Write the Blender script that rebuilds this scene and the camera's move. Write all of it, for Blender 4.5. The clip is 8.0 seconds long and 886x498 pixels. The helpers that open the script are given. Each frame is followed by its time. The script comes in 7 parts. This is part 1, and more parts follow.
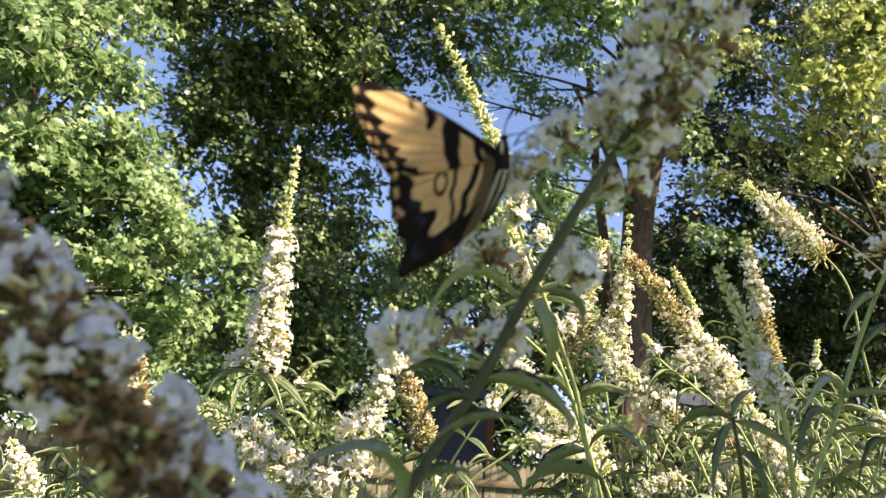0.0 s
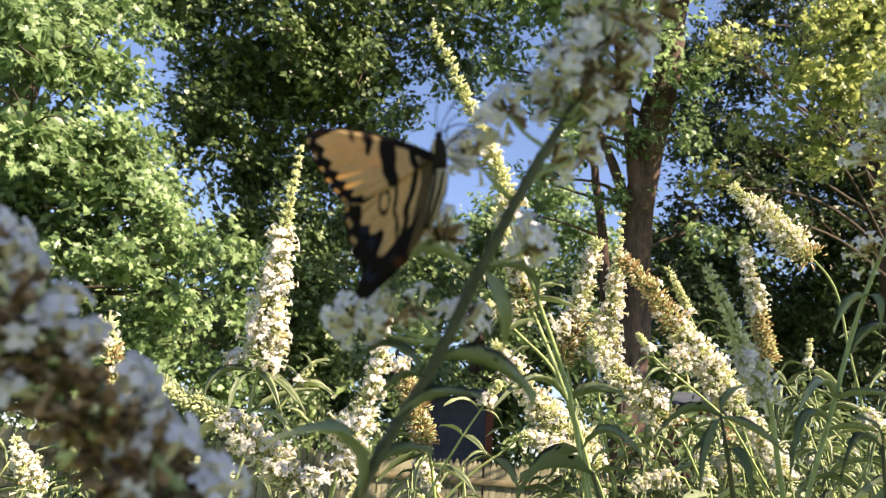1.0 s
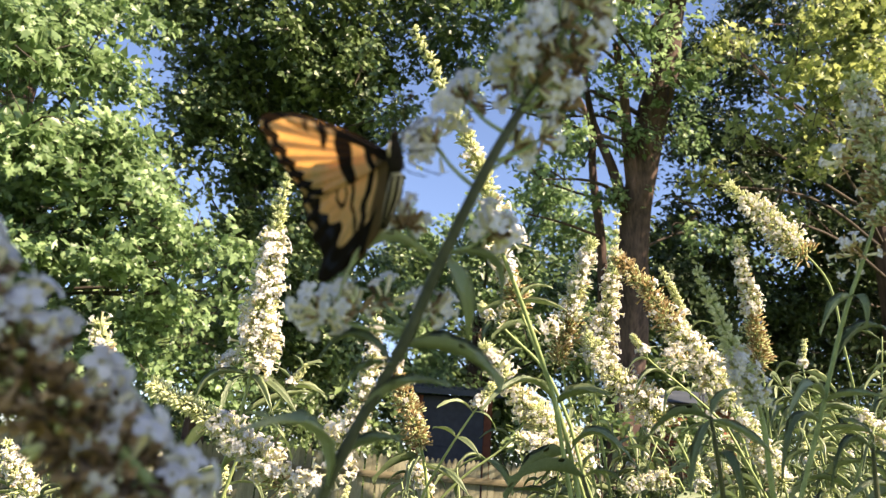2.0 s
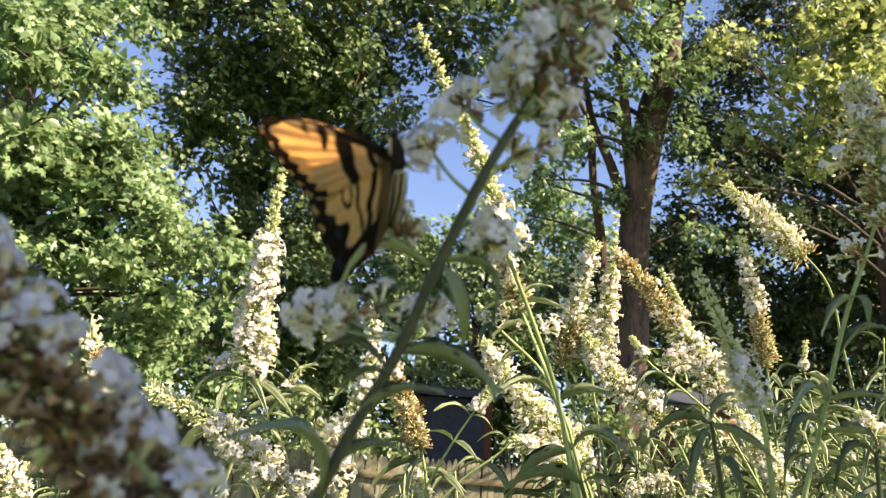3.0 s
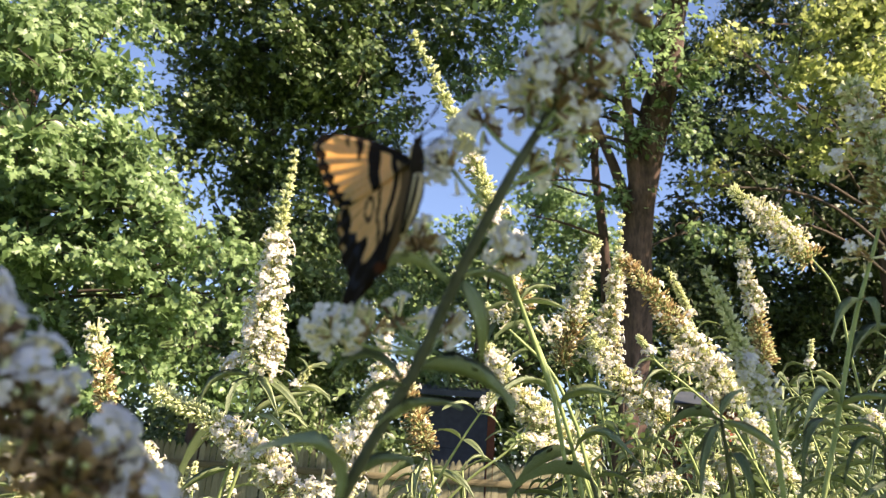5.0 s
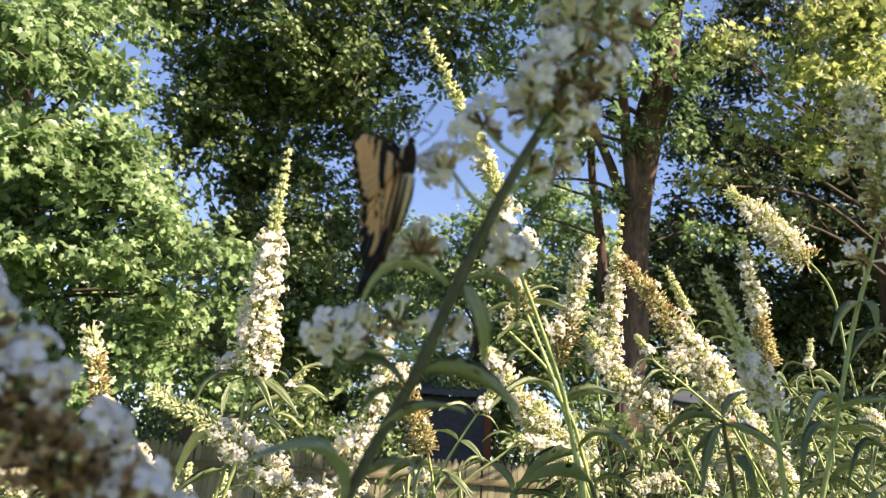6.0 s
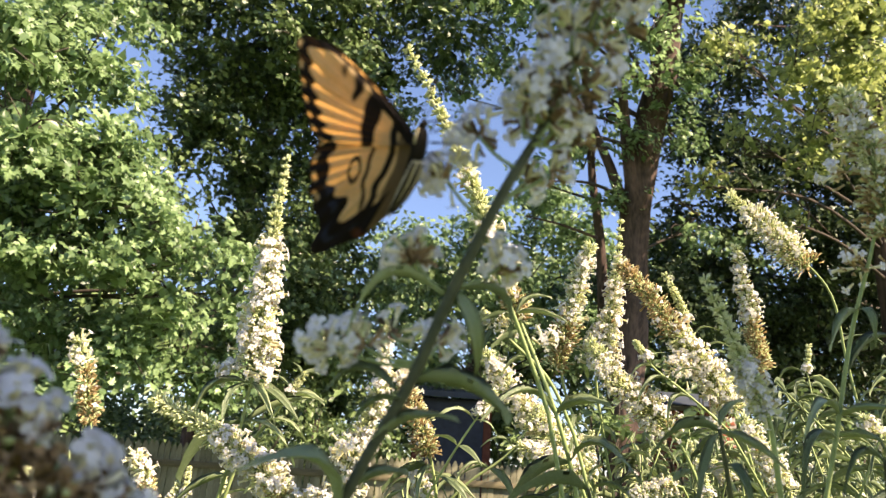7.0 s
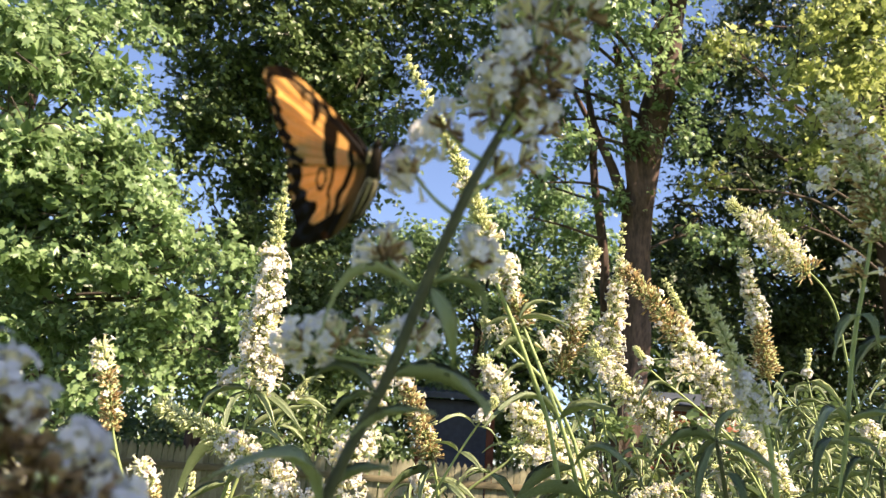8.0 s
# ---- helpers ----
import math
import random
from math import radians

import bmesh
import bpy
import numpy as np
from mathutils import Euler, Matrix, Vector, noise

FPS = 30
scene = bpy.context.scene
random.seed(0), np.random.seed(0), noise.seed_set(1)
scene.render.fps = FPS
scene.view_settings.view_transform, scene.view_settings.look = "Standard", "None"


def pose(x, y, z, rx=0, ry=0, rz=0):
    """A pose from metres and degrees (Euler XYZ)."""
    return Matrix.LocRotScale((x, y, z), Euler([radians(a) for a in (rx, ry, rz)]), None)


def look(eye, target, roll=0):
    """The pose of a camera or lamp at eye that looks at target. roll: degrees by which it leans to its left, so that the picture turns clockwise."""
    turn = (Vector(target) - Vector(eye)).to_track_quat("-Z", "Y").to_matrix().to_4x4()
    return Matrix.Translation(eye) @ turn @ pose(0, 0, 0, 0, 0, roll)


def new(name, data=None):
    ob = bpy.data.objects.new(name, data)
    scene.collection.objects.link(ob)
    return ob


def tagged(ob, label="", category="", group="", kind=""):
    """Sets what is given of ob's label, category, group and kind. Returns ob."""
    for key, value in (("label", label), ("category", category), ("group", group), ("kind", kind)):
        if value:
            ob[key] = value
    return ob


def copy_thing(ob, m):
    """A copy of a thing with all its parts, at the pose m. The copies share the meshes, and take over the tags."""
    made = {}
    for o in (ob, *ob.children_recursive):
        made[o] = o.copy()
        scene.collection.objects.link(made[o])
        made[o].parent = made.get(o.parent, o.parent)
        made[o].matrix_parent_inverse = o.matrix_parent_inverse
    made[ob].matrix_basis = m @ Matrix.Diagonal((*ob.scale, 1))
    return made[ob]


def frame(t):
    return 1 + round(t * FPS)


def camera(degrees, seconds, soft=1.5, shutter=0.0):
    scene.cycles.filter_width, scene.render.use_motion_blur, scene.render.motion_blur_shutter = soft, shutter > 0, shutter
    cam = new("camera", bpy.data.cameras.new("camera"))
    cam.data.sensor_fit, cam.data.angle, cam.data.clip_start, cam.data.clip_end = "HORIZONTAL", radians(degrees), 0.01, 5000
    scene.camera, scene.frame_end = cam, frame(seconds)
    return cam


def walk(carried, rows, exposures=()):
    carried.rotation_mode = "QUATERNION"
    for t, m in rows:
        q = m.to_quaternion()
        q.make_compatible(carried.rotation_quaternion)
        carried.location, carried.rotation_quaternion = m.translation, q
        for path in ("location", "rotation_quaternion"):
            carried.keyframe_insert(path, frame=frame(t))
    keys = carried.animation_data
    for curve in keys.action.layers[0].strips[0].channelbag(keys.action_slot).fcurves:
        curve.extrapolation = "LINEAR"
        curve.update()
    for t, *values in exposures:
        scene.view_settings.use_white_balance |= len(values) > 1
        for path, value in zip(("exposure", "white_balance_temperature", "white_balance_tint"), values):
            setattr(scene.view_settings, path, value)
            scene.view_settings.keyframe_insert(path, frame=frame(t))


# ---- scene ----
# ---- camera ----
cam = camera(62, 8.0, soft=1.15, shutter=0.25)
cam.data.dof.use_dof = True
cam.data.dof.focus_distance = 0.95
cam.data.dof.aperture_fstop = 13.5

PATH = [
    (0.0, (-0.0103, 0.0020, 1.3971), (-0.0133, 1.9043, 2.0148), 4.24),
    (0.5, (-0.0111, -0.0008, 1.3955), (-0.0139, 1.9017, 2.0121), 4.26),
    (1.0, (-0.0079, -0.0089, 1.3947), (-0.0092, 1.8941, 2.0101), 4.23),
    (1.5, (-0.0052, -0.0100, 1.3954), (-0.0034, 1.8933, 2.0098), 4.15),
    (3.0, (0.0004, -0.0008, 1.4008), (0.0031, 1.9019, 2.0170), 4.00),
    (3.5, (0.0000, -0.0000, 1.4000), (-0.0000, 1.9021, 2.0180), 4.00),
    (4.0, (-0.0012, -0.0034, 1.3992), (-0.0066, 1.8989, 2.0165), 3.96),
    (4.5, (-0.0037, -0.0064, 1.3979), (-0.0104, 1.8956, 2.0161), 3.96),
    (6.0, (-0.0049, 0.0037, 1.4007), (0.0005, 1.9065, 2.0165), 3.80),
    (6.5, (-0.0047, 0.0027, 1.4019), (0.0027, 1.9050, 2.0194), 3.88),
    (7.0, (-0.0046, -0.0000, 1.4038), (0.0008, 1.9015, 2.0237), 3.95),
    (7.5, (-0.0043, -0.0047, 1.4066), (-0.0020, 1.8961, 2.0288), 3.85),
    (8.0, (-0.0034, -0.0077, 1.4086), (-0.0049, 1.8931, 2.0307), 3.80),
]
EXPOSURE = 1.75
walk(cam, [(t, look(eye, target, roll)) for t, eye, target, roll in PATH],
     [(0.0, EXPOSURE, 7000, 24), (8.0, EXPOSURE, 7000, 24)])

# ---- world and sun ----
SUN = Vector((0.64, -0.43, 0.63)).normalized()      # towards the sun
world = bpy.data.worlds.new("world")
scene.world = world
world.use_nodes = True
wn = world.node_tree.nodes
sky = wn.new("ShaderNodeTexSky")
sky.sky_type = "NISHITA"
sky.sun_disc = False
sky.sun_elevation = math.asin(SUN.z)
sky.sun_rotation = math.atan2(SUN.x, SUN.y)
sky.air_density, sky.dust_density, sky.ozone_density = 1.0, 0.3, 3.5
wn["Background"].inputs["Strength"].default_value = 0.078
world.node_tree.links.new(sky.outputs["Color"], wn["Background"].inputs["Color"])
sun_data = bpy.data.lights.new("sun", "SUN")
sun_data.energy, sun_data.angle, sun_data.color = 5.0, radians(0.53), (1.0, 0.90, 0.66)
sun = new("sun", sun_data)
sun.matrix_basis = look(SUN * 30, (0, 0, 0))


# ---- materials ----
def material(name, low, high, scale=20.0, rough=0.6, through_light=0.0, bump=0.0, stretch=(1, 1, 1), fine=5.0,
             island=0.0, own=0.0, metallic=0.0, spots=None, spec=0.3):
    """Two colours mixed by noise at two scales; through_light lets light pass a thin sheet."""
    m = bpy.data.materials.new(name)
    m.use_nodes = True
    n, l = m.node_tree.nodes, m.node_tree.links
    bsdf, out = n["Principled BSDF"], n["Material Output"]
    co, mp = n.new("ShaderNodeTexCoord"), n.new("ShaderNodeMapping")
    mp.inputs["Scale"].default_value = stretch
    l.new(co.outputs["Object"], mp.inputs["Vector"])
    big, small = n.new("ShaderNodeTexNoise"), n.new("ShaderNodeTexNoise")
    for tex, s in ((big, scale), (small, scale * fine)):
        tex.inputs["Scale"].default_value = s
        tex.inputs["Detail"].default_value = 3.0
        l.new(mp.outputs["Vector"], tex.inputs["Vector"])
    add = n.new("ShaderNodeMath")
    add.operation = "ADD"
    l.new(big.outputs["Fac"], add.inputs[0])
    l.new(small.outputs["Fac"], add.inputs[1])
    last = add.outputs[0]
    for amount, source in ((island, "island"), (own, "own")):
        if amount:
            if source == "island":
                r = n.new("ShaderNodeNewGeometry").outputs["Random Per Island"]
            else:
                r = n.new("ShaderNodeObjectInfo").outputs["Random"]
            ma = n.new("ShaderNodeMath")
            ma.operation = "MULTIPLY_ADD"
            l.new(r, ma.inputs[0])
            ma.inputs[1].default_value = amount
            l.new(last, ma.inputs[2])
            mb = n.new("ShaderNodeMath")
            mb.operation = "SUBTRACT"
            l.new(ma.outputs[0], mb.inputs[0])
            mb.inputs[1].default_value = amount / 2
            last = mb.outputs[0]
    ramp = n.new("ShaderNodeValToRGB")
    half = n.new("ShaderNodeMath")
    half.operation = "MULTIPLY"
    half.inputs[1].default_value = 0.5
    l.new(last, half.inputs[0])
    l.new(half.outputs[0], ramp.inputs["Fac"])
    ramp.color_ramp.elements[0].position, ramp.color_ramp.elements[0].color = 0.30, (*low, 1)
    ramp.color_ramp.elements[1].position, ramp.color_ramp.elements[1].color = 0.70, (*high, 1)
    if spots:
        e = ramp.color_ramp.elements.new(0.84)
        e.color = (*spots, 1)
    l.new(ramp.outputs["Color"], bsdf.inputs["Base Color"])
    bsdf.inputs["Roughness"].default_value = rough
    bsdf.inputs["Metallic"].default_value = metallic
    bsdf.inputs["Specular IOR Level"].default_value = spec
    if bump:
        b = n.new("ShaderNodeBump")
        b.inputs["Strength"].default_value = bump
        b.inputs["Distance"].default_value = 0.3 / (scale * fine)
        l.new(add.outputs[0], b.inputs["Height"])
        l.new(b.outputs["Normal"], bsdf.inputs["Normal"])
    if through_light:
        tr, mix = n.new("ShaderNodeBsdfTranslucent"), n.new("ShaderNodeMixShader")
        l.new(ramp.outputs["Color"], tr.inputs["Color"])
        mix.inputs["Fac"].default_value = through_light
        l.new(bsdf.outputs[0], mix.inputs[1])
        l.new(tr.outputs[0], mix.inputs[2])
        l.new(mix.outputs[0], out.inputs["Surface"])
    return m


PETAL = material("white_petal", (0.64, 0.625, 0.645), (0.80, 0.78, 0.785), 90, 0.55, 0.50, island=0.9)
TUBE = material("cream_tube", (0.74, 0.68, 0.42), (0.90, 0.86, 0.66), 60, 0.6, 0.45, island=0.9)
BUD = material("bud_green", (0.58, 0.63, 0.30), (0.84, 0.84, 0.58), 60, 0.6, 0.46, island=0.9)
WITHER = material("withered_floret", (0.34, 0.235, 0.11), (0.64, 0.50, 0.29), 70, 0.8, 0.42, island=1.2)
# withered brown, darkened by the shade that lies on the near panicles
SHADED_WITHER = material("shaded_withered_floret", (0.11, 0.07, 0.042), (0.40, 0.27, 0.145), 70, 0.85, 0.25, island=1.2)
STEM = material("green_stem", (0.15, 0.20, 0.07), (0.31, 0.37, 0.155), 40, 0.6, 0.0, 0.2)
# darker copy of the stem green; shade on the near stems is in it
SHADED_STEM = material("shaded_green_stem", (0.036, 0.042, 0.021), (0.08, 0.088, 0.045), 60, 0.7, 0.0, 0.3)
LEAF = material("bush_leaf", (0.15, 0.205, 0.10), (0.40, 0.465, 0.26), 30, 0.36, 0.48, 0.25, own=1.0, spec=0.55)
TREE_LEAF = material("tree_leaf", (0.105, 0.178, 0.066), (0.30, 0.425, 0.195), 0.5, 0.36, 0.48, island=1.1, fine=4, spec=0.5)
TREE_LEAF_YELLOW = material("tree_leaf_yellow", (0.16, 0.21, 0.062), (0.45, 0.50, 0.18), 0.5, 0.40, 0.54, island=1.1, fine=4, spec=0.5)
# darker leaf green; half shade on the tall tree is put into it
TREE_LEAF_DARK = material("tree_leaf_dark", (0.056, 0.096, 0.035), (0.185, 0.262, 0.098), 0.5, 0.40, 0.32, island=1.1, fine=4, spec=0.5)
# darkest leaf copy: shade on the tree at the back is in its colour
TREE_LEAF_SHADED = material("tree_leaf_shaded", (0.024, 0.043, 0.017), (0.082, 0.12, 0.047), 0.5, 0.45, 0.28, island=1.1, fine=4, spec=0.4)
# coarse contrast and reddish pale spots also stand in for sun patches
BARK = material("bark", (0.012, 0.009, 0.008), (0.15, 0.095, 0.078), 7, 0.9, 0.0, 1.0, (1, 1, 0.16), spots=(0.26, 0.17, 0.14))
TWIG = material("twig_bark", (0.03, 0.024, 0.02), (0.085, 0.065, 0.05), 20, 0.9, 0.0, 0.4)
BOARD = material("fence_board", (0.115, 0.107, 0.068), (0.26, 0.245, 0.165), 3, 0.85, 0.0, 0.4, (6, 6, 0.6), own=0.6)
RAIL = material("fence_rail", (0.09, 0.075, 0.045), (0.18, 0.15, 0.09), 3, 0.85, 0.0, 0.4, (0.6, 6, 6))
SOIL = material("lawn_soil", (0.035, 0.06, 0.015), (0.10, 0.14, 0.04), 0.8, 0.95, 0.0, 0.6, fine=30, spots=(0.14, 0.10, 0.06))
SHED_WALL = material("shed_wall_paint", (0.012, 0.016, 0.030), (0.035, 0.042, 0.065), 2, 0.45, 0.0, 0.1)
SHED_ROOF = material("shed_roof_metal", (0.03, 0.04, 0.055), (0.08, 0.09, 0.11), 1.5, 0.6, 0.0, 0.1, (0.3, 3, 1), metallic=0.2)
SHED_TRIM = material("shed_trim", (0.12, 0.03, 0.015), (0.22, 0.07, 0.035), 4, 0.7)
BRICK = material("brick", (0.20, 0.055, 0.032), (0.36, 0.13, 0.08), 8, 0.9, 0.0, 0.4, own=0.8)
MORTAR = material("mortar", (0.30, 0.27, 0.24), (0.44, 0.41, 0.37), 10, 0.95, 0.0, 0.3)
WHITE_TRIM = material("white_paint", (0.66, 0.67, 0.70), (0.82, 0.82, 0.82), 6, 0.5)
WINDOW_GLASS = material("dark_window_glass", (0.01, 0.012, 0.02), (0.03, 0.035, 0.05), 2, 0.06, spec=0.6)
HOUSE_WALL = material("house_siding", (0.52, 0.50, 0.46), (0.66, 0.64, 0.60), 2, 0.8, 0.0, 0.1)
CHITIN = material("black_body_fur", (0.006, 0.005, 0.005), (0.028, 0.022, 0.016), 900, 0.9, 0.0, 0.3, spec=0.05)
BODY_YELLOW = material("yellow_body_fur", (0.28, 0.23, 0.13), (0.46, 0.38, 0.24), 900, 0.8, 0.0, 0.3)


def wing_material():
    """Pale scales on the surface, warmer light through the membrane, both by the wing's pattern of black."""
    m = bpy.data.materials.new("wing_scales")
    m.use_nodes = True
    n, l = m.node_tree.nodes, m.node_tree.links
    bsdf, out = n["Principled BSDF"], n["Material Output"]
    at = n.new("ShaderNodeVertexColor")
    at.layer_name = "pattern"
    tex = n.new("ShaderNodeTexNoise")
    tex.inputs["Scale"].default_value = 700
    tex.inputs["Detail"].default_value = 4
    co = n.new("ShaderNodeTexCoord")
    l.new(co.outputs["Object"], tex.inputs["Vector"])
    tones = []
    for tint in ((1, 1, 1, 1), (1.0, 0.76, 0.46, 1)):
        grain, tinted = n.new("ShaderNodeMix"), n.new("ShaderNodeMix")
        for mix in (grain, tinted):
            mix.data_type, mix.blend_type = "RGBA", "MULTIPLY"
        grain.inputs["Factor"].default_value, tinted.inputs["Factor"].default_value = 0.3, 1.0
        l.new(at.outputs["Color"], grain.inputs[6])
        l.new(tex.outputs["Fac"], grain.inputs[7])
        l.new(grain.outputs[2], tinted.inputs[6])
        tinted.inputs[7].default_value = tint
        tones.append(tinted.outputs[2])
    l.new(tones[0], bsdf.inputs["Base Color"])
    bsdf.inputs["Roughness"].default_value = 0.7
    bsdf.inputs["Specular IOR Level"].default_value = 0.15
    tr, mix = n.new("ShaderNodeBsdfTranslucent"), n.new("ShaderNodeMixShader")
    l.new(tones[1], tr.inputs["Color"])
    mix.inputs["Fac"].default_value = 0.58
    l.new(bsdf.outputs[0], mix.inputs[1])
    l.new(tr.outputs[0], mix.inputs[2])
    l.new(mix.outputs[0], out.inputs["Surface"])
    return m


WING = wing_material()

# ---- mesh helpers ----
rng = np.random.default_rng(7)


class Shape:
    """Gathers vertices and faces of one mesh."""

    def __init__(self):
        self.v, self.f, self.count = [], [], 0

    def add(self, verts, faces):
        verts = np.asarray(verts, float)
        self.v.append(verts)
        self.f.extend([tuple(i + self.count for i in q) for q in faces])
        self.count += len(verts)

    def batch(self, verts, faces, turns, places):
        """Many copies of one small piece, by 3 x 3 turns and places."""
        verts = np.asarray(verts, float)
        turns, places = np.asarray(turns, float), np.asarray(places, float)
        if not len(places):
            return
        self.v.append((np.einsum("kij,nj->kni", turns, verts) + places[:, None, :]).reshape(-1, 3))
        n = len(verts)
        for size in {len(q) for q in faces}:
            base = np.array([q for q in faces if len(q) == size])
            grid = base[None] + (np.arange(len(places)) * n + self.count)[:, None, None]
            self.f.extend(map(tuple, grid.reshape(-1, size).tolist()))
        self.count += n * len(places)

    def mesh(self, name, mat, smooth=True):
        me = bpy.data.meshes.new(name)
        me.from_pydata(np.concatenate(self.v).tolist() if self.v else [], [], self.f)
        me.materials.append(mat)
        if smooth:
            me.polygons.foreach_set("use_smooth", np.ones(len(me.polygons), bool))
        me.update()
        return me


def part(name, shape, mat, parent, label="", smooth=True, kind=""):
    ob = new(name, shape.mesh(name, mat, smooth) if isinstance(shape, Shape) else shape)
    ob.parent = parent
    return tagged(ob, label, kind=kind)


def anchor(name, place, label, category, group="", kind=""):
    ob = new(name)
    ob.location = place
    ob.empty_display_size = 0.05
    return tagged(ob, label, category, group, kind)


def unit(v):
    v = np.asarray(v, float)
    return v / (np.linalg.norm(v, axis=-1, keepdims=True) + 1e-12)


def curve(points, n):
    """A smooth line through a few points."""
    p = np.asarray(points, float)
    if len(p) == 2:
        return p[0] + (p[1] - p[0]) * np.linspace(0, 1, n)[:, None]
    d = np.maximum(np.linalg.norm(np.diff(p, axis=0), axis=1), 1e-9)
    slope = np.diff(p, axis=0) / d[:, None]
    m = np.vstack([slope[:1], (slope[:-1] * d[1:, None] + slope[1:] * d[:-1, None]) / (d[1:] + d[:-1])[:, None], slope[-1:]])
    out = []
    for s in np.linspace(0, len(p) - 1 - 1e-9, n):
        i, u = int(s), s - int(s)
        out.append((2 * u ** 3 - 3 * u ** 2 + 1) * p[i] + (u ** 3 - 2 * u ** 2 + u) * d[i] * m[i]
                   + (3 * u ** 2 - 2 * u ** 3) * p[i + 1] + (u ** 3 - u ** 2) * d[i] * m[i + 1])
    return np.array(out)


def tube(shape, points, radii, sides=6):
    """A tapered round bar along a line, closed at both ends."""
    p = np.asarray(points, float)
    r = np.interp(np.linspace(0, 1, len(p)), np.linspace(0, 1, len(radii)), radii)
    t = unit(np.gradient(p, axis=0))
    side = unit(np.cross(t[0], (0.31, 0.2, 0.93) if abs(t[0][2]) < 0.9 else (1, 0.1, 0)))
    verts, a = [], np.linspace(0, 2 * math.pi, sides, endpoint=False)
    for i in range(len(p)):
        side = unit(side - t[i] * side.dot(t[i]))
        up = np.cross(t[i], side)
        verts.append(p[i] + r[i] * (np.cos(a)[:, None] * side + np.sin(a)[:, None] * up))
    faces = [(i * sides + k, i * sides + (k + 1) % sides, (i + 1) * sides + (k + 1) % sides, (i + 1) * sides + k)
             for i in range(len(p) - 1) for k in range(sides)]
    faces += [tuple(range(sides))[::-1], tuple(range((len(p) - 1) * sides, len(p) * sides))]
    shape.add(np.concatenate(verts), faces)


def box(shape, lo, hi, bevel=0.0):
    (a, b, c), (d, e, f) = lo, hi
    if not bevel:
        v = [(x, y, z) for z in (c, f) for x, y in ((a, b), (d, b), (d, e), (a, e))]
        shape.add(v, [(3, 2, 1, 0), (4, 5, 6, 7), (0, 1, 5, 4), (1, 2, 6, 5), (2, 3, 7, 6), (3, 0, 4, 7)])
        return
    bm = bmesh.new()
    bmesh.ops.create_cube(bm, size=1)
    for q in bm.verts:
        q.co = Vector(((a + d) / 2 + q.co.x * (d - a), (b + e) / 2 + q.co.y * (e - b), (c + f) / 2 + q.co.z * (f - c)))
    bmesh.ops.bevel(bm, geom=bm.edges[:], offset=bevel, segments=1, affect="EDGES")
    bm.verts.index_update()
    shape.add([q.co[:] for q in bm.verts], [[q.index for q in fc.verts] for fc in bm.faces])
    bm.free()


def turns_to(ways, spin=None):
    """Turns that bring +Z onto each way, with a random spin."""
    z = unit(ways)
    ref = np.where(np.abs(z[:, 2:]) < 0.9, (0.0, 0.0, 1.0), (1.0, 0.0, 0.0))
    x = unit(np.cross(ref, z))
    y = np.cross(z, x)
    a = rng.uniform(0, 2 * math.pi, len(z)) if spin is None else spin
    c, s = np.cos(a)[:, None], np.sin(a)[:, None]
    return np.stack([c * x + s * y, -s * x + c * y, z], axis=2)


# ---- the butterfly bush ----
def floret_pieces(fine):
    """One floret, 1 unit from its foot to its mouth: the tube, and four rounded lobes."""
    a5 = np.linspace(0, 2 * math.pi, 5, endpoint=False)
    tv = [(0.07 * math.cos(a), 0.07 * math.sin(a), 0.0) for a in a5] + [(0.15 * math.cos(a), 0.15 * math.sin(a), 0.97) for a in a5]
    tf = [(i, (i + 1) % 5, 5 + (i + 1) % 5, 5 + i) for i in range(5)]
    pv, pf, wide = [], [], 0.82 if fine else 0.66
    for k in range(4):
        a = k * math.pi / 2
        c, s = math.cos(a), math.sin(a)
        lobe = [(0.10, -0.11, 0.95), (0.10, 0.11, 0.95), (0.34, -0.24, 1.02), (0.34, 0.24, 1.02), (0.55, -0.15, 0.98), (0.55, 0.15, 0.98)]
        lf = [(0, 2, 3, 1), (2, 4, 5, 3)]
        if fine:
            lobe = [(0.08, -0.10, 0.94), (0.08, 0.10, 0.94), (0.26, -0.23, 1.03), (0.27, 0.0, 1.00), (0.26, 0.23, 1.03),
                    (0.46, -0.22, 1.02), (0.48, 0.0, 0.99), (0.46, 0.22, 1.02), (0.60, -0.09, 0.95), (0.60, 0.09, 0.95)]
            lf = [(0, 2, 3), (0, 3, 1), (1, 3, 4), (2, 5, 6, 3), (3, 6, 7, 4), (5, 8, 6), (6, 8, 9), (6, 9, 7)]
        n = len(pv)
        pv += [((c * x - s * y) * wide, (s * x + c * y) * wide, z) for x, y, z in lobe]
        pf += [tuple(i + n for i in q) for q in lf]
    return (tv, tf), (pv, pf)


COARSE, FINE = floret_pieces(False), floret_pieces(True)
SHRIVEL = ([(0.10, 0, 0), (-0.05, 0.09, 0), (-0.05, -0.09, 0), (0.13, 0.02, 0.6), (-0.09, 0.12, 0.55), (-0.06, -0.13, 0.6),
            (0.20, 0.12, 0.92), (-0.18, 0.10, 0.85), (0.02, -0.22, 0.88)],
           [(0, 1, 4, 3), (1, 2, 5, 4), (2, 0, 3, 5), (3, 4, 6), (4, 5, 7), (5, 3, 8), (3, 6, 8)])
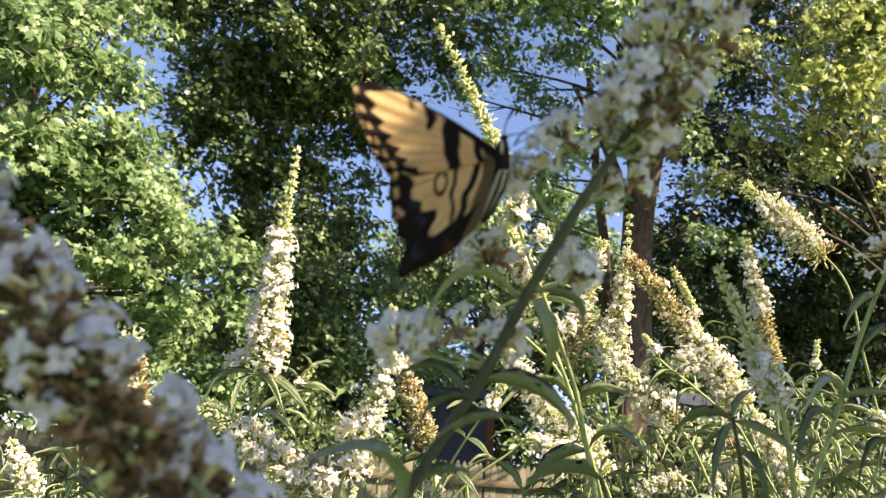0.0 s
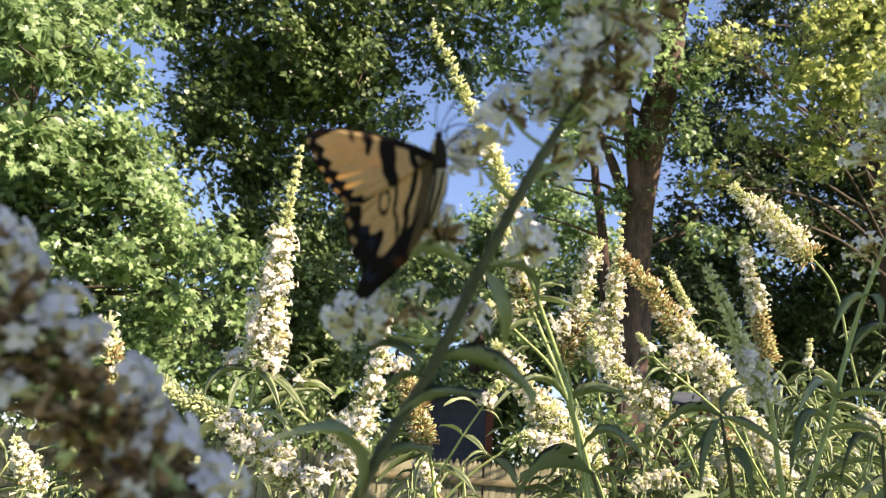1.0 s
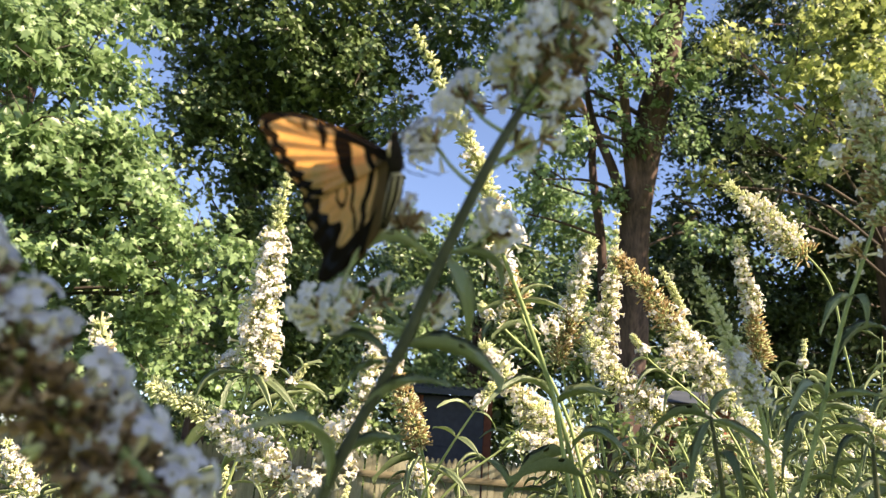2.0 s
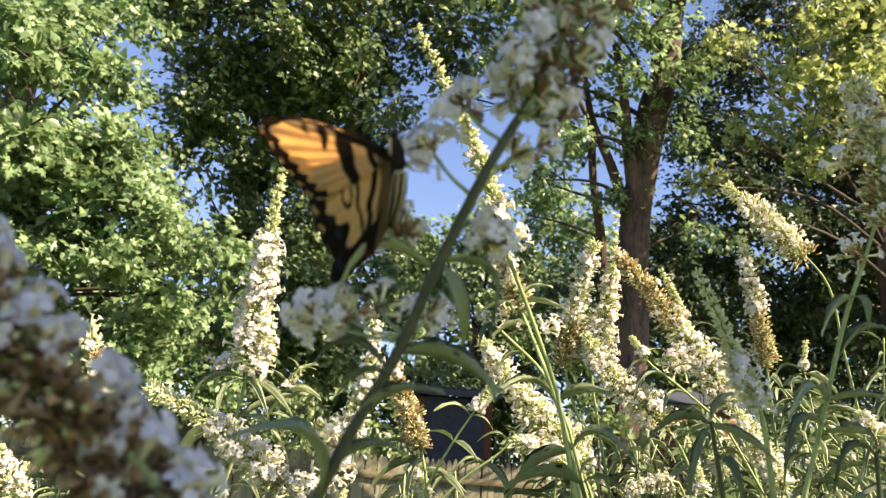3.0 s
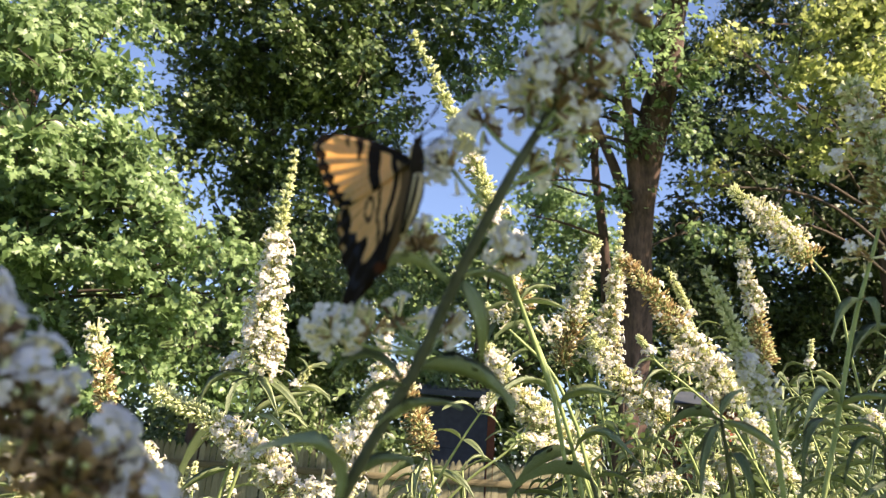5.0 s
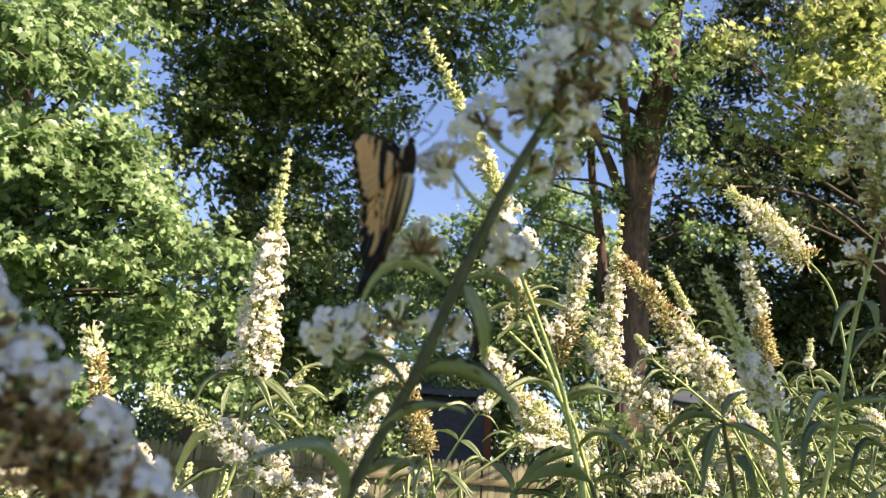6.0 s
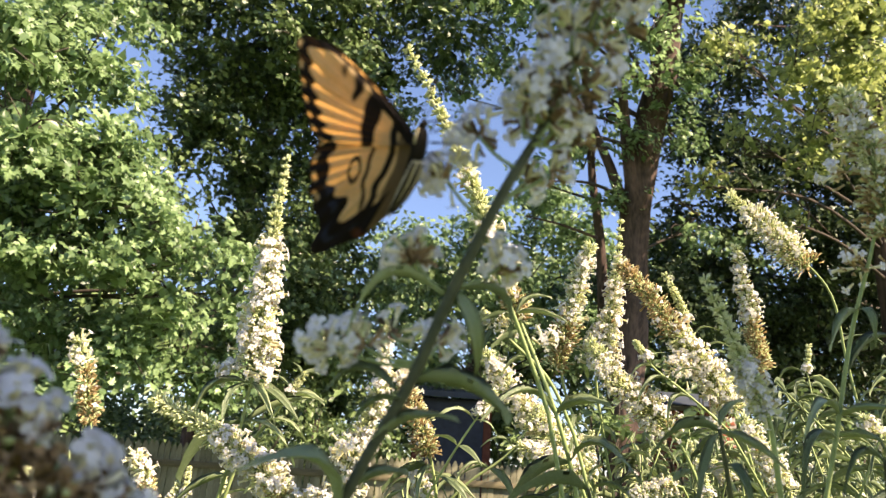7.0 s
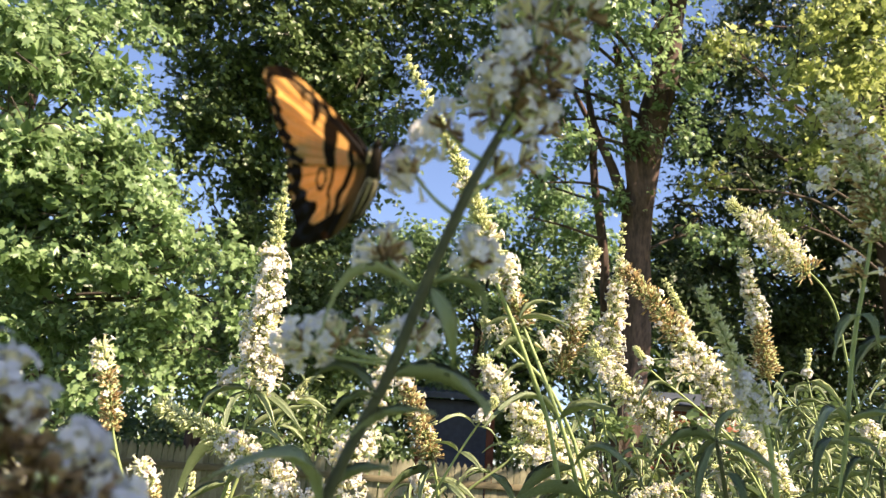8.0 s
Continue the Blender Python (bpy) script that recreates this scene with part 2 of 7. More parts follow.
BUDLET = ([(0.12, 0, 0.1), (0, 0.12, 0.1), (-0.12, 0, 0.1), (0, -0.12, 0.1), (0.17, 0, 0.6), (0, 0.17, 0.6), (-0.17, 0, 0.6), (0, -0.17, 0.6), (0, 0, 1.0)],
          [(0, 1, 5, 4), (1, 2, 6, 5), (2, 3, 7, 6), (3, 0, 4, 7), (4, 5, 8), (5, 6, 8), (6, 7, 8), (7, 4, 8)])


class Bloom:
    """Collects the florets, tubes, withered florets and buds of one panicle."""

    def __init__(self, fine=False, dry_mat=None):
        self.dry_mat = dry_mat or WITHER
        self.kit = FINE if fine else COARSE
        self.petals, self.tubes, self.dry, self.buds, self.stalks = Shape(), Shape(), Shape(), Shape(), Shape()

    def put(self, kind, places, ways, sizes):
        if not len(places):
            return
        turns = turns_to(ways) * np.asarray(sizes)[:, None, None]
        if kind == "open":
            self.tubes.batch(*self.kit[0], turns, places)
            self.petals.batch(*self.kit[1], turns, places)
        elif kind == "dry":
            self.dry.batch(*SHRIVEL, turns, places)
        else:
            self.buds.batch(*BUDLET, turns, places)

    def cluster(self, centre, way, radius, count, white, dry, size):
        """A domed cyme: florets on short stalks that spread from one point."""
        d = unit(rng.normal(size=(count, 3)) * 0.75 + unit(way) * 0.85)
        foot = np.asarray(centre) + d * radius * rng.uniform(0.2, 0.8, (count, 1)) + rng.normal(0, radius * 0.14, (count, 3))
        d = unit(d + rng.normal(0, 0.28, (count, 3)))
        kind = rng.random(count)
        s = size * rng.uniform(0.75, 1.2, count)
        for lo, hi, name, k in ((0, white, "open", 1.0), (white, white + dry, "dry", 0.85), (white + dry, 1.01, "bud", 0.6)):
            pick = (kind >= lo) & (kind < hi)
            f = foot[pick] - (d[pick] * radius * 0.25 if name == "dry" else 0)
            self.put(name, f, d[pick], s[pick] * k)

    def spike(self, line, radius, size, top=0.3, white=(0.0, 0.75), dry=0.15, dense=1.0, taper=0.8):
        """A tapering panicle along a line, from its foot to its tip: whorls of four cymes with gaps between them, then buds."""
        line = np.asarray(line, float)
        total = np.linalg.norm(np.diff(line, axis=0), axis=1).sum()
        whorls = max(6, int(total / (size * 0.84)))
        c = curve(line, whorls)
        tan = unit(np.gradient(c, axis=0))
        for i in range(whorls):
            u = i / (whorls - 1)
            swell = (0.82 + 0.18 * math.sin(min(u / 0.2, 1) * math.pi / 2)) * (1 - taper * u ** 1.05)
            x = unit(np.cross(tan[i], (0.2, 0.97, 0.1)))
            y = np.cross(tan[i], x)
            for k4 in range(4):
                r = radius * max(swell * rng.uniform(0.78, 1.14), 0.10)
                n = int(max(4, dense * 13 * (r / radius) ** 0.9 + 3))
                a = k4 * math.pi / 2 + i * math.pi / 4 + rng.normal(0, 0.16)
                axis = unit((math.cos(a) * x + math.sin(a) * y) + tan[i] * rng.uniform(0.45, 0.85))
                d = unit(axis + rng.normal(0, 0.42, (n, 3)))
                s = size * rng.uniform(0.75, 1.2, n) * (0.55 + 0.45 * min(1, r / radius * 1.5))
                reach = np.maximum(r * rng.uniform(0.62, 1.06, n) - s, 0.0015)
                foot = c[i] + d * reach[:, None] + tan[i] * rng.normal(0, size * 0.10, n)[:, None]
                bud = max(0.0, min(1.0, (u - (1 - top)) / 0.12 + 0.4)) if u > 1 - top - 0.05 else 0.62
                inside = white[0] <= u <= white[1] + 0.05
                is_bud = rng.random(n) < bud
                is_dry = ~is_bud & (rng.random(n) < (dry if inside else 0.93)) & (u < 1 - top)
                is_open = ~is_bud & ~is_dry
                self.put("bud", foot[is_bud], d[is_bud], s[is_bud] * 0.68)
                self.put("dry", foot[is_dry], d[is_dry], s[is_dry] * 0.95)
                self.put("open", foot[is_open], d[is_open], s[is_open])
                fill = rng.integers(0, n, max(3, n // 2))
                self.put("bud" if inside or u > 1 - top else "dry", c[i] + d[fill] * (r * rng.uniform(0.12, 0.5, len(fill)))[:, None], d[fill], s[fill] * 0.72)
                hub = c[i] + axis * r * 0.28
                tube(self.stalks, np.array([c[i], hub]), [size * 0.09, size * 0.07], 4)
                for k6 in range(0, n, 2):
                    tube(self.stalks, np.array([hub, foot[k6]]), [size * 0.06, size * 0.04], 3)
        tube(self.stalks, c, [size * 0.22, size * 0.06], 5)

    def finish(self, parent, offset, name="flower_panicle", label=""):
        """Makes the panicle a part of its stem, with its kinds of florets beneath it."""
        for s in (self.petals, self.tubes, self.dry, self.buds, self.stalks):
            s.v = [v - np.asarray(offset) for v in s.v]
        head = part(name, self.stalks, STEM, parent, label)
        if self.petals.v:
            part("open_bloom", self.petals, PETAL, head, "open white four-lobed florets", kind="stuff")
        if self.tubes.v:
            part("tube_mass", self.tubes, TUBE, head, "cream floret tubes", kind="stuff")
        if self.dry.v:
            part("withered_bloom", self.dry, self.dry_mat, head, "brown withered florets", kind="stuff")
        if self.buds.v:
            part("bud_mass", self.buds, BUD, head, "pale green unopened buds", kind="stuff")
        return head


def leaf_mesh(arch, fold, twist, wave):
    """A lance-shaped leaf, 1 long and 1 wide at its broadest, arching along x, with a sunken midrib and a little thickness."""
    n, verts, faces = 7, [], []
    for i in range(n + 1):
        u = i / n
        w = 0.5 * (math.sin(math.pi * min(1, u * 1.02) ** 0.72) ** 0.9 if 0 < u < 0.985 else 0.02)
        z = arch * (4 * u * (1 - u)) * 0.25 - arch * 0.25 * u ** 3
        for j, k in enumerate((-1, -0.5, 0, 0.5, 1)):
            ruffle = wave * math.sin(u * 19 + k * 2) * abs(k) * 0.02
            verts.append((u, w * k, z + fold * abs(k) * w * 0.18 + ruffle + twist * k * u * 0.06 - (0.008 if k == 0 else 0)))
    for i in range(n):
        for j in range(4):
            a = i * 5 + j
            faces.append((a, a + 1, a + 6, a + 5))
    s = Shape()
    s.add(verts, faces)
    under = np.array(verts) - (0, 0, 0.006)
    s.add(under, [q[::-1] for q in faces])
    edge = [i * 5 for i in range(n + 1)] + [i * 5 + 4 for i in range(n, -1, -1)]
    m = len(verts)
    s.f += [(edge[i], edge[(i + 1) % len(edge)], edge[(i + 1) % len(edge)] + m, edge[i] + m) for i in range(len(edge))]
    return s.mesh("leaf", LEAF)


LEAVES = [leaf_mesh(a, f, t, w) for a, f, t, w in
          ((0.55, 1.2, 0.3, 1), (0.9, 0.8, -0.5, 0.6), (0.35, 1.6, 0.8, 1), (1.25, 1.0, 0.2, 0.8), (0.7, 0.5, -0.9, 1.2), (0.2, 1.1, 0.1, 0.5))]


def leaf(parent, foot, tip, width, kind=None, up=(-0.30, -0.42, 0.95), label=""):
    """A leaf of a stem, from its foot to its tip, both given in the stem's space."""
    foot, tip = np.asarray(foot, float), np.asarray(tip, float)
    x = unit(tip - foot)
    y = unit(np.cross(up, x))
    z = np.cross(x, y)
    length = np.linalg.norm(tip - foot)
    m = Matrix(np.stack([x, y, z], axis=1).tolist()).to_4x4()
    ob = new("leaf", LEAVES[int(rng.integers(6)) if kind is None else kind])
    ob.parent = parent
    ob.matrix_basis = Matrix.Translation(foot.tolist()) @ m @ Matrix.Diagonal((length, width * 0.88, length, 1))
    return tagged(ob, label)


def auto_leaves(parent, line, length, width, first=0.1, last=0.95, every=0.045, spread=0.75):
    """Opposite pairs, each pair crossing the one below."""
    total = np.linalg.norm(np.diff(line, axis=0), axis=1).sum()
    pairs = max(1, int(total * (last - first) / every))
    c = curve(line, 60)
    tan = unit(np.gradient(c, axis=0))
    for i in range(pairs):
        u = first + (last - first) * (i + 0.3 * rng.random()) / pairs
        k = min(59, int(u * 59))
        x = unit(np.cross(tan[k], (0.3, 0.9, 0.2)))
        y = np.cross(tan[k], x)
        a = i * math.pi / 2 + rng.normal(0, 0.3)
        for s in (0, math.pi):
            out = math.cos(a + s) * x + math.sin(a + s) * y
            way = unit(out + tan[k] * rng.normal(spread, 0.25) + (0, 0, -0.15))
            size = length * rng.uniform(0.65, 1.1) * (1 - 0.45 * max(0, u - 0.5) * 2)
            leaf(parent, c[k], c[k] + way * size, width * rng.uniform(0.8, 1.15))


BUSH = "flowering stems of the butterfly bush"


def bush_stem(place, line, thick, label, name="butterfly_bush_stem", mat=None):
    """An Empty that carries a stem along a line of places; the last one lies in the soil."""
    thing = anchor(name, place, label, "flowering shrub", BUSH)
    s = Shape()
    tube(s, curve(np.asarray(line) - place, 26), [thick * 0.6, thick * 0.9, thick, thick * 1.1], 8)
    part("stem", s, mat or STEM, thing)
    return thing

# ---- ground, fence, house behind the camera ----
def ground():
    s = Shape()
    s.add([(-900, -900, 0), (900, -900, 0), (900, 900, 0), (-900, 900, 0)], [(0, 1, 2, 3)])
    ob = new("ground", s.mesh("ground", SOIL))
    tagged(ob, "grassy garden ground with bare patches", "ground", kind="structure")


ground()


def fence():
    thing = anchor("fence", (0, FENCE_Y, 0), "weathered tan stockade fence with pointed boards", "fence", kind="structure")
    s = Shape()
    for z in (0.45, 1.47):
        box(s, (-9.5, -0.065, z), (9.5, -0.024, z + 0.09), 0.006)
    part("rail", s, RAIL, thing)
    w, h, b = 0.078, FENCE_TOP, 0.018
    outline = [(-w / 2, 0), (w / 2, 0), (w / 2, h - 0.075), (w * 0.16, h - 0.012), (0, h), (-w * 0.16, h - 0.012), (-w / 2, h - 0.075)]
    v = [(x, -b / 2, z) for x, z in outline] + [(x, b / 2, z) for x, z in outline]
    n = len(outline)
    s = Shape()
    s.add(v, [tuple(range(n)), tuple(range(2 * n - 1, n - 1, -1))] + [((i + 1) % n, i, i + n, (i + 1) % n + n) for i in range(n)])
    me = s.mesh("fence_board", BOARD, False)
    for i in range(-112, 112):
        ob = new("fence_board", me)
        ob.parent = thing
        ob.matrix_basis = pose(i * 0.084, rng.normal(0, 0.003), rng.normal(-0.01, 0.012), 0, rng.normal(0, 0.35), rng.normal(0, 1.2))


FENCE_Y, FENCE_TOP = 11.0, 1.82
fence()


def shed():
    # a shed stands in for the unclear dark boxy shape beyond the fence
    thing = anchor("garden_shed", (0.42, 13.6, 0), "dark blue-grey shed with a low metal roof, standing in for an unclear boxy shape", "shed")
    s = Shape()
    box(s, (-0.68, 0, 0), (0.68, 1.8, 3.0), 0.02)
    part("wall", s, SHED_WALL, thing, smooth=False)
    s = Shape()
    s.add([(-0.85, -0.3, 2.98), (0.85, -0.3, 2.98), (0.85, 2.0, 3.35), (-0.85, 2.0, 3.35),
           (-0.85, -0.3, 3.08), (0.85, -0.3, 3.08), (0.85, 2.0, 3.45), (-0.85, 2.0, 3.45)],
          [(3, 2, 1, 0), (4, 5, 6, 7), (0, 1, 5, 4), (1, 2, 6, 5), (2, 3, 7, 6), (3, 0, 4, 7)])
    roof = part("roof", s, SHED_ROOF, thing, smooth=False)
    s = Shape()
    for i in range(9):
        x = -0.8 + i * 0.2
        tube(s, [(x, -0.3, 3.085), (x, 2.0, 3.455)], [0.02], 5)
    part("roof_rib", s, SHED_ROOF, roof)
    for x in (-0.70, 0.56):
        s = Shape()
        box(s, (x, -0.03, 0), (x + 0.14, -0.002, 2.97), 0.008)
        part("corner_trim", s, SHED_TRIM, thing, "red-brown corner board", False)
    s = Shape()
    box(s, (-0.45, -0.035, 0.05), (0.45, -0.002, 2.1), 0.01)
    part("door", s, SHED_WALL, thing, smooth=False)


def brick_house():
    """A bit of brick wall with a white-framed window beyond the fence."""
    thing = anchor("brick_house", (5.0, 14.4, 0), "red brick house with a white-framed dark window", "house")
    s = Shape()
    box(s, (-0.9, 0.0, 0), (0.9, 1.4, 3.25))
    wall = part("wall", s, MORTAR, thing, smooth=False)
    s = Shape()
    box(s, (-0.105, -0.012, -0.032), (0.105, 0.0, 0.032), 0.004)
    me = s.mesh("brick", BRICK, False)
    for row in range(20):
        for k in range(-4, 4):
            x = k * 0.22 + (0.11 if row % 2 else 0)
            z = 1.70 + row * 0.075
            if -0.03 < x < 0.62 and 1.95 < z < 3.1:
                continue
            if -0.78 < x < 0.79:
                b = new("brick", me)
                b.parent = wall
                b.matrix_basis = pose(x, -0.001, z)
    win = part("window", Shape(), WHITE_TRIM, thing)
    s = Shape()
    for lo, hi in (((0.07, -0.05, 2.0), (0.14, 0.0, 3.06)), ((0.52, -0.05, 2.0), (0.59, 0.0, 3.06)),
                   ((0.14, -0.05, 2.0), (0.52, 0.0, 2.07)), ((0.14, -0.05, 2.99), (0.52, 0.0, 3.06)), ((0.14, -0.04, 2.50), (0.52, 0.0, 2.54))):
        box(s, lo, hi, 0.006)
    part("window_frame", s, WHITE_TRIM, win, "white window frame", False)
    s = Shape()
    box(s, (0.142, -0.02, 2.072), (0.518, -0.004, 2.988))
    part("pane", s, WINDOW_GLASS, win, "dark window pane", False)
    s = Shape()
    s.add([(-1.0, -0.2, 3.25), (1.0, -0.2, 3.25), (1.0, 1.5, 3.25), (-1.0, 1.5, 3.25), (-1.0, 0.7, 3.6), (1.0, 0.7, 3.6)],
          [(0, 3, 2, 1), (0, 1, 5, 4), (2, 3, 4, 5), (1, 2, 5), (3, 0, 4)])
    part("roof", s, SHED_ROOF, thing, smooth=False)


shed()
brick_house()

# ---- trees ----
rng = np.random.default_rng(21)
LEAF_BITS = [
    # a pointed leaf folded on its midrib, and one with side lobes and notches
    ([(0, 0, 0), (0.42, 0.27, 0.06), (1, 0, -0.08), (0.42, -0.27, 0.06)], [(0, 2, 1), (0, 3, 2)]),
    ([(0, 0, 0), (0.16, 0.36, 0.02), (0.36, 0.22, 0.05), (0.64, 0.37, 0.02), (0.66, 0.15, 0.03), (1, 0, -0.10),
      (0.66, -0.15, 0.03), (0.64, -0.37, 0.02), (0.36, -0.22, 0.05), (0.16, -0.36, 0.02)],
     [(0, 2, 1), (0, 4, 3, 2), (0, 5, 4), (0, 6, 5), (0, 8, 7, 6), (0, 9, 8)]),
]


def foliage(blobs, per, size, bit, flat=0.45, tilt=0.5, spread=0.2):
    """Leaves in rosettes, the rosettes in lumpy sprays over blobs (place, radius, density), with a coarse core; gaps stay between the sprays."""
    s = Shape()
    toward = np.array(SUN)
    rosettes, blades = 9, 6
    for centre, radius, density in blobs:
        centre = np.asarray(centre, float)
        n = max(5, int(density * per * radius ** 2 * 0.74))
        boughs = max(3, int(9 * radius ** 1.6))
        lay = unit(rng.normal(size=(boughs, 3)) + (0, 0, 0.15))
        core = centre + lay * (radius * rng.uniform(0.35, 0.85, boughs))[:, None]
        size_b = np.clip(radius * rng.uniform(0.30, 0.55, boughs), min(0.12, radius * 0.8), 0.55)
        which = rng.choice(boughs, n, p=size_b ** 2 / (size_b ** 2).sum())
        cap = unit(rng.normal(size=(n, 3)) + toward * 0.75 + (0, -0.2, 0.3))
        at = core[which] + cap * (size_b[which] * rng.uniform(0.45, 1.05, n))[:, None] * (1, 1, 0.75)
        # rosettes of each spray, a little below its middle towards the rim
        wide = np.repeat(spread * rng.uniform(0.6, 1.4, n), rosettes)
        off = rng.normal(size=(n * rosettes, 3)) * wide[:, None] * (1, 1, flat)
        off[:, 2] -= 0.4 * np.linalg.norm(off[:, :2], axis=1) * np.repeat(rng.uniform(0, 0.9, n), rosettes)
        hub = np.repeat(at, rosettes, axis=0) + off
        face = unit(toward * 0.70 + np.array((0, 0, 0.25)) + np.repeat(cap, rosettes, axis=0) * 0.35 + rng.normal(0, tilt, hub.shape))
        # blades round each rosette
        hub, face = np.repeat(hub, blades, axis=0), np.repeat(face, blades, axis=0)
        turn = np.tile(np.arange(blades) * 2 * math.pi / blades, n * rosettes) + rng.normal(0, 0.45, len(hub))
        a = unit(np.cross(face, (0.31, 0.22, 0.92)))
        b = np.cross(face, a)
        way = unit(np.cos(turn)[:, None] * a + np.sin(turn)[:, None] * b + rng.normal(0, 0.18, hub.shape) - face * 0.18 + (0, 0, -0.12))
        up = unit(face + rng.normal(0, 0.32, hub.shape))
        y = unit(np.cross(up, way))
        z = np.cross(way, y)
        sz = size * rng.uniform(0.45, 1.25, len(hub))
        keep = rng.random(len(hub)) < 0.86
        place = hub + way * (sz * rng.uniform(0.05, 0.5, len(hub)))[:, None] + rng.normal(0, size * 0.25, hub.shape)
        s.batch(*LEAF_BITS[bit], (np.stack([way, y, z], axis=2) * sz[:, None, None])[keep], place[keep])
        m = int(250 * radius ** 2 * min(density, 1.2))
        inner = centre + unit(rng.normal(size=(m, 3))) * radius * rng.uniform(0.05, 0.65, (m, 1))
        s.batch(*LEAF_BITS[0], turns_to(rng.normal(size=(m, 3))) * (0.15 * rng.uniform(0.7, 1.2, m))[:, None, None], inner)
    return s


def furrowed(shape, points, radii, sides=22):
    """A trunk with ridges and hollows along it."""
    before = len(shape.v)
    tube(shape, points, radii, sides)
    v = shape.v[before]
    n = len(points)
    mid = np.repeat(np.asarray(points), sides, axis=0)
    a = np.tile(np.linspace(0, 2 * math.pi, sides, endpoint=False), n)
    h = mid[:, 2]
    ridge = np.array([noise.noise(Vector((2.2 * math.cos(q), 2.2 * math.sin(q), 0.7 * z))) * 0.30
                      + noise.noise(Vector((5 * math.cos(q), 5 * math.sin(q), 1.6 * z + 9))) * 0.16 for q, z in zip(a, h)])
    shape.v[before] = mid + (v - mid) * (1 + ridge)[:, None]


def tree(place, trunk, thick, blobs, leaf_mat, label, per=34, size=0.085, bit=1, limbs=True, extra=(), tilt=0.6, spread=0.2):
    """trunk: places from the foot up; each blob of leaves gets a limb from the trunk; extra: further bare limbs."""
    thing = anchor("tree", place, label, "tree", "trees beyond the fence")
    place = np.asarray(place, float)
    line = curve(np.asarray(trunk, float) - place, 18)
    s = Shape()
    wob = line + rng.normal(0, thick * 0.10, line.shape) * np.linspace(0, 1, 18)[:, None]
    furrowed(s, curve(wob, 60), [thick * 1.25, thick, thick * 0.9, thick * 0.55])
    trunk_ob = part("trunk", s, BARK, thing)
    for points, r0, r1 in extra:
        s = Shape()
        tube(s, curve(np.asarray(points, float) - place, 12), [r0, r1], 8)
        part("limb", s, BARK, thing)
    if limbs:
        for centre, radius, _ in blobs:
            c = np.asarray(centre, float) - place
            k = int(np.clip(np.argmin(np.linalg.norm(line - (c - (0, 0, radius * 0.9)), axis=1)), 4, 17))
            mid = (line[k] + c) / 2 + rng.normal(0, 0.12, 3) + (0, 0, 0.15)
            s = Shape()
            tube(s, curve([line[k], mid, c], 9), [thick * 0.14, thick * 0.05], 6)
            for _ in range(6):
                e = c + unit(rng.normal(size=3)) * radius * rng.uniform(0.6, 0.95)
                b = (mid + c) / 2 if rng.random() < 0.4 else c
                tube(s, curve([b, (b + e) / 2 + rng.normal(0, 0.08, 3), e], 6), [thick * 0.06, thick * 0.02], 4)
            part("limb", s, TWIG, thing)
    leaves = foliage([(np.asarray(c) - place, r, d) for c, r, d in blobs], per, size, bit, tilt=tilt, spread=spread)
    part("crown", leaves, leaf_mat, thing, "leafy crown", kind="stuff")
    return thing


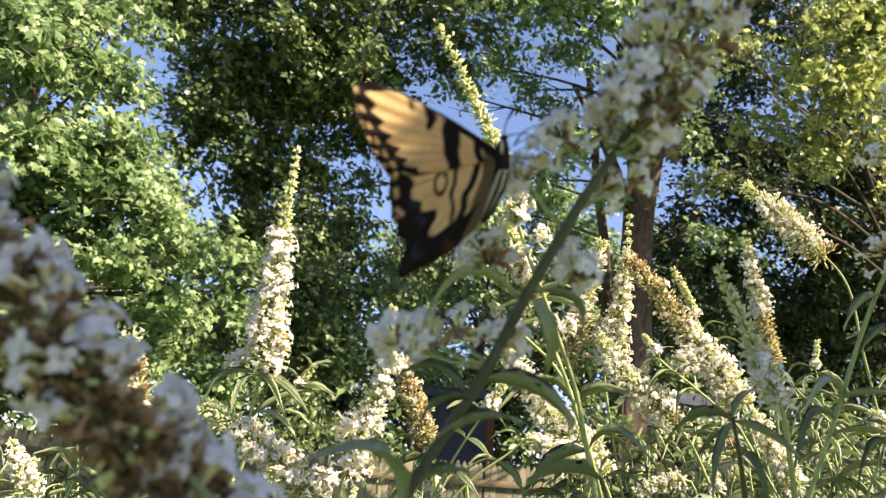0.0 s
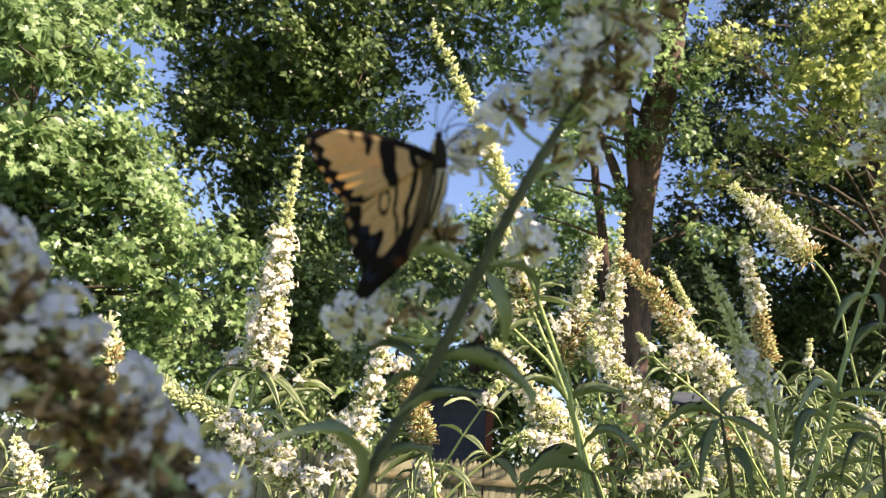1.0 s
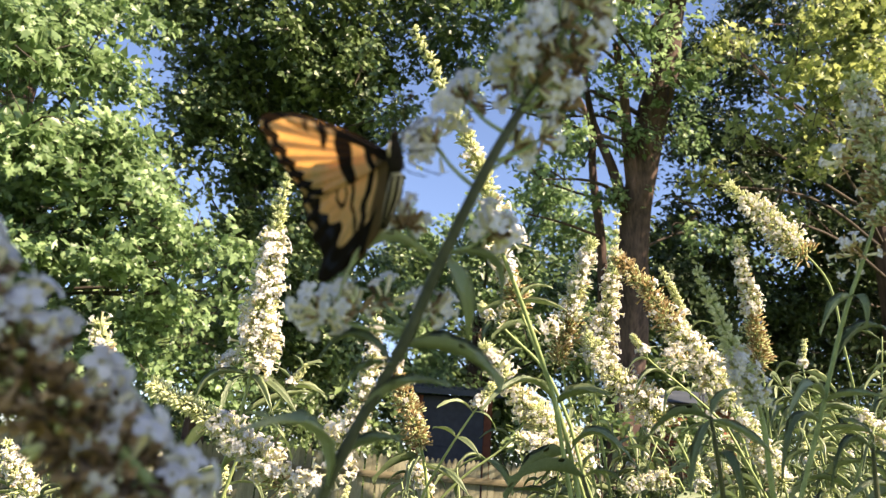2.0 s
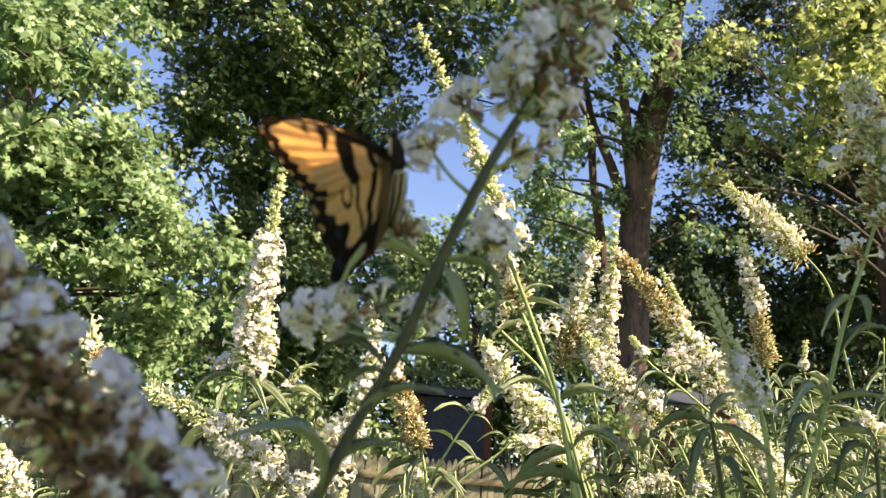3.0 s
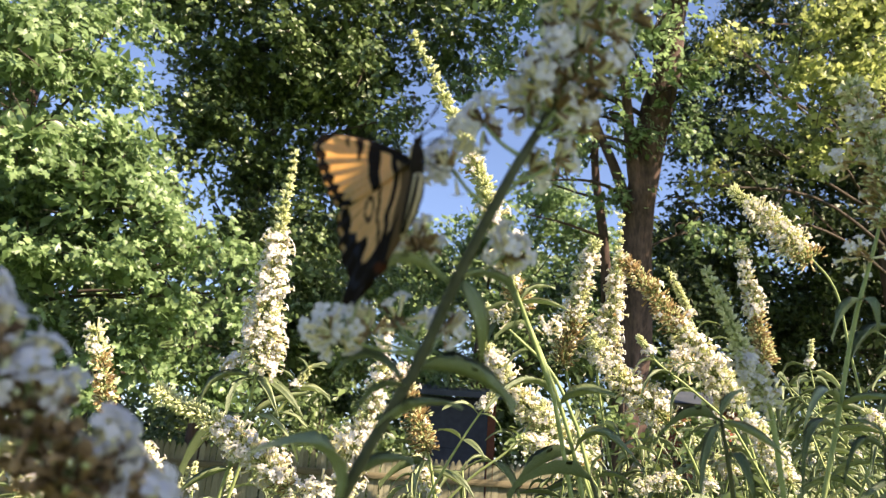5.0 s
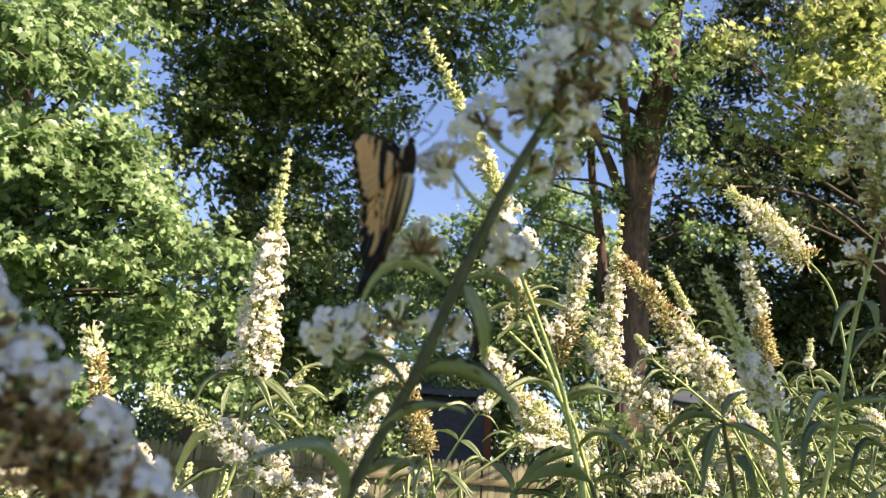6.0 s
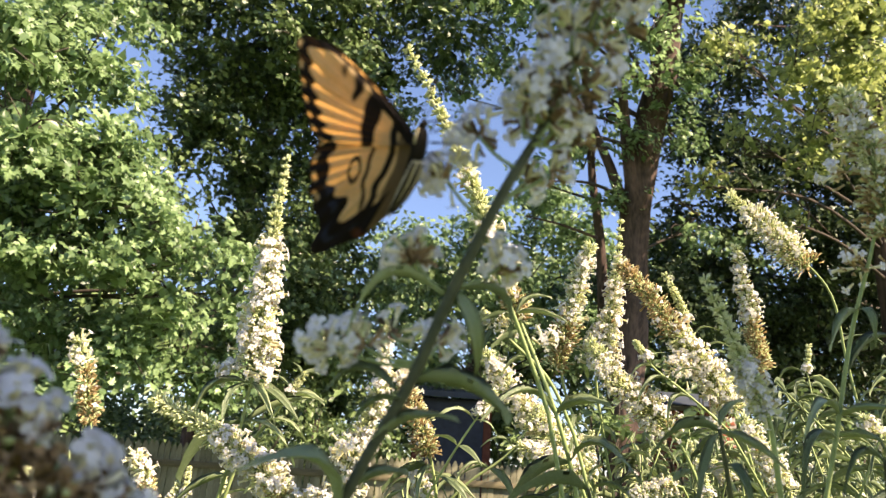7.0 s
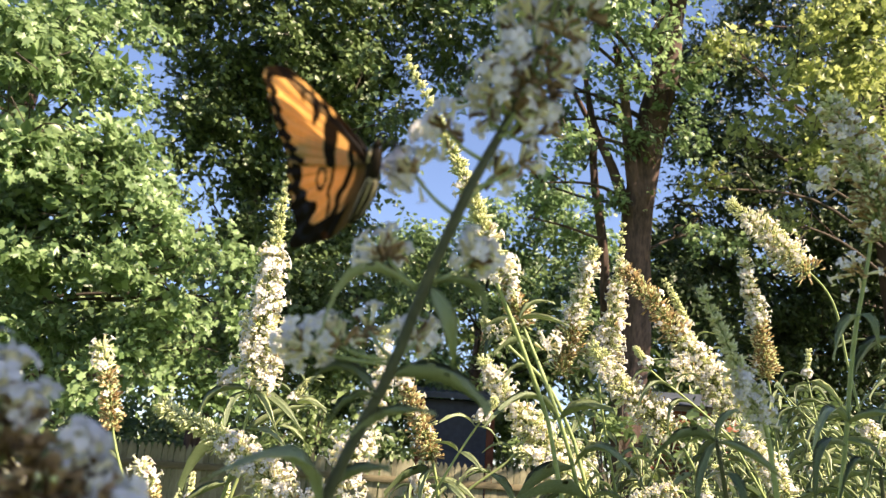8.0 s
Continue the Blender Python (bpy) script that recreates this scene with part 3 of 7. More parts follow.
def grow_trees():
    # broad bright tree, branches down to the fence
    # last four blobs, high out of view, are added to cast shade
    tree((-5.6, 8.4, 0), [(-5.6, 8.4, 0), (-5.6, 8.4, 2.0), (-5.5, 8.3, 4.5), (-5.2, 8.2, 7.0)], 0.20,
         [((-3.52, 5.64, 4.04), 0.5, 1.3), ((-3.66, 5.44, 4.66), 0.55, 1.3), ((-4.13, 6.29, 5.35), 1.0, 1.3), ((-3.40, 6.19, 4.99), 0.52, 1.2), ((-3.89, 6.33, 4.24), 0.95, 1.3), ((-3.12, 6.29, 4.06), 0.52, 1.3),
          ((-3.56, 6.53, 3.32), 0.9, 1.3), ((-2.80, 6.54, 3.28), 0.52, 1.3), ((-5.00, 6.63, 4.93), 1.1, 0.6), ((-4.77, 6.88, 3.52), 1.1, 1.0),
          ((-3.82, 7.00, 2.50), 0.8, 1.0), ((-3.09, 5.91, 3.61), 0.5, 1.3), ((-2.74, 6.05, 3.17), 0.4, 1.2), ((-3.49, 6.18, 3.10), 0.45, 1.2), ((-2.41, 6.45, 2.90), 0.3, 1.2), ((-3.36, 7.03, 2.10), 0.6, 1.0), ((-2.26, 7.61, 3.21), 0.5, 1.2), ((-2.28, 7.91, 2.30), 0.5, 1.2), ((-2.29, 6.32, 3.29), 0.38, 1.3), ((-2.46, 6.06, 3.45), 0.32, 1.3), ((-2.75, 6.91, 2.45), 0.55, 1.3), ((-2.74, 7.21, 3.71), 0.35, 0.9), ((-2.57, 7.61, 2.58), 0.4, 1.0), ((-3.79, 6.24, 6.14), 1.0, 0.6), ((-4.4, 8.2, 7.4), 1.3, 0.8), ((-3.4, 8.0, 7.9), 0.9, 0.8), ((-4.0, 8.6, 8.4), 1.5, 0.7), ((-2.4, 7.6, 8.2), 1.2, 0.7)],
         TREE_LEAF, "broad tree with sunlit bright green lobed leaves", per=70, size=0.090, spread=0.12)
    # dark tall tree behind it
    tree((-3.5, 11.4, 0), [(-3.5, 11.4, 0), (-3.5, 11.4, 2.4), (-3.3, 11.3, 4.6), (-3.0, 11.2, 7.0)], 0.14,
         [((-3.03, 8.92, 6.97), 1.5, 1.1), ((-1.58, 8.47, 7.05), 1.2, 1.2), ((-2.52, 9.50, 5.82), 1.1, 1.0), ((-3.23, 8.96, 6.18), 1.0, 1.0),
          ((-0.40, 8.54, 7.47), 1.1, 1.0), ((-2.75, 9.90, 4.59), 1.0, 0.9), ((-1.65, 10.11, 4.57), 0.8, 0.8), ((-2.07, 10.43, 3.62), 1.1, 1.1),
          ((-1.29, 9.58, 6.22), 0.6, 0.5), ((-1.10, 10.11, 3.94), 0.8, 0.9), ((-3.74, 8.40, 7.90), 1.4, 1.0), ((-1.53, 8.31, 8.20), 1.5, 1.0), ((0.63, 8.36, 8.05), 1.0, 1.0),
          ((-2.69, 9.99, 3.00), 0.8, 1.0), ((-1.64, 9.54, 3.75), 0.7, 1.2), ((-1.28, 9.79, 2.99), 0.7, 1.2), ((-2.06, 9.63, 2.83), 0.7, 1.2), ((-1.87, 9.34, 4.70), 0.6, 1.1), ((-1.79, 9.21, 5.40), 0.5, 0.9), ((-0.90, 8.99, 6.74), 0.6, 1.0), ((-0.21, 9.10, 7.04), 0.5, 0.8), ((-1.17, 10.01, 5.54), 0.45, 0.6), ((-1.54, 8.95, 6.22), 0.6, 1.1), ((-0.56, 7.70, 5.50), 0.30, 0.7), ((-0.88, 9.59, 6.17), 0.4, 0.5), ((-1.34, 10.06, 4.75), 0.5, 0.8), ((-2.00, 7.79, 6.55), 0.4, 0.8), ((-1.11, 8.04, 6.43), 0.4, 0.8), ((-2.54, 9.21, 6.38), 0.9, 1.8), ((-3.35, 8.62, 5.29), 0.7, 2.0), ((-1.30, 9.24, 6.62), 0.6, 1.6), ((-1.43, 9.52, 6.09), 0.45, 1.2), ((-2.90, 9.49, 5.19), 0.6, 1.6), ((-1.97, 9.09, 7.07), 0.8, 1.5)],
         TREE_LEAF_DARK, "tall tree, its half shade put into dark green leaves", per=66, size=0.092, bit=1, spread=0.17)
    # the tree whose forked trunk shows
    # last two blobs, high up, are added for their shade
    tree((2.42, 9.06, 0.0), [(2.42, 9.06, 0.0), (2.34, 8.89, 3.16), (2.33, 8.57, 4.15), (2.35, 8.29, 5.00), (2.46, 7.99, 5.93), (2.59, 7.75, 6.66), (2.61, 7.39, 7.78)], 0.185,
         [((1.03, 7.81, 7.14), 0.9, 0.9), ((1.63, 7.30, 6.75), 0.6, 0.8), ((2.18, 7.18, 6.48), 0.55, 0.8), ((0.53, 8.21, 6.54), 0.45, 0.7), ((2.78, 7.44, 6.32), 0.4, 0.5),
          ((1.44, 8.39, 5.99), 0.35, 0.45), ((2.54, 7.35, 5.95), 0.25, 0.5), ((1.88, 7.40, 6.14), 0.3, 0.8), ((0.13, 8.69, 6.38), 0.32, 0.5), ((0.93, 8.47, 6.40), 0.42, 0.7), ((1.61, 8.69, 5.71), 0.28, 0.5), ((1.21, 8.92, 5.34), 0.22, 0.35), ((1.31, 7.46, 5.30), 0.20, 0.5), ((1.06, 7.81, 4.85), 0.22, 0.6), ((1.97, 8.36, 6.09), 0.35, 0.6), ((2.87, 8.27, 5.72), 0.3, 0.5), ((3.08, 8.71, 4.69), 0.3, 0.5), ((2.21, 7.81, 5.51), 0.16, 0.8), ((1.98, 8.14, 4.84), 0.15, 0.5), ((2.29, 7.27, 7.49), 1.0, 1.0), ((0.3, 6.5, 6.8), 0.9, 0.8), ((1.2, 6.6, 6.6), 0.9, 0.8)],
         TREE_LEAF, "tree with a forked reddish-brown trunk", per=70, size=0.082, spread=0.15, limbs=True,
         extra=[([(2.33, 8.46, 4.47), (2.03, 8.31, 5.28), (1.78, 8.31, 5.93), (1.66, 8.28, 6.67)], 0.085, 0.03),
                ([(2.32, 8.33, 4.72), (2.14, 8.01, 5.53), (2.06, 7.85, 6.05), (1.89, 7.57, 6.57)], 0.09, 0.04),
                ([(2.12, 9.16, 3.63), (2.02, 8.87, 4.51), (1.86, 8.68, 5.44), (1.83, 8.61, 5.97), (1.53, 8.52, 6.56)], 0.075, 0.03),
                ([(2.38, 8.21, 5.27), (2.49, 7.94, 5.75), (2.60, 7.75, 6.04), (2.53, 7.54, 6.36)], 0.06, 0.025),
                ([(1.95, 8.76, 4.55), (1.43, 8.62, 4.65), (0.99, 8.50, 4.68)], 0.022, 0.008),
                ([(1.89, 8.63, 5.58), (1.47, 8.58, 6.05), (1.17, 8.57, 6.10)], 0.02, 0.007)])
    # yellow-green tree that hangs in over the fence
    tree((6.3, 9.6, 0), [(6.3, 9.6, 0), (6.3, 9.6, 2.2), (6.1, 9.5, 4.6), (6.0, 9.3, 7.0)], 0.2,
         [((3.01, 7.01, 6.36), 0.35, 0.4), ((3.70, 6.94, 5.94), 0.7, 1.0), ((4.40, 6.79, 6.39), 0.8, 1.3), ((4.15, 6.81, 5.69), 0.6, 1.2), ((3.27, 7.34, 5.36), 0.4, 0.45), ((4.03, 7.36, 5.29), 0.65, 0.9),
          ((4.77, 7.27, 5.58), 0.7, 0.9), ((3.82, 7.97, 4.70), 0.35, 0.3), ((5.32, 7.47, 4.95), 0.6, 0.6),
          ((3.08, 8.07, 5.04), 0.3, 0.4), ((4.45, 6.54, 6.51), 0.6, 1.0)],
         TREE_LEAF_YELLOW, "tree with layered yellow-green sprays", per=40, size=0.080, bit=1, spread=0.13, tilt=0.95,
         extra=[([(4.23, 6.99, 6.74), (3.69, 6.95, 6.55), (3.25, 6.95, 6.55)], 0.014, 0.005), ([(3.98, 6.99, 6.10), (3.50, 6.91, 6.03), (3.07, 6.89, 6.07)], 0.012, 0.004),
                ([(3.86, 7.57, 4.96), (3.52, 7.58, 4.59), (3.39, 7.56, 4.67)], 0.010, 0.004), ([(3.80, 7.59, 4.89), (4.09, 7.59, 4.57), (4.35, 7.66, 4.35)], 0.010, 0.004),
                ([(3.42, 6.95, 6.21), (3.62, 7.03, 5.98), (3.67, 6.98, 5.82)], 0.008, 0.003), ([(3.00, 8.08, 4.68), (2.66, 8.03, 4.84), (2.43, 8.16, 4.77)], 0.012, 0.005)])
    # dark growth under and behind it; its leaf colour holds the shade
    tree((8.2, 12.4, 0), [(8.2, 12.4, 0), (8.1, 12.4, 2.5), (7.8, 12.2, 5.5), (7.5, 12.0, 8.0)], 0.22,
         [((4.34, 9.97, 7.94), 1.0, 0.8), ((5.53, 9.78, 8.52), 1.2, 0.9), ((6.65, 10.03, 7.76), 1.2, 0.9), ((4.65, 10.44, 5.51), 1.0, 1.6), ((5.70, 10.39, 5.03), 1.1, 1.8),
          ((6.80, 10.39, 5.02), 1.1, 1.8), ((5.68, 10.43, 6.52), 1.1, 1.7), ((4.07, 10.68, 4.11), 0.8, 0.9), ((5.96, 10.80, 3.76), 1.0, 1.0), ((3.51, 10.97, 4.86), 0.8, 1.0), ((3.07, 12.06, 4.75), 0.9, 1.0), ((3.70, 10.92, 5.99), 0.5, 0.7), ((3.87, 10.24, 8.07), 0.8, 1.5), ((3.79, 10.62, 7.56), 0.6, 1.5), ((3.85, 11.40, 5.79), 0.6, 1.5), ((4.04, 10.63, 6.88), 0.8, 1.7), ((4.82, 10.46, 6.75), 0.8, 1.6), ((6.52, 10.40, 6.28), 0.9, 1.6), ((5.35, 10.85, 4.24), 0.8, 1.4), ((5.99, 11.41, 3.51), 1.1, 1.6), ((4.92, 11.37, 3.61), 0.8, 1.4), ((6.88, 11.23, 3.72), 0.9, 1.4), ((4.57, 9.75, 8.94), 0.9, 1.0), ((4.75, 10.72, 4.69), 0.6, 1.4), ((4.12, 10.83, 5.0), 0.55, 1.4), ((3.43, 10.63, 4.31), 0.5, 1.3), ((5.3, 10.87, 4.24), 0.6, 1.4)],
         TREE_LEAF_SHADED, "tree behind the yellow-green one, shade put into its dark leaves", per=52, size=0.11, bit=0)
    # an unseen tree added beside the viewpoint; its low boughs shade the nearest stems
    tree((2.6, -1.3, 0), [(2.6, -1.3, 0), (2.55, -1.3, 1.0), (2.4, -1.2, 1.9), (2.3, -1.1, 2.5)], 0.07,
         [((0.528, -0.300, 2.025), 0.05, 330.0), ((0.614, -0.093, 2.079), 0.05, 420.0), ((0.817, 0.054, 2.131), 0.055, 330.0), ((0.458, -0.314, 2.087), 0.055, 330.0), ((0.587, -0.274, 1.982), 0.05, 330.0), ((0.515, -0.262, 2.064), 0.03, 800.0), ((2.4, -1.2, 2.7), 0.5, 2.0)],
         TREE_LEAF, "added unseen tree that shades the nearest stems", per=44, size=0.045, spread=0.02)
    # lower trees through the gap, in sun
    tree((0.9, 16.0, 0), [(0.9, 16.0, 0), (0.9, 16.0, 1.8), (0.9, 16.0, 3.6), (0.9, 16.0, 4.8)], 0.18,
         [((0.86, 14.21, 6.21), 0.9, 1.2), ((1.96, 13.58, 6.85), 0.6, 1.0), ((0.80, 13.64, 6.67), 0.5, 0.9), ((-0.45, 13.84, 6.05), 0.7, 1.0), ((2.45, 13.48, 6.50), 0.6, 1.0), ((2.13, 14.26, 6.69), 0.9, 1.1), ((-0.25, 14.37, 5.70), 0.9, 1.1), ((3.07, 14.30, 5.92), 0.9, 1.0), ((1.41, 14.46, 4.78), 1.2, 1.1),
          ((-0.86, 14.51, 4.63), 1.0, 1.0), ((3.02, 14.57, 4.46), 1.2, 1.0), ((-0.00, 14.77, 3.82), 0.9, 1.0), ((2.01, 12.95, 4.9), 0.6, 1.2), ((2.38, 13.2, 4.14), 0.7, 1.2)],
         TREE_LEAF, "smaller sunlit tree far behind the fence", per=40, size=0.12)


grow_trees()


def shrubs():
    """Dark shrubs that stand along the fence."""
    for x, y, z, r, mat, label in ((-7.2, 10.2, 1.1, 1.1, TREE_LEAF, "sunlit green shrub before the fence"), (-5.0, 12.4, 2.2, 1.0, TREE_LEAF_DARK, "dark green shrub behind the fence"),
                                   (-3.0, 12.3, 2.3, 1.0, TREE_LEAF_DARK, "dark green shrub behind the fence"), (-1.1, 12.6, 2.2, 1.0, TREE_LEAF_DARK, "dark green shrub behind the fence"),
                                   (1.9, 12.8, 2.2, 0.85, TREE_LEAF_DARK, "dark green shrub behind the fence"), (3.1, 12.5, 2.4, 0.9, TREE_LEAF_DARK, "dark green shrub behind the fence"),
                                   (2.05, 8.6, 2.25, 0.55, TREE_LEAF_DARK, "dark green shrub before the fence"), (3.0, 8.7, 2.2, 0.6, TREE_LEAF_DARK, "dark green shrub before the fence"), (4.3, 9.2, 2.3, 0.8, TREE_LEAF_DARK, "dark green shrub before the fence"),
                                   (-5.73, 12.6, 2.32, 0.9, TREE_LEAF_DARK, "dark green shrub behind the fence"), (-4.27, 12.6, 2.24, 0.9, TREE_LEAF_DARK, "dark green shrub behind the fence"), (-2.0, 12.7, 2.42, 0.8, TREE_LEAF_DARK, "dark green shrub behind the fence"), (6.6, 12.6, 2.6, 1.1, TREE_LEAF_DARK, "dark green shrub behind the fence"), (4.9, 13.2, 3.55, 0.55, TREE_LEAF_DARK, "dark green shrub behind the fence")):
        thing = anchor("shrub", (x, y, 0), label, "shrub", "shrubs along the fence")
        s = Shape()
        for k in range(5):
            tip = (rng.normal(0, r * 0.4), rng.normal(0, r * 0.4), z + rng.normal(0, 0.2))
            tube(s, curve([(rng.normal(0, 0.08), rng.normal(0, 0.08), -0.05), (tip[0] * 0.4, tip[1] * 0.4, z * 0.5), tip], 8), [0.03, 0.008], 6)
        part("branch_mass", s, TWIG, thing, kind="stuff")
        leaves = foliage([((0, 0, z), r, 0.9), ((r * 0.5, -0.1, z * 0.6), r * 0.8, 1.0), ((-r * 0.5, 0.1, z * 0.62), r * 0.8, 1.0)], 26, 0.11, 0)
        part("crown", leaves, mat, thing, "dense small leaves", kind="stuff")


rng = np.random.default_rng(22)
shrubs()


def far_woods():
    """A belt of far foliage that closes the view behind the trees."""
    blobs = []
    for i in range(26):
        x = -15 + i * 1.25 + rng.normal(0, 0.3)
        for z in (1.4, 2.8, 4.2, 5.6, 6.8):
            blobs.append(((x, 19 + rng.normal(0, 0.5), z + rng.normal(0, 0.25)), 1.25, 1.0))
    s = foliage(blobs, 11, 0.30, 0, spread=0.35)
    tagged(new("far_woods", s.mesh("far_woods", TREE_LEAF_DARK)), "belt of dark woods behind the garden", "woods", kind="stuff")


rng = np.random.default_rng(23)
far_woods()


# ---- stems of the bush, the moving ones kept by name ----
MOVING = {}


def spike_stem(key, base, line, stem, radius, size, label, top=0.3, white=(0.0, 0.75), dry=0.15, dense=1.0, taper=0.8,
               thick=0.0019, leaves=(), clusters=()):
    """One stem with a tapering panicle; leaves: (foot, tip, width); clusters: (place, way, radius, count)."""
    base = np.asarray(base, float)
    thing = bush_stem(base, list(stem), thick, label)
    size *= 0.86
    b = Bloom()
    b.spike(line, radius * 1.14, size, top, white, dry * 0.6, dense * 1.1, taper)
    for place, way, r, n in clusters:
        b.cluster(place, way, r, n, 0.85, 0.05, size)
    b.finish(thing, base)
    for foot, tip, w in leaves:
        leaf(thing, np.asarray(foot) - base, np.asarray(tip) - base, w)
    if key:
        MOVING[key] = thing
    return thing


def main_branch():
    """The big panicle on which the butterfly feeds: a stem with paired cymes and a dense head."""
    base = np.array((-0.0340, 0.2844, 1.3985))
    stem = [(0.0541, 0.2290, 1.5852), (0.0426, 0.2390, 1.5543), (0.0335, 0.2451, 1.5356), (0.0209, 0.2473, 1.5126), (0.0110, 0.2539, 1.4923), (0.0020, 0.2602, 1.4729), (-0.0103, 0.2698, 1.4435), (-0.0250, 0.2784, 1.4169), (-0.0349, 0.2850, 1.3965), (-0.0555, 0.3100, 1.3521), (-0.10, 0.42, 0.7), (-0.12, 0.5, -0.2)]
    thing = bush_stem(base, stem, 0.0023, mat=SHADED_STEM, label="dark butterfly bush stem with white and withered brown cymes")
    b = Bloom(True, SHADED_WITHER)
    size = 0.0084
    # dense head
    axis = curve([(0.0229, 0.2481, 1.5166), (0.0335, 0.2451, 1.5356), (0.0426, 0.2390, 1.5543), (0.0541, 0.2290, 1.5852), (0.0622, 0.2229, 1.6039)], 15)
    tan = unit(np.gradient(axis, axis=0))
    for i in range(3, 15):
        u = i / 14
        n = 5
        for k in range(n):
            a = k * 2 * math.pi / n + i * 0.6
            x = unit(np.cross(tan[i], (0.1, 0.95, 0.2)))
            y = np.cross(tan[i], x)
            out = math.cos(a) * x + math.sin(a) * y
            r = 0.0135 * (0.75 + 0.45 * math.sin(u * 2.4)) * rng.uniform(0.7, 1.2)
            foot = axis[i] + out * r * 0.75 + tan[i] * 0.003
            # light on the left is put into the mix: more white, less brown
            lit_side = out[0] < 0.1
            b.cluster(foot, out + tan[i] * 0.5 + (-0.15, 0.22, 0.2), 0.0068, 10, 0.42 if lit_side else 0.20, 0.44 if lit_side else 0.64, size * 0.92)
            tube(b.stalks, curve([axis[i], axis[i] + out * r * 0.4 - tan[i] * 0.002, foot], 5), [0.0009, 0.0006], 4)
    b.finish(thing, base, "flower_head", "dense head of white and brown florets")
    # paired cymes down the stem
    for c, way, foot, r, n, white, dry in (
            ((0.0098, 0.2437, 1.5305), (-0.7, 0.1, 0.5), (0.0244, 0.2463, 1.5194), 0.0150, 56, 0.42, 0.46),
            ((0.0395, 0.2448, 1.5371), (0.8, 0, 0.4), (0.0301, 0.2436, 1.5277), 0.0125, 40, 0.45, 0.35),
            ((-0.0013, 0.2488, 1.5147), (-0.8, 0.1, 0.5), (0.0139, 0.2525, 1.5000), 0.0150, 60, 0.60, 0.26),
            ((0.0289, 0.2607, 1.5205), (0.8, 0.2, 0.4), (0.0160, 0.2510, 1.5046), 0.0110, 34, 0.60, 0.22),
            ((0.0390, 0.2595, 1.5242), (0.8, 0.2, 0.3), (0.0189, 0.2496, 1.5092), 0.0085, 22, 0.60, 0.22),
            ((-0.0108, 0.2581, 1.4859), (-0.35, 0, 0.9), (0.0004, 0.2608, 1.4744), 0.0160, 70, 0.38, 0.52),
            ((0.0208, 0.2662, 1.4872), (0.6, 0.1, 0.6), (0.0044, 0.2600, 1.4770), 0.0140, 52, 0.58, 0.26),
            ((-0.0285, 0.2682, 1.4546), (-0.5, 0, 0.7), (-0.0090, 0.2688, 1.4496), 0.0160, 58, 0.42, 0.12),
            ((-0.0415, 0.2712, 1.4548), (-0.9, 0, 0.4), (-0.0097, 0.2693, 1.4480), 0.0135, 44, 0.80, 0.04),
            ((-0.0010, 0.2875, 1.4603), (0.35, 0.2, 0.8), (-0.0078, 0.2683, 1.4511), 0.0130, 40, 0.50, 0.32),
            ((-0.0196, 0.2863, 1.4638), (-0.2, 0.4, 0.8), (-0.0084, 0.2687, 1.4501), 0.0110, 26, 0.50, 0.20)):
        b = Bloom(True, SHADED_WITHER)
        b.cluster(c, np.array(way) + (0, 0.2, 0.2), r * 0.50, int(n * 0.80), white * 0.78, dry + white * 0.20, size * 0.86)
        tube(b.stalks, curve([foot, (np.array(foot) + c) / 2 - (0, 0, 0.0015), c], 6), [0.0009, 0.0006], 5)
        b.finish(thing, base, "flower_cyme", "white and brown cyme")
    for foot, tip, w, kind in (
            ((-0.0002, 0.2609, 1.4739), (-0.0382, 0.2553, 1.4619), 0.0052, 3), ((0.0045, 0.2614, 1.4759), (0.0152, 0.2671, 1.4455), 0.0068, 3),
            ((0.0045, 0.2612, 1.4765), (0.0296, 0.2702, 1.4588), 0.0055, 3), ((-0.0139, 0.2698, 1.4370), (-0.0328, 0.2649, 1.4261), 0.006, 0),
            ((-0.0354, 0.2807, 1.3936), (-0.0652, 0.2628, 1.4165), 0.024, 3), ((-0.0250, 0.2784, 1.4169), (0.0048, 0.2726, 1.4346), 0.0055, 0),
            ((-0.0104, 0.2718, 1.4438), (0.0287, 0.2829, 1.4354), 0.0055, 2), ((-0.0140, 0.2718, 1.4373), (-0.0438, 0.2844, 1.4468), 0.005, 1), ((-0.0322, 0.2831, 1.4026), (-0.0105, 0.2901, 1.4134), 0.0045, 2)):
        leaf(thing, np.asarray(foot) - base, np.asarray(tip) - base, w, kind)
    MOVING["main"] = thing


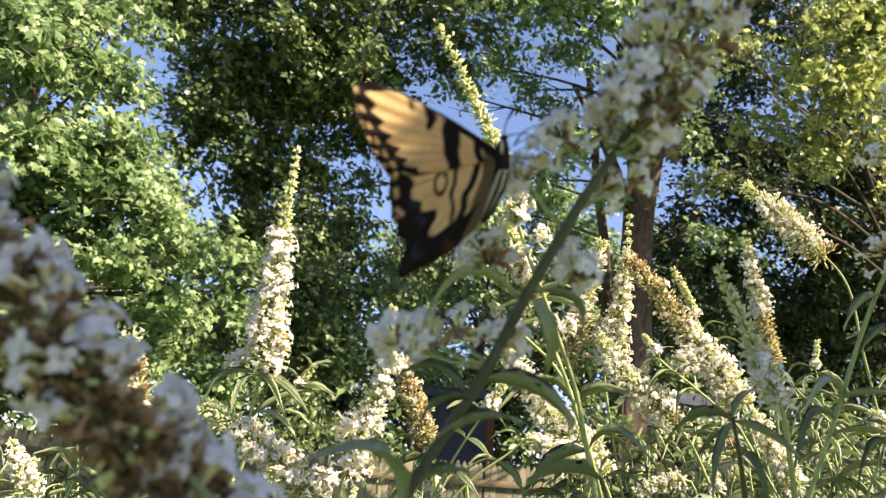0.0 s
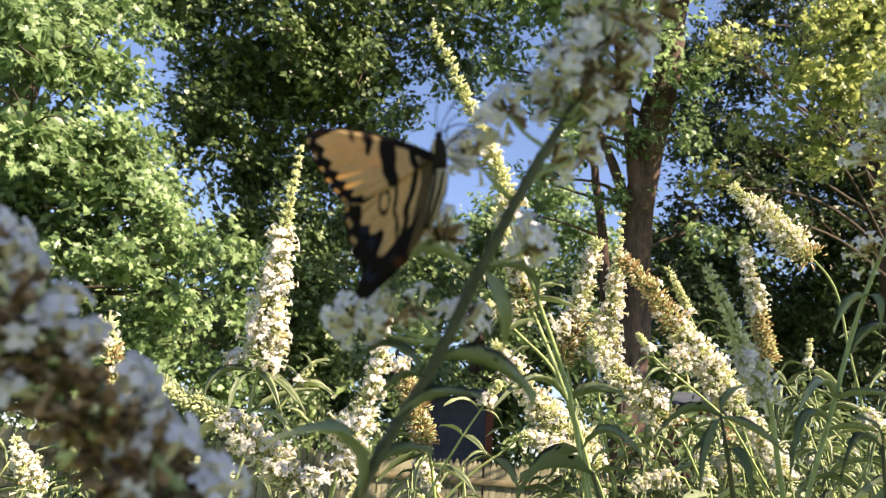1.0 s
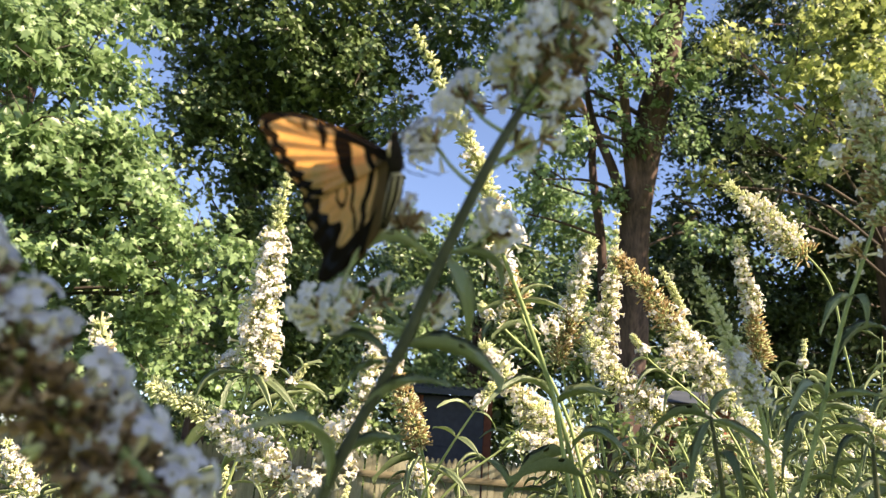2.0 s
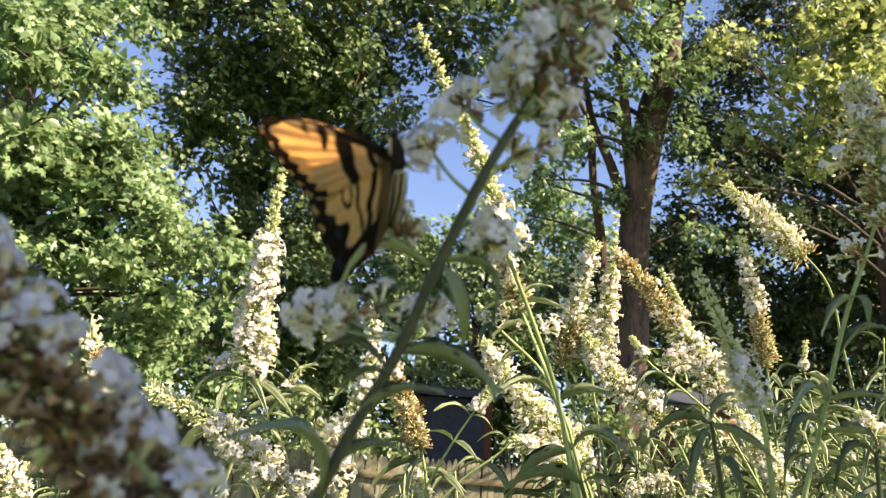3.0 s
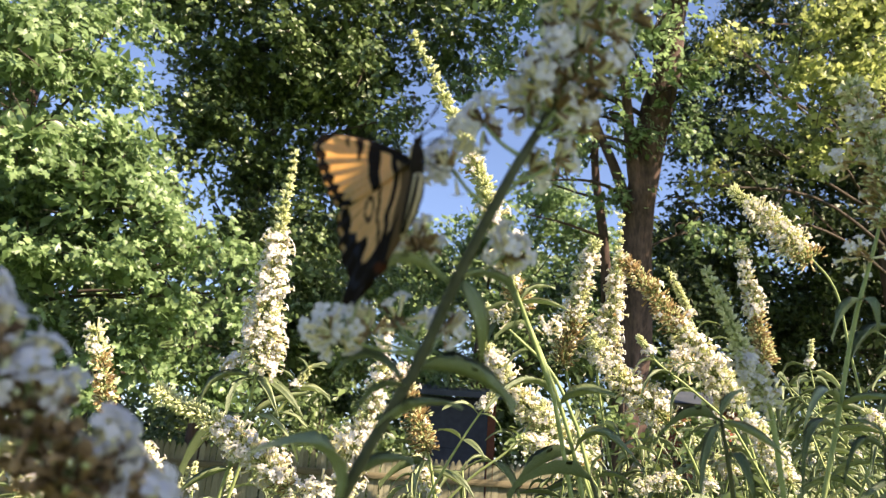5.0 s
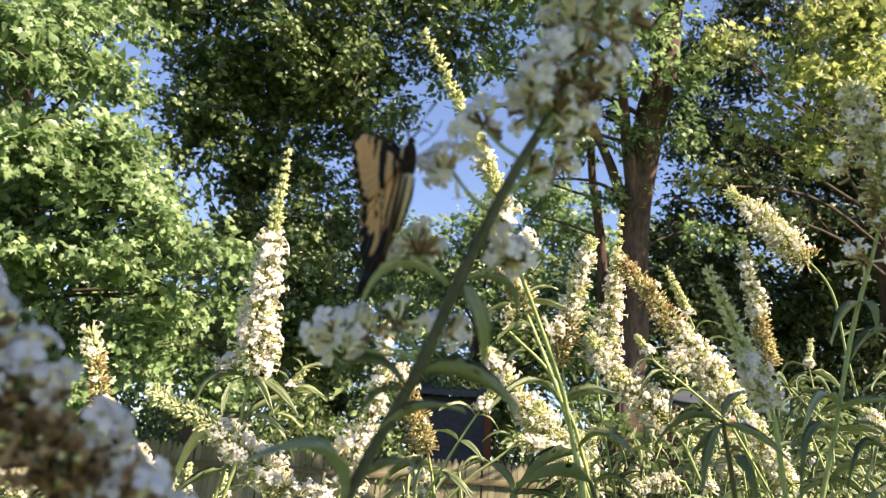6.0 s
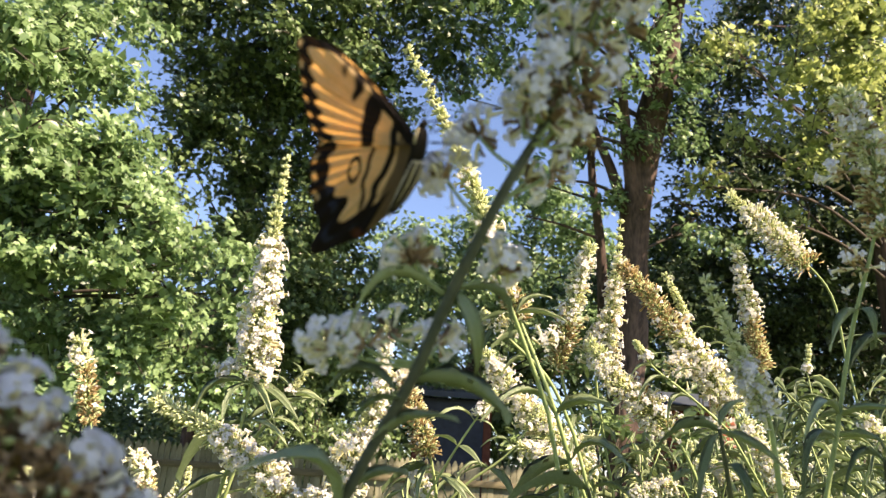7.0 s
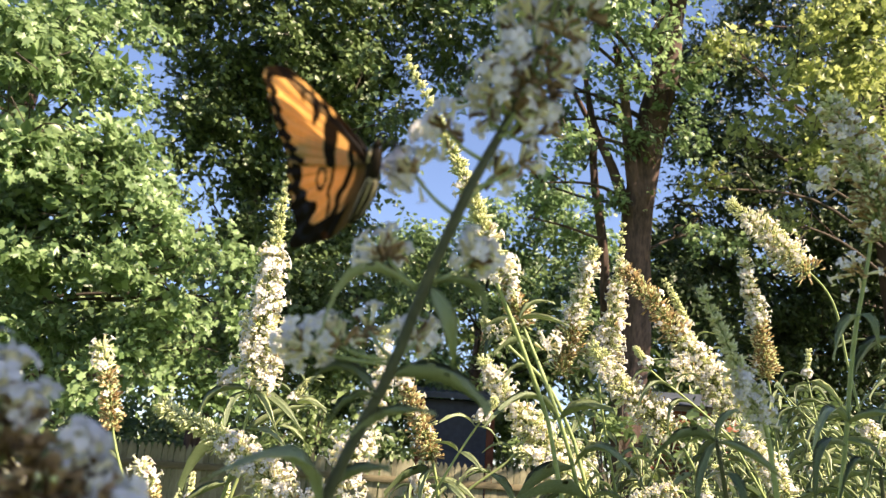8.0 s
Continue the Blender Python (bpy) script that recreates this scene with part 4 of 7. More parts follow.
def left_branch():
    """The panicle closest to the lens, out of focus."""
    base = np.array((-0.0603, 0.2072, 1.3771))
    line = [(-0.0638, 0.2097, 1.3696), (-0.0819, 0.2037, 1.3878), (-0.0997, 0.1979, 1.4056), (-0.1218, 0.1933, 1.4264), (-0.1449, 0.1891, 1.4490), (-0.1718, 0.1860, 1.4749)]
    thing = bush_stem(base, [(-0.1409, 0.1880, 1.4525), (-0.0959, 0.1968, 1.4090), (-0.0600, 0.2086, 1.3730), (-0.0480, 0.2254, 1.3535), (-0.10, 0.35, 0.7), (-0.12, 0.45, -0.2)], 0.0018,
                      "butterfly bush panicle, white-rimmed, its shaded side put into brown withered florets")
    b = Bloom(True, SHADED_WITHER)
    axis = curve(line, 26)
    tan = unit(np.gradient(axis, axis=0))
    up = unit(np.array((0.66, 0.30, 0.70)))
    for i in range(26):
        x = unit(np.cross(tan[i], (0.1, 0.95, 0.2)))
        y = np.cross(tan[i], x)
        for k in range(7):
            a = k * 2 * math.pi / 7 + i * 0.45 + rng.normal(0, 0.15)
            out = math.cos(a) * x + math.sin(a) * y
            r = 0.0085 * rng.uniform(0.8, 1.2)
            # white goes to the upper-right rim; brown below also stands for its shaded side
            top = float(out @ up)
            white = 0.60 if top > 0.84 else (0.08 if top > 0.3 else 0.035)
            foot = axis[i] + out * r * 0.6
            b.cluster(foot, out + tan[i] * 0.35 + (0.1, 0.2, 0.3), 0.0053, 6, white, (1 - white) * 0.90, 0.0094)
            tube(b.stalks, curve([axis[i], foot], 3), [0.0008, 0.0005], 4)
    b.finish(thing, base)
    MOVING["left"] = thing


def front_right_branch():
    base = np.array((0.2665, 0.4917, 1.4401))
    thing = spike_stem("rf", base, [(0.2845, 0.4457, 1.5816), (0.2762, 0.4368, 1.6091), (0.2611, 0.4274, 1.6379), (0.2444, 0.4186, 1.6649)],
                       [(0.2764, 0.4379, 1.6056), (0.2735, 0.4493, 1.5704), (0.2676, 0.4643, 1.5244), (0.2654, 0.4871, 1.4541), (0.2635, 0.5031, 1.4049), (0.28, 0.5, 0.6), (0.27, 0.55, -0.2)],
                       0.0240, 0.0092, "shaded butterfly bush stem with white and brown panicle", top=0.12, white=(0.35, 0.9), dry=0.4, dense=0.9, taper=0.55, thick=0.0016,
                       leaves=(((0.2687, 0.4608, 1.5350), (0.2424, 0.4496, 1.5048), 0.0072), ((0.2687, 0.4608, 1.5350), (0.2735, 0.4468, 1.5136), 0.0072), ((0.2662, 0.4825, 1.4682), (0.2276, 0.4545, 1.4575), 0.0084),
                               ((0.2662, 0.4825, 1.4682), (0.2835, 0.4495, 1.4728), 0.0084), ((0.2679, 0.4734, 1.4963), (0.3075, 0.4830, 1.5315), 0.0060), ((0.2665, 0.4871, 1.4542), (0.2289, 0.4678, 1.4165), 0.0078)))
    b = Bloom()
    for p, w, n in (((0.2958, 0.4500, 1.5683), (0.7, 0, 0.3), 30), ((0.2668, 0.4523, 1.5612), (-0.8, 0, 0.3), 26), ((0.2500, 0.4350, 1.6144), (-0.8, 0, 0.4), 26), ((0.2922, 0.4341, 1.6172), (0.7, 0, 0.3), 34)):
        b.cluster(p, w, 0.015, n, 0.35, 0.55, 0.0092)
    b.finish(thing, base, "side_cymes")


def middle_stems():
    low = (-0.16, 0.80, -0.2)
    # tall spike by itself
    spike_stem("sa", (-0.1759, 0.7059, 1.4926), [(-0.1745, 0.7026, 1.5029), (-0.1694, 0.6825, 1.5646), (-0.1632, 0.6625, 1.6264), (-0.1545, 0.6415, 1.6909)],
               [(-0.1694, 0.6825, 1.5646), (-0.1758, 0.7063, 1.4916), (-0.1855, 0.7228, 1.4408), (-0.2037, 0.7448, 1.3731), (-0.20, 0.78, 1.0), low], 0.0262, 0.0100,
               "tall upright white butterfly bush spike in full sun", top=0.42, white=(0.0, 0.6), dry=0.06, dense=1.25, taper=0.88,
               clusters=(((-0.1950, 0.7047, 1.4954), (-0.6, -0.4, 0.6), 0.011, 55), ((-0.1665, 0.6990, 1.4969), (0.3, -0.7, 0.5), 0.009, 45)),
               leaves=(((-0.1772, 0.7073, 1.4884), (-0.2343, 0.7078, 1.4545), 0.0115), ((-0.1756, 0.7073, 1.4885), (-0.1240, 0.6969, 1.4558), 0.0122), ((-0.1765, 0.7079, 1.4864), (-0.1940, 0.6756, 1.4565), 0.0094),
                       ((-0.1755, 0.7079, 1.4865), (-0.1430, 0.6769, 1.4527), 0.0086), ((-0.1811, 0.7185, 1.4539), (-0.2375, 0.7146, 1.4011), 0.0144), ((-0.1811, 0.7185, 1.4539), (-0.1242, 0.7074, 1.4235), 0.0122),
                       ((-0.1809, 0.7193, 1.4513), (-0.1220, 0.7300, 1.4834), 0.0072), ((-0.1936, 0.7346, 1.4045), (-0.2409, 0.7228, 1.3760), 0.0130), ((-0.1936, 0.7346, 1.4045), (-0.1430, 0.6996, 1.3827), 0.0130)))
    # side shoot with a bud top to the right of it
    spike_stem("", (-0.1464, 0.7322, 1.4765), [(-0.1414, 0.7295, 1.4847), (-0.1288, 0.7241, 1.5013)], [(-0.1314, 0.7250, 1.4985), (-0.1513, 0.7349, 1.4683), (-0.1765, 0.7457, 1.4350), (-0.19, 0.79, 1.1), low], 0.006, 0.006,
               "young leafy butterfly bush shoot with a green bud tip", top=1.0, taper=0.6,
               leaves=(((-0.1387, 0.7295, 1.4849), (-0.1156, 0.7213, 1.5101), 0.0058), ((-0.1387, 0.7295, 1.4849), (-0.1593, 0.7239, 1.5019), 0.0058), ((-0.1438, 0.7313, 1.4793), (-0.1063, 0.7212, 1.4780), 0.0072), ((-0.1314, 0.7250, 1.4985), (-0.1408, 0.7201, 1.5137), 0.0043),
                       ((-0.1314, 0.7250, 1.4985), (-0.1153, 0.7230, 1.5049), 0.0043), ((-0.1615, 0.7385, 1.4571), (-0.1156, 0.7229, 1.4404), 0.0101)))
    # leaning cream panicle low down
    spike_stem("sbl", (-0.1258, 0.6526, 1.3979), [(-0.1207, 0.6542, 1.3928), (-0.1561, 0.6451, 1.4208), (-0.1936, 0.6371, 1.4455), (-0.2344, 0.6314, 1.4632)],
               [(-0.1561, 0.6451, 1.4208), (-0.1207, 0.6542, 1.3928), (-0.1007, 0.6760, 1.3583), (-0.10, 0.72, 0.9), (-0.12, 0.8, -0.2)], 0.0195, 0.0088,
               "leaning cream-white butterfly bush panicle", top=0.5, white=(0.05, 0.55), dry=0.02, dense=1.25, taper=0.45,
               clusters=(((-0.1348, 0.6446, 1.4063), (0.2, -0.6, 0.3), 0.014, 30), ((-0.1091, 0.6446, 1.3900), (0.4, -0.6, 0.2), 0.012, 30)))
    spike_stem("sm", (-0.2815, 0.6383, 1.4419), [(-0.2807, 0.6375, 1.4443), (-0.2847, 0.6280, 1.4734), (-0.2934, 0.6172, 1.5068)], [(-0.2847, 0.6280, 1.4734), (-0.2788, 0.6397, 1.4376), (-0.2633, 0.6555, 1.3888), (-0.2576, 0.6779, 1.3525), (-0.24, 0.72, 0.8), (-0.25, 0.8, -0.2)],
               0.0135, 0.0086, "small spent butterfly bush spike with a white tip", top=0.05, white=(0.74, 1.0), dry=0.2, dense=0.55, taper=0.25, thick=0.0014)
    spike_stem("", (-0.2302, 0.6410, 1.3689), [(-0.2257, 0.6366, 1.3823), (-0.2325, 0.6311, 1.3994), (-0.2380, 0.6269, 1.4122)], [(-0.2325, 0.6311, 1.3994), (-0.2237, 0.6394, 1.3737), (-0.22, 0.7, 0.9), (-0.22, 0.8, -0.2)],
               0.013, 0.0086, "low spent butterfly bush spike", top=0.05, white=(0.3, 1.0), dry=0.3, dense=0.7, taper=0.3, thick=0.0014)
    # white spike half hidden by the nearest stem
    spike_stem("sn", (-0.0753, 0.6441, 1.4239), [(-0.0758, 0.6463, 1.4171), (-0.0620, 0.6357, 1.4498), (-0.0515, 0.6230, 1.4890), (-0.0499, 0.6090, 1.5321)], [(-0.0620, 0.6357, 1.4498), (-0.0750, 0.6456, 1.4194), (-0.0839, 0.6590, 1.3781), (-0.08, 0.72, 0.9), (-0.1, 0.8, -0.2)],
               0.0190, 0.0092, "white butterfly bush spike with loose whorls", top=0.12, white=(0.0, 0.95), dry=0.15, dense=0.75, taper=0.7,
               clusters=(((-0.0726, 0.6301, 1.4348), (-0.6, -0.5, 0.4), 0.015, 40), ((-0.0725, 0.6409, 1.4014), (0.3, -0.6, 0.3), 0.015, 40), ((-0.0906, 0.6435, 1.3935), (-0.5, -0.6, 0.3), 0.014, 30)))
    # spent brown spike
    spike_stem("br", (-0.0051, 0.7773, 1.4347), [(-0.0064, 0.7765, 1.4373), (-0.0203, 0.7661, 1.4693), (-0.0394, 0.7531, 1.5091)], [(-0.0203, 0.7661, 1.4693), (-0.0049, 0.7782, 1.4320), (0.0058, 0.7949, 1.3806), (-0.02, 0.84, 0.9), (-0.04, 0.9, -0.2)],
               0.0185, 0.0090, "spent orange-brown butterfly bush spike", top=0.0, white=(2, 3), dry=1.0, dense=1.0, taper=0.35, thick=0.0018,
               leaves=(((-0.0034, 0.7800, 1.4266), (-0.0532, 0.7663, 1.4039), 0.0094), ((-0.0034, 0.7800, 1.4266), (-0.0178, 0.7391, 1.3906), 0.0101), ((-0.0010, 0.7826, 1.4185), (0.0418, 0.7572, 1.3996), 0.0094), ((-0.0051, 0.7773, 1.4347), (-0.0410, 0.7840, 1.4466), 0.0065)))
    # green shoots before the shed
    spike_stem("", (0.0420, 0.7333, 1.4732), [(0.0445, 0.7323, 1.4760), (0.0558, 0.7261, 1.4952)], [(0.0549, 0.7268, 1.4930), (0.0222, 0.7439, 1.4404), (-0.0044, 0.7608, 1.3886), (-0.02, 0.80, 0.9), (-0.04, 0.88, -0.2)], 0.008, 0.008,
               "young leafy butterfly bush shoot with a green bud tip", top=0.7, white=(0, 0.3), taper=0.5, thick=0.0015,
               leaves=(((0.0394, 0.7342, 1.4704), (0.0055, 0.7213, 1.4776), 0.0058), ((0.0394, 0.7342, 1.4704), (0.0642, 0.7276, 1.4582), 0.0065), ((0.0246, 0.7422, 1.4458), (0.0493, 0.7268, 1.4283), 0.0086), ((0.0246, 0.7422, 1.4458), (0.0018, 0.7392, 1.4548), 0.0058), ((0.0102, 0.7519, 1.4159), (0.0412, 0.7386, 1.3920), 0.0094)))
    spike_stem("", (0.0794, 0.7634, 1.4453), [(0.0918, 0.7552, 1.4704), (0.1048, 0.7497, 1.4875)], [(0.1037, 0.7502, 1.4858), (0.0821, 0.7624, 1.4481), (0.0365, 0.7748, 1.4100), (0.0050, 0.7861, 1.3754), (0.0, 0.82, 0.9), (-0.02, 0.9, -0.2)], 0.007, 0.007,
               "young leafy butterfly bush shoot with a green bud tip", top=0.9, taper=0.5, thick=0.0015,
               leaves=(((0.0821, 0.7624, 1.4481), (0.1142, 0.7471, 1.4307), 0.0072), ((0.0821, 0.7624, 1.4481), (0.0504, 0.7605, 1.4541), 0.0065), ((0.0580, 0.7691, 1.4276), (0.0863, 0.7579, 1.3973), 0.0094), ((0.0580, 0.7691, 1.4276), (0.0241, 0.7612, 1.4197), 0.0065)))
    # pale stem with a spent head and fresh leaves
    spike_stem("sg", (0.1217, 0.6277, 1.4098), [(0.0700, 0.6136, 1.5504), (0.0577, 0.5959, 1.5724), (0.0457, 0.5784, 1.5936), (0.0336, 0.5609, 1.6148)], [(0.0500, 0.5850, 1.5860), (0.0700, 0.6136, 1.5504), (0.0899, 0.5992, 1.4976), (0.1093, 0.6137, 1.4528), (0.1243, 0.6291, 1.4056), (0.13, 0.68, 0.9), (0.13, 0.78, -0.2)],
               0.0155, 0.0088, "pale green butterfly bush stem with a spent head", top=0.5, white=(0.3, 1), dry=0.3, dense=0.8, taper=0.5, thick=0.0019,
               clusters=(((0.0593, 0.5863, 1.5372), (-0.6, -0.3, 0.5), 0.009, 20), ((0.0878, 0.5900, 1.5259), (0.6, -0.3, 0.4), 0.011, 26)),
               leaves=(((0.0631, 0.5827, 1.5484), (0.1030, 0.5735, 1.5443), 0.0058), ((0.0631, 0.5827, 1.5484), (0.0910, 0.5867, 1.5683), 0.0058), ((0.0659, 0.5847, 1.5420), (0.0331, 0.5750, 1.5397), 0.0065), ((0.0737, 0.5888, 1.5294), (0.0428, 0.5712, 1.5189), 0.0065),
                       ((0.1010, 0.6075, 1.4720), (0.0407, 0.5749, 1.4751), 0.0101), ((0.1010, 0.6075, 1.4720), (0.1390, 0.5829, 1.4829), 0.0094), ((0.1152, 0.6193, 1.4357), (0.0582, 0.5884, 1.4014), 0.0122), ((0.1152, 0.6193, 1.4357), (0.1617, 0.5872, 1.4374), 0.0115)))
    # branch that points to it from below
    spike_stem("", (0.0933, 0.6384, 1.5062), [(0.0422, 0.6258, 1.5449), (0.0359, 0.6237, 1.5515)], [(0.0385, 0.6247, 1.5484), (0.0646, 0.6314, 1.5277), (0.0934, 0.6392, 1.5039), (0.1215, 0.6545, 1.4567), (0.14, 0.72, 0.9), (0.13, 0.80, -0.2)], 0.005, 0.006,
               "young leafy butterfly bush shoot with a green bud tip", top=1.0, taper=0.5, thick=0.0017,
               leaves=(((0.0465, 0.6273, 1.5405), (0.0375, 0.6236, 1.5194), 0.0086), ((0.0465, 0.6273, 1.5405), (0.0633, 0.6254, 1.5463), 0.0065), ((0.0752, 0.6346, 1.5181), (0.0533, 0.6293, 1.5020), 0.0072)))
    # twin spikes in front of the trunk, and the long leaning one below them
    spike_stem("sb", (0.1926, 0.8943, 1.5601), [(0.1892, 0.8944, 1.5598), (0.1985, 0.8835, 1.5933), (0.2065, 0.8641, 1.6531), (0.2085, 0.8395, 1.7288)], [(0.2020, 0.8749, 1.6199), (0.1912, 0.8943, 1.5600), (0.2053, 0.9197, 1.4820), (0.2248, 0.9449, 1.4044), (0.24, 0.98, 0.9), (0.22, 1.05, -0.2)],
               0.0285, 0.0100, "upright white butterfly bush spike in full sun", top=0.36, white=(0.0, 0.7), dry=0.1, dense=1.15, taper=0.85)
    spike_stem("sc", (0.1582, 0.8951, 1.5578), [(0.1484, 0.8974, 1.5505), (0.1588, 0.8822, 1.5973), (0.1671, 0.8671, 1.6439), (0.1800, 0.8508, 1.6940)], [(0.1612, 0.8779, 1.6106), (0.1552, 0.8973, 1.5510), (0.1934, 0.9285, 1.4549), (0.2, 0.98, 0.9), (0.2, 1.05, -0.2)],
               0.0240, 0.0095, "white butterfly bush spike browning at its foot", top=0.12, white=(0.35, 1.0), dry=0.25, dense=1.0, taper=0.5)
    spike_stem("sb2", (0.2718, 0.8669, 1.4826), [(0.2684, 0.8660, 1.4855), (0.2406, 0.8585, 1.5085), (0.2058, 0.8492, 1.5372), (0.1736, 0.8367, 1.5755)], [(0.2406, 0.8585, 1.5085), (0.2788, 0.8688, 1.4769), (0.3084, 0.8843, 1.4292), (0.38, 0.95, 0.9), (0.36, 1.0, -0.2)],
               0.0275, 0.0095, "leaning white butterfly bush panicle", top=0.2, white=(0.0, 0.8), dry=0.15, dense=1.15, taper=0.5)
    # long drooping one: brown tip end, white body
    spike_stem("sd", (0.3485, 0.8592, 1.5063), [(0.3478, 0.8562, 1.5156), (0.3225, 0.8456, 1.5481), (0.2873, 0.8343, 1.5830), (0.2482, 0.8200, 1.6270), (0.2047, 0.8068, 1.6676)], [(0.2873, 0.8343, 1.5830), (0.3517, 0.8591, 1.5066), (0.3753, 0.8768, 1.4522), (0.42, 0.95, 0.9), (0.42, 1.0, -0.2)],
               0.0260, 0.0095, "leaning butterfly bush panicle, white below and spent brown above", top=0.03, white=(0.0, 0.50), dry=0.08, dense=1.2, taper=0.48,
               clusters=(((0.2793, 0.8325, 1.5560), (-0.7, -0.5, 0.3), 0.017, 60),))
    spike_stem("", (0.2889, 0.8360, 1.6102), [(0.2869, 0.8360, 1.6101), (0.2739, 0.8281, 1.6343), (0.2576, 0.8203, 1.6584)], [(0.2739, 0.8281, 1.6343), (0.3043, 0.8458, 1.5798), (0.3446, 0.8633, 1.5259), (0.42, 0.98, 0.9), (0.41, 1.02, -0.2)],
               0.0075, 0.008, "green budding butterfly bush spike", top=1.0, taper=0.75, thick=0.0017,
               leaves=(((0.2968, 0.8419, 1.5919), (0.3184, 0.8275, 1.6037), 0.0072), ((0.2968, 0.8419, 1.5919), (0.2664, 0.8428, 1.5568), 0.0072), ((0.3081, 0.8478, 1.5738), (0.3400, 0.8430, 1.5885), 0.0065)))
    spike_stem("", (0.2324, 0.7936, 1.5463), [(0.2256, 0.7909, 1.5547), (0.2135, 0.7864, 1.5685)], [(0.2149, 0.7872, 1.5662), (0.2324, 0.7936, 1.5463), (0.2647, 0.8005, 1.5251), (0.3231, 0.8144, 1.4822), (0.38, 0.9, 0.9), (0.38, 0.95, -0.2)], 0.006, 0.007,
               "young leafy butterfly bush shoot with a green bud tip", top=1.0, taper=0.6, thick=0.0014,
               leaves=(((0.2324, 0.7936, 1.5463), (0.2059, 0.7870, 1.5343), 0.0065), ((0.2324, 0.7936, 1.5463), (0.2403, 0.7881, 1.5632), 0.0058), ((0.2550, 0.7984, 1.5315), (0.2108, 0.7834, 1.5131), 0.0079), ((0.2550, 0.7984, 1.5315), (0.2813, 0.7926, 1.5496), 0.0072), ((0.2776, 0.8035, 1.5160), (0.2427, 0.7919, 1.4868), 0.0086)))
    # spike by the dark gap, white above and brown below
    spike_stem("se", (0.4554, 0.9908, 1.5866), [(0.4577, 0.9908, 1.5867), (0.4483, 0.9767, 1.6300), (0.4326, 0.9581, 1.6874), (0.4137, 0.9390, 1.7460)], [(0.4483, 0.9767, 1.6300), (0.4613, 0.9931, 1.5797), (0.4825, 1.0259, 1.4788), (0.58, 1.08, 0.9), (0.57, 1.12, -0.2)],
               0.0215, 0.0098, "butterfly bush spike, white above and brown below", top=0.12, white=(0.45, 1.0), dry=0.2, dense=0.95, taper=0.5)
    spike_stem("sf", (0.5189, 0.9491, 1.7150), [(0.4932, 0.9440, 1.7309), (0.4619, 0.9347, 1.7595), (0.4252, 0.9255, 1.7877), (0.3841, 0.9171, 1.8135)], [(0.4780, 0.9381, 1.7488), (0.5233, 0.9514, 1.7080), (0.5570, 0.9815, 1.6153), (0.66, 1.05, 0.9), (0.64, 1.1, -0.2)],
               0.0300, 0.0100, "leaning white butterfly bush panicle", top=0.25, white=(0.1, 0.8), dry=0.2, dense=0.95, taper=0.55)
    # shaded wide panicle; fewer white florets stand for part of its shade
    spike_stem("", (0.1938, 0.4504, 1.4701), [(0.1997, 0.4535, 1.4606), (0.1858, 0.4452, 1.4860), (0.1718, 0.4370, 1.5114), (0.1579, 0.4293, 1.5351)], [(0.1858, 0.4452, 1.4860), (0.2017, 0.4545, 1.4574), (0.2114, 0.4671, 1.4186), (0.30, 0.6, 0.9), (0.30, 0.65, -0.2)],
               0.0135, 0.0082, "grey-white butterfly bush panicle in shade", top=0.7, white=(0.0, 0.3), dry=0.15, dense=1.0, taper=0.8)
    # low panicles
    spike_stem("sl", (0.1382, 0.7742, 1.4442), [(0.1536, 0.7783, 1.4315), (0.1254, 0.7683, 1.4625), (0.0947, 0.7600, 1.4879), (0.0663, 0.7491, 1.5216), (0.0475, 0.7424, 1.5423)], [(0.1131, 0.7650, 1.4727), (0.1569, 0.7801, 1.4263), (0.1779, 0.7965, 1.3756), (0.18, 0.86, 0.8), (0.18, 0.9, -0.2)],
               0.0265, 0.0092, "leaning cream-white butterfly bush panicle", top=0.15, white=(0.0, 0.85), dry=0.15, dense=1.15, taper=0.6)
    spike_stem("", (0.1280, 0.7468, 1.4316), [(0.1334, 0.7463, 1.4330), (0.1079, 0.7435, 1.4419), (0.0869, 0.7412, 1.4489)], [(0.1079, 0.7435, 1.4419), (0.1363, 0.7469, 1.4311), (0.1586, 0.7598, 1.3916), (0.17, 0.82, 0.8), (0.17, 0.88, -0.2)],
               0.0180, 0.0092, "short white butterfly bush panicle", top=0.2, white=(0.0, 0.9), dry=0.25, dense=1.0, taper=0.5)
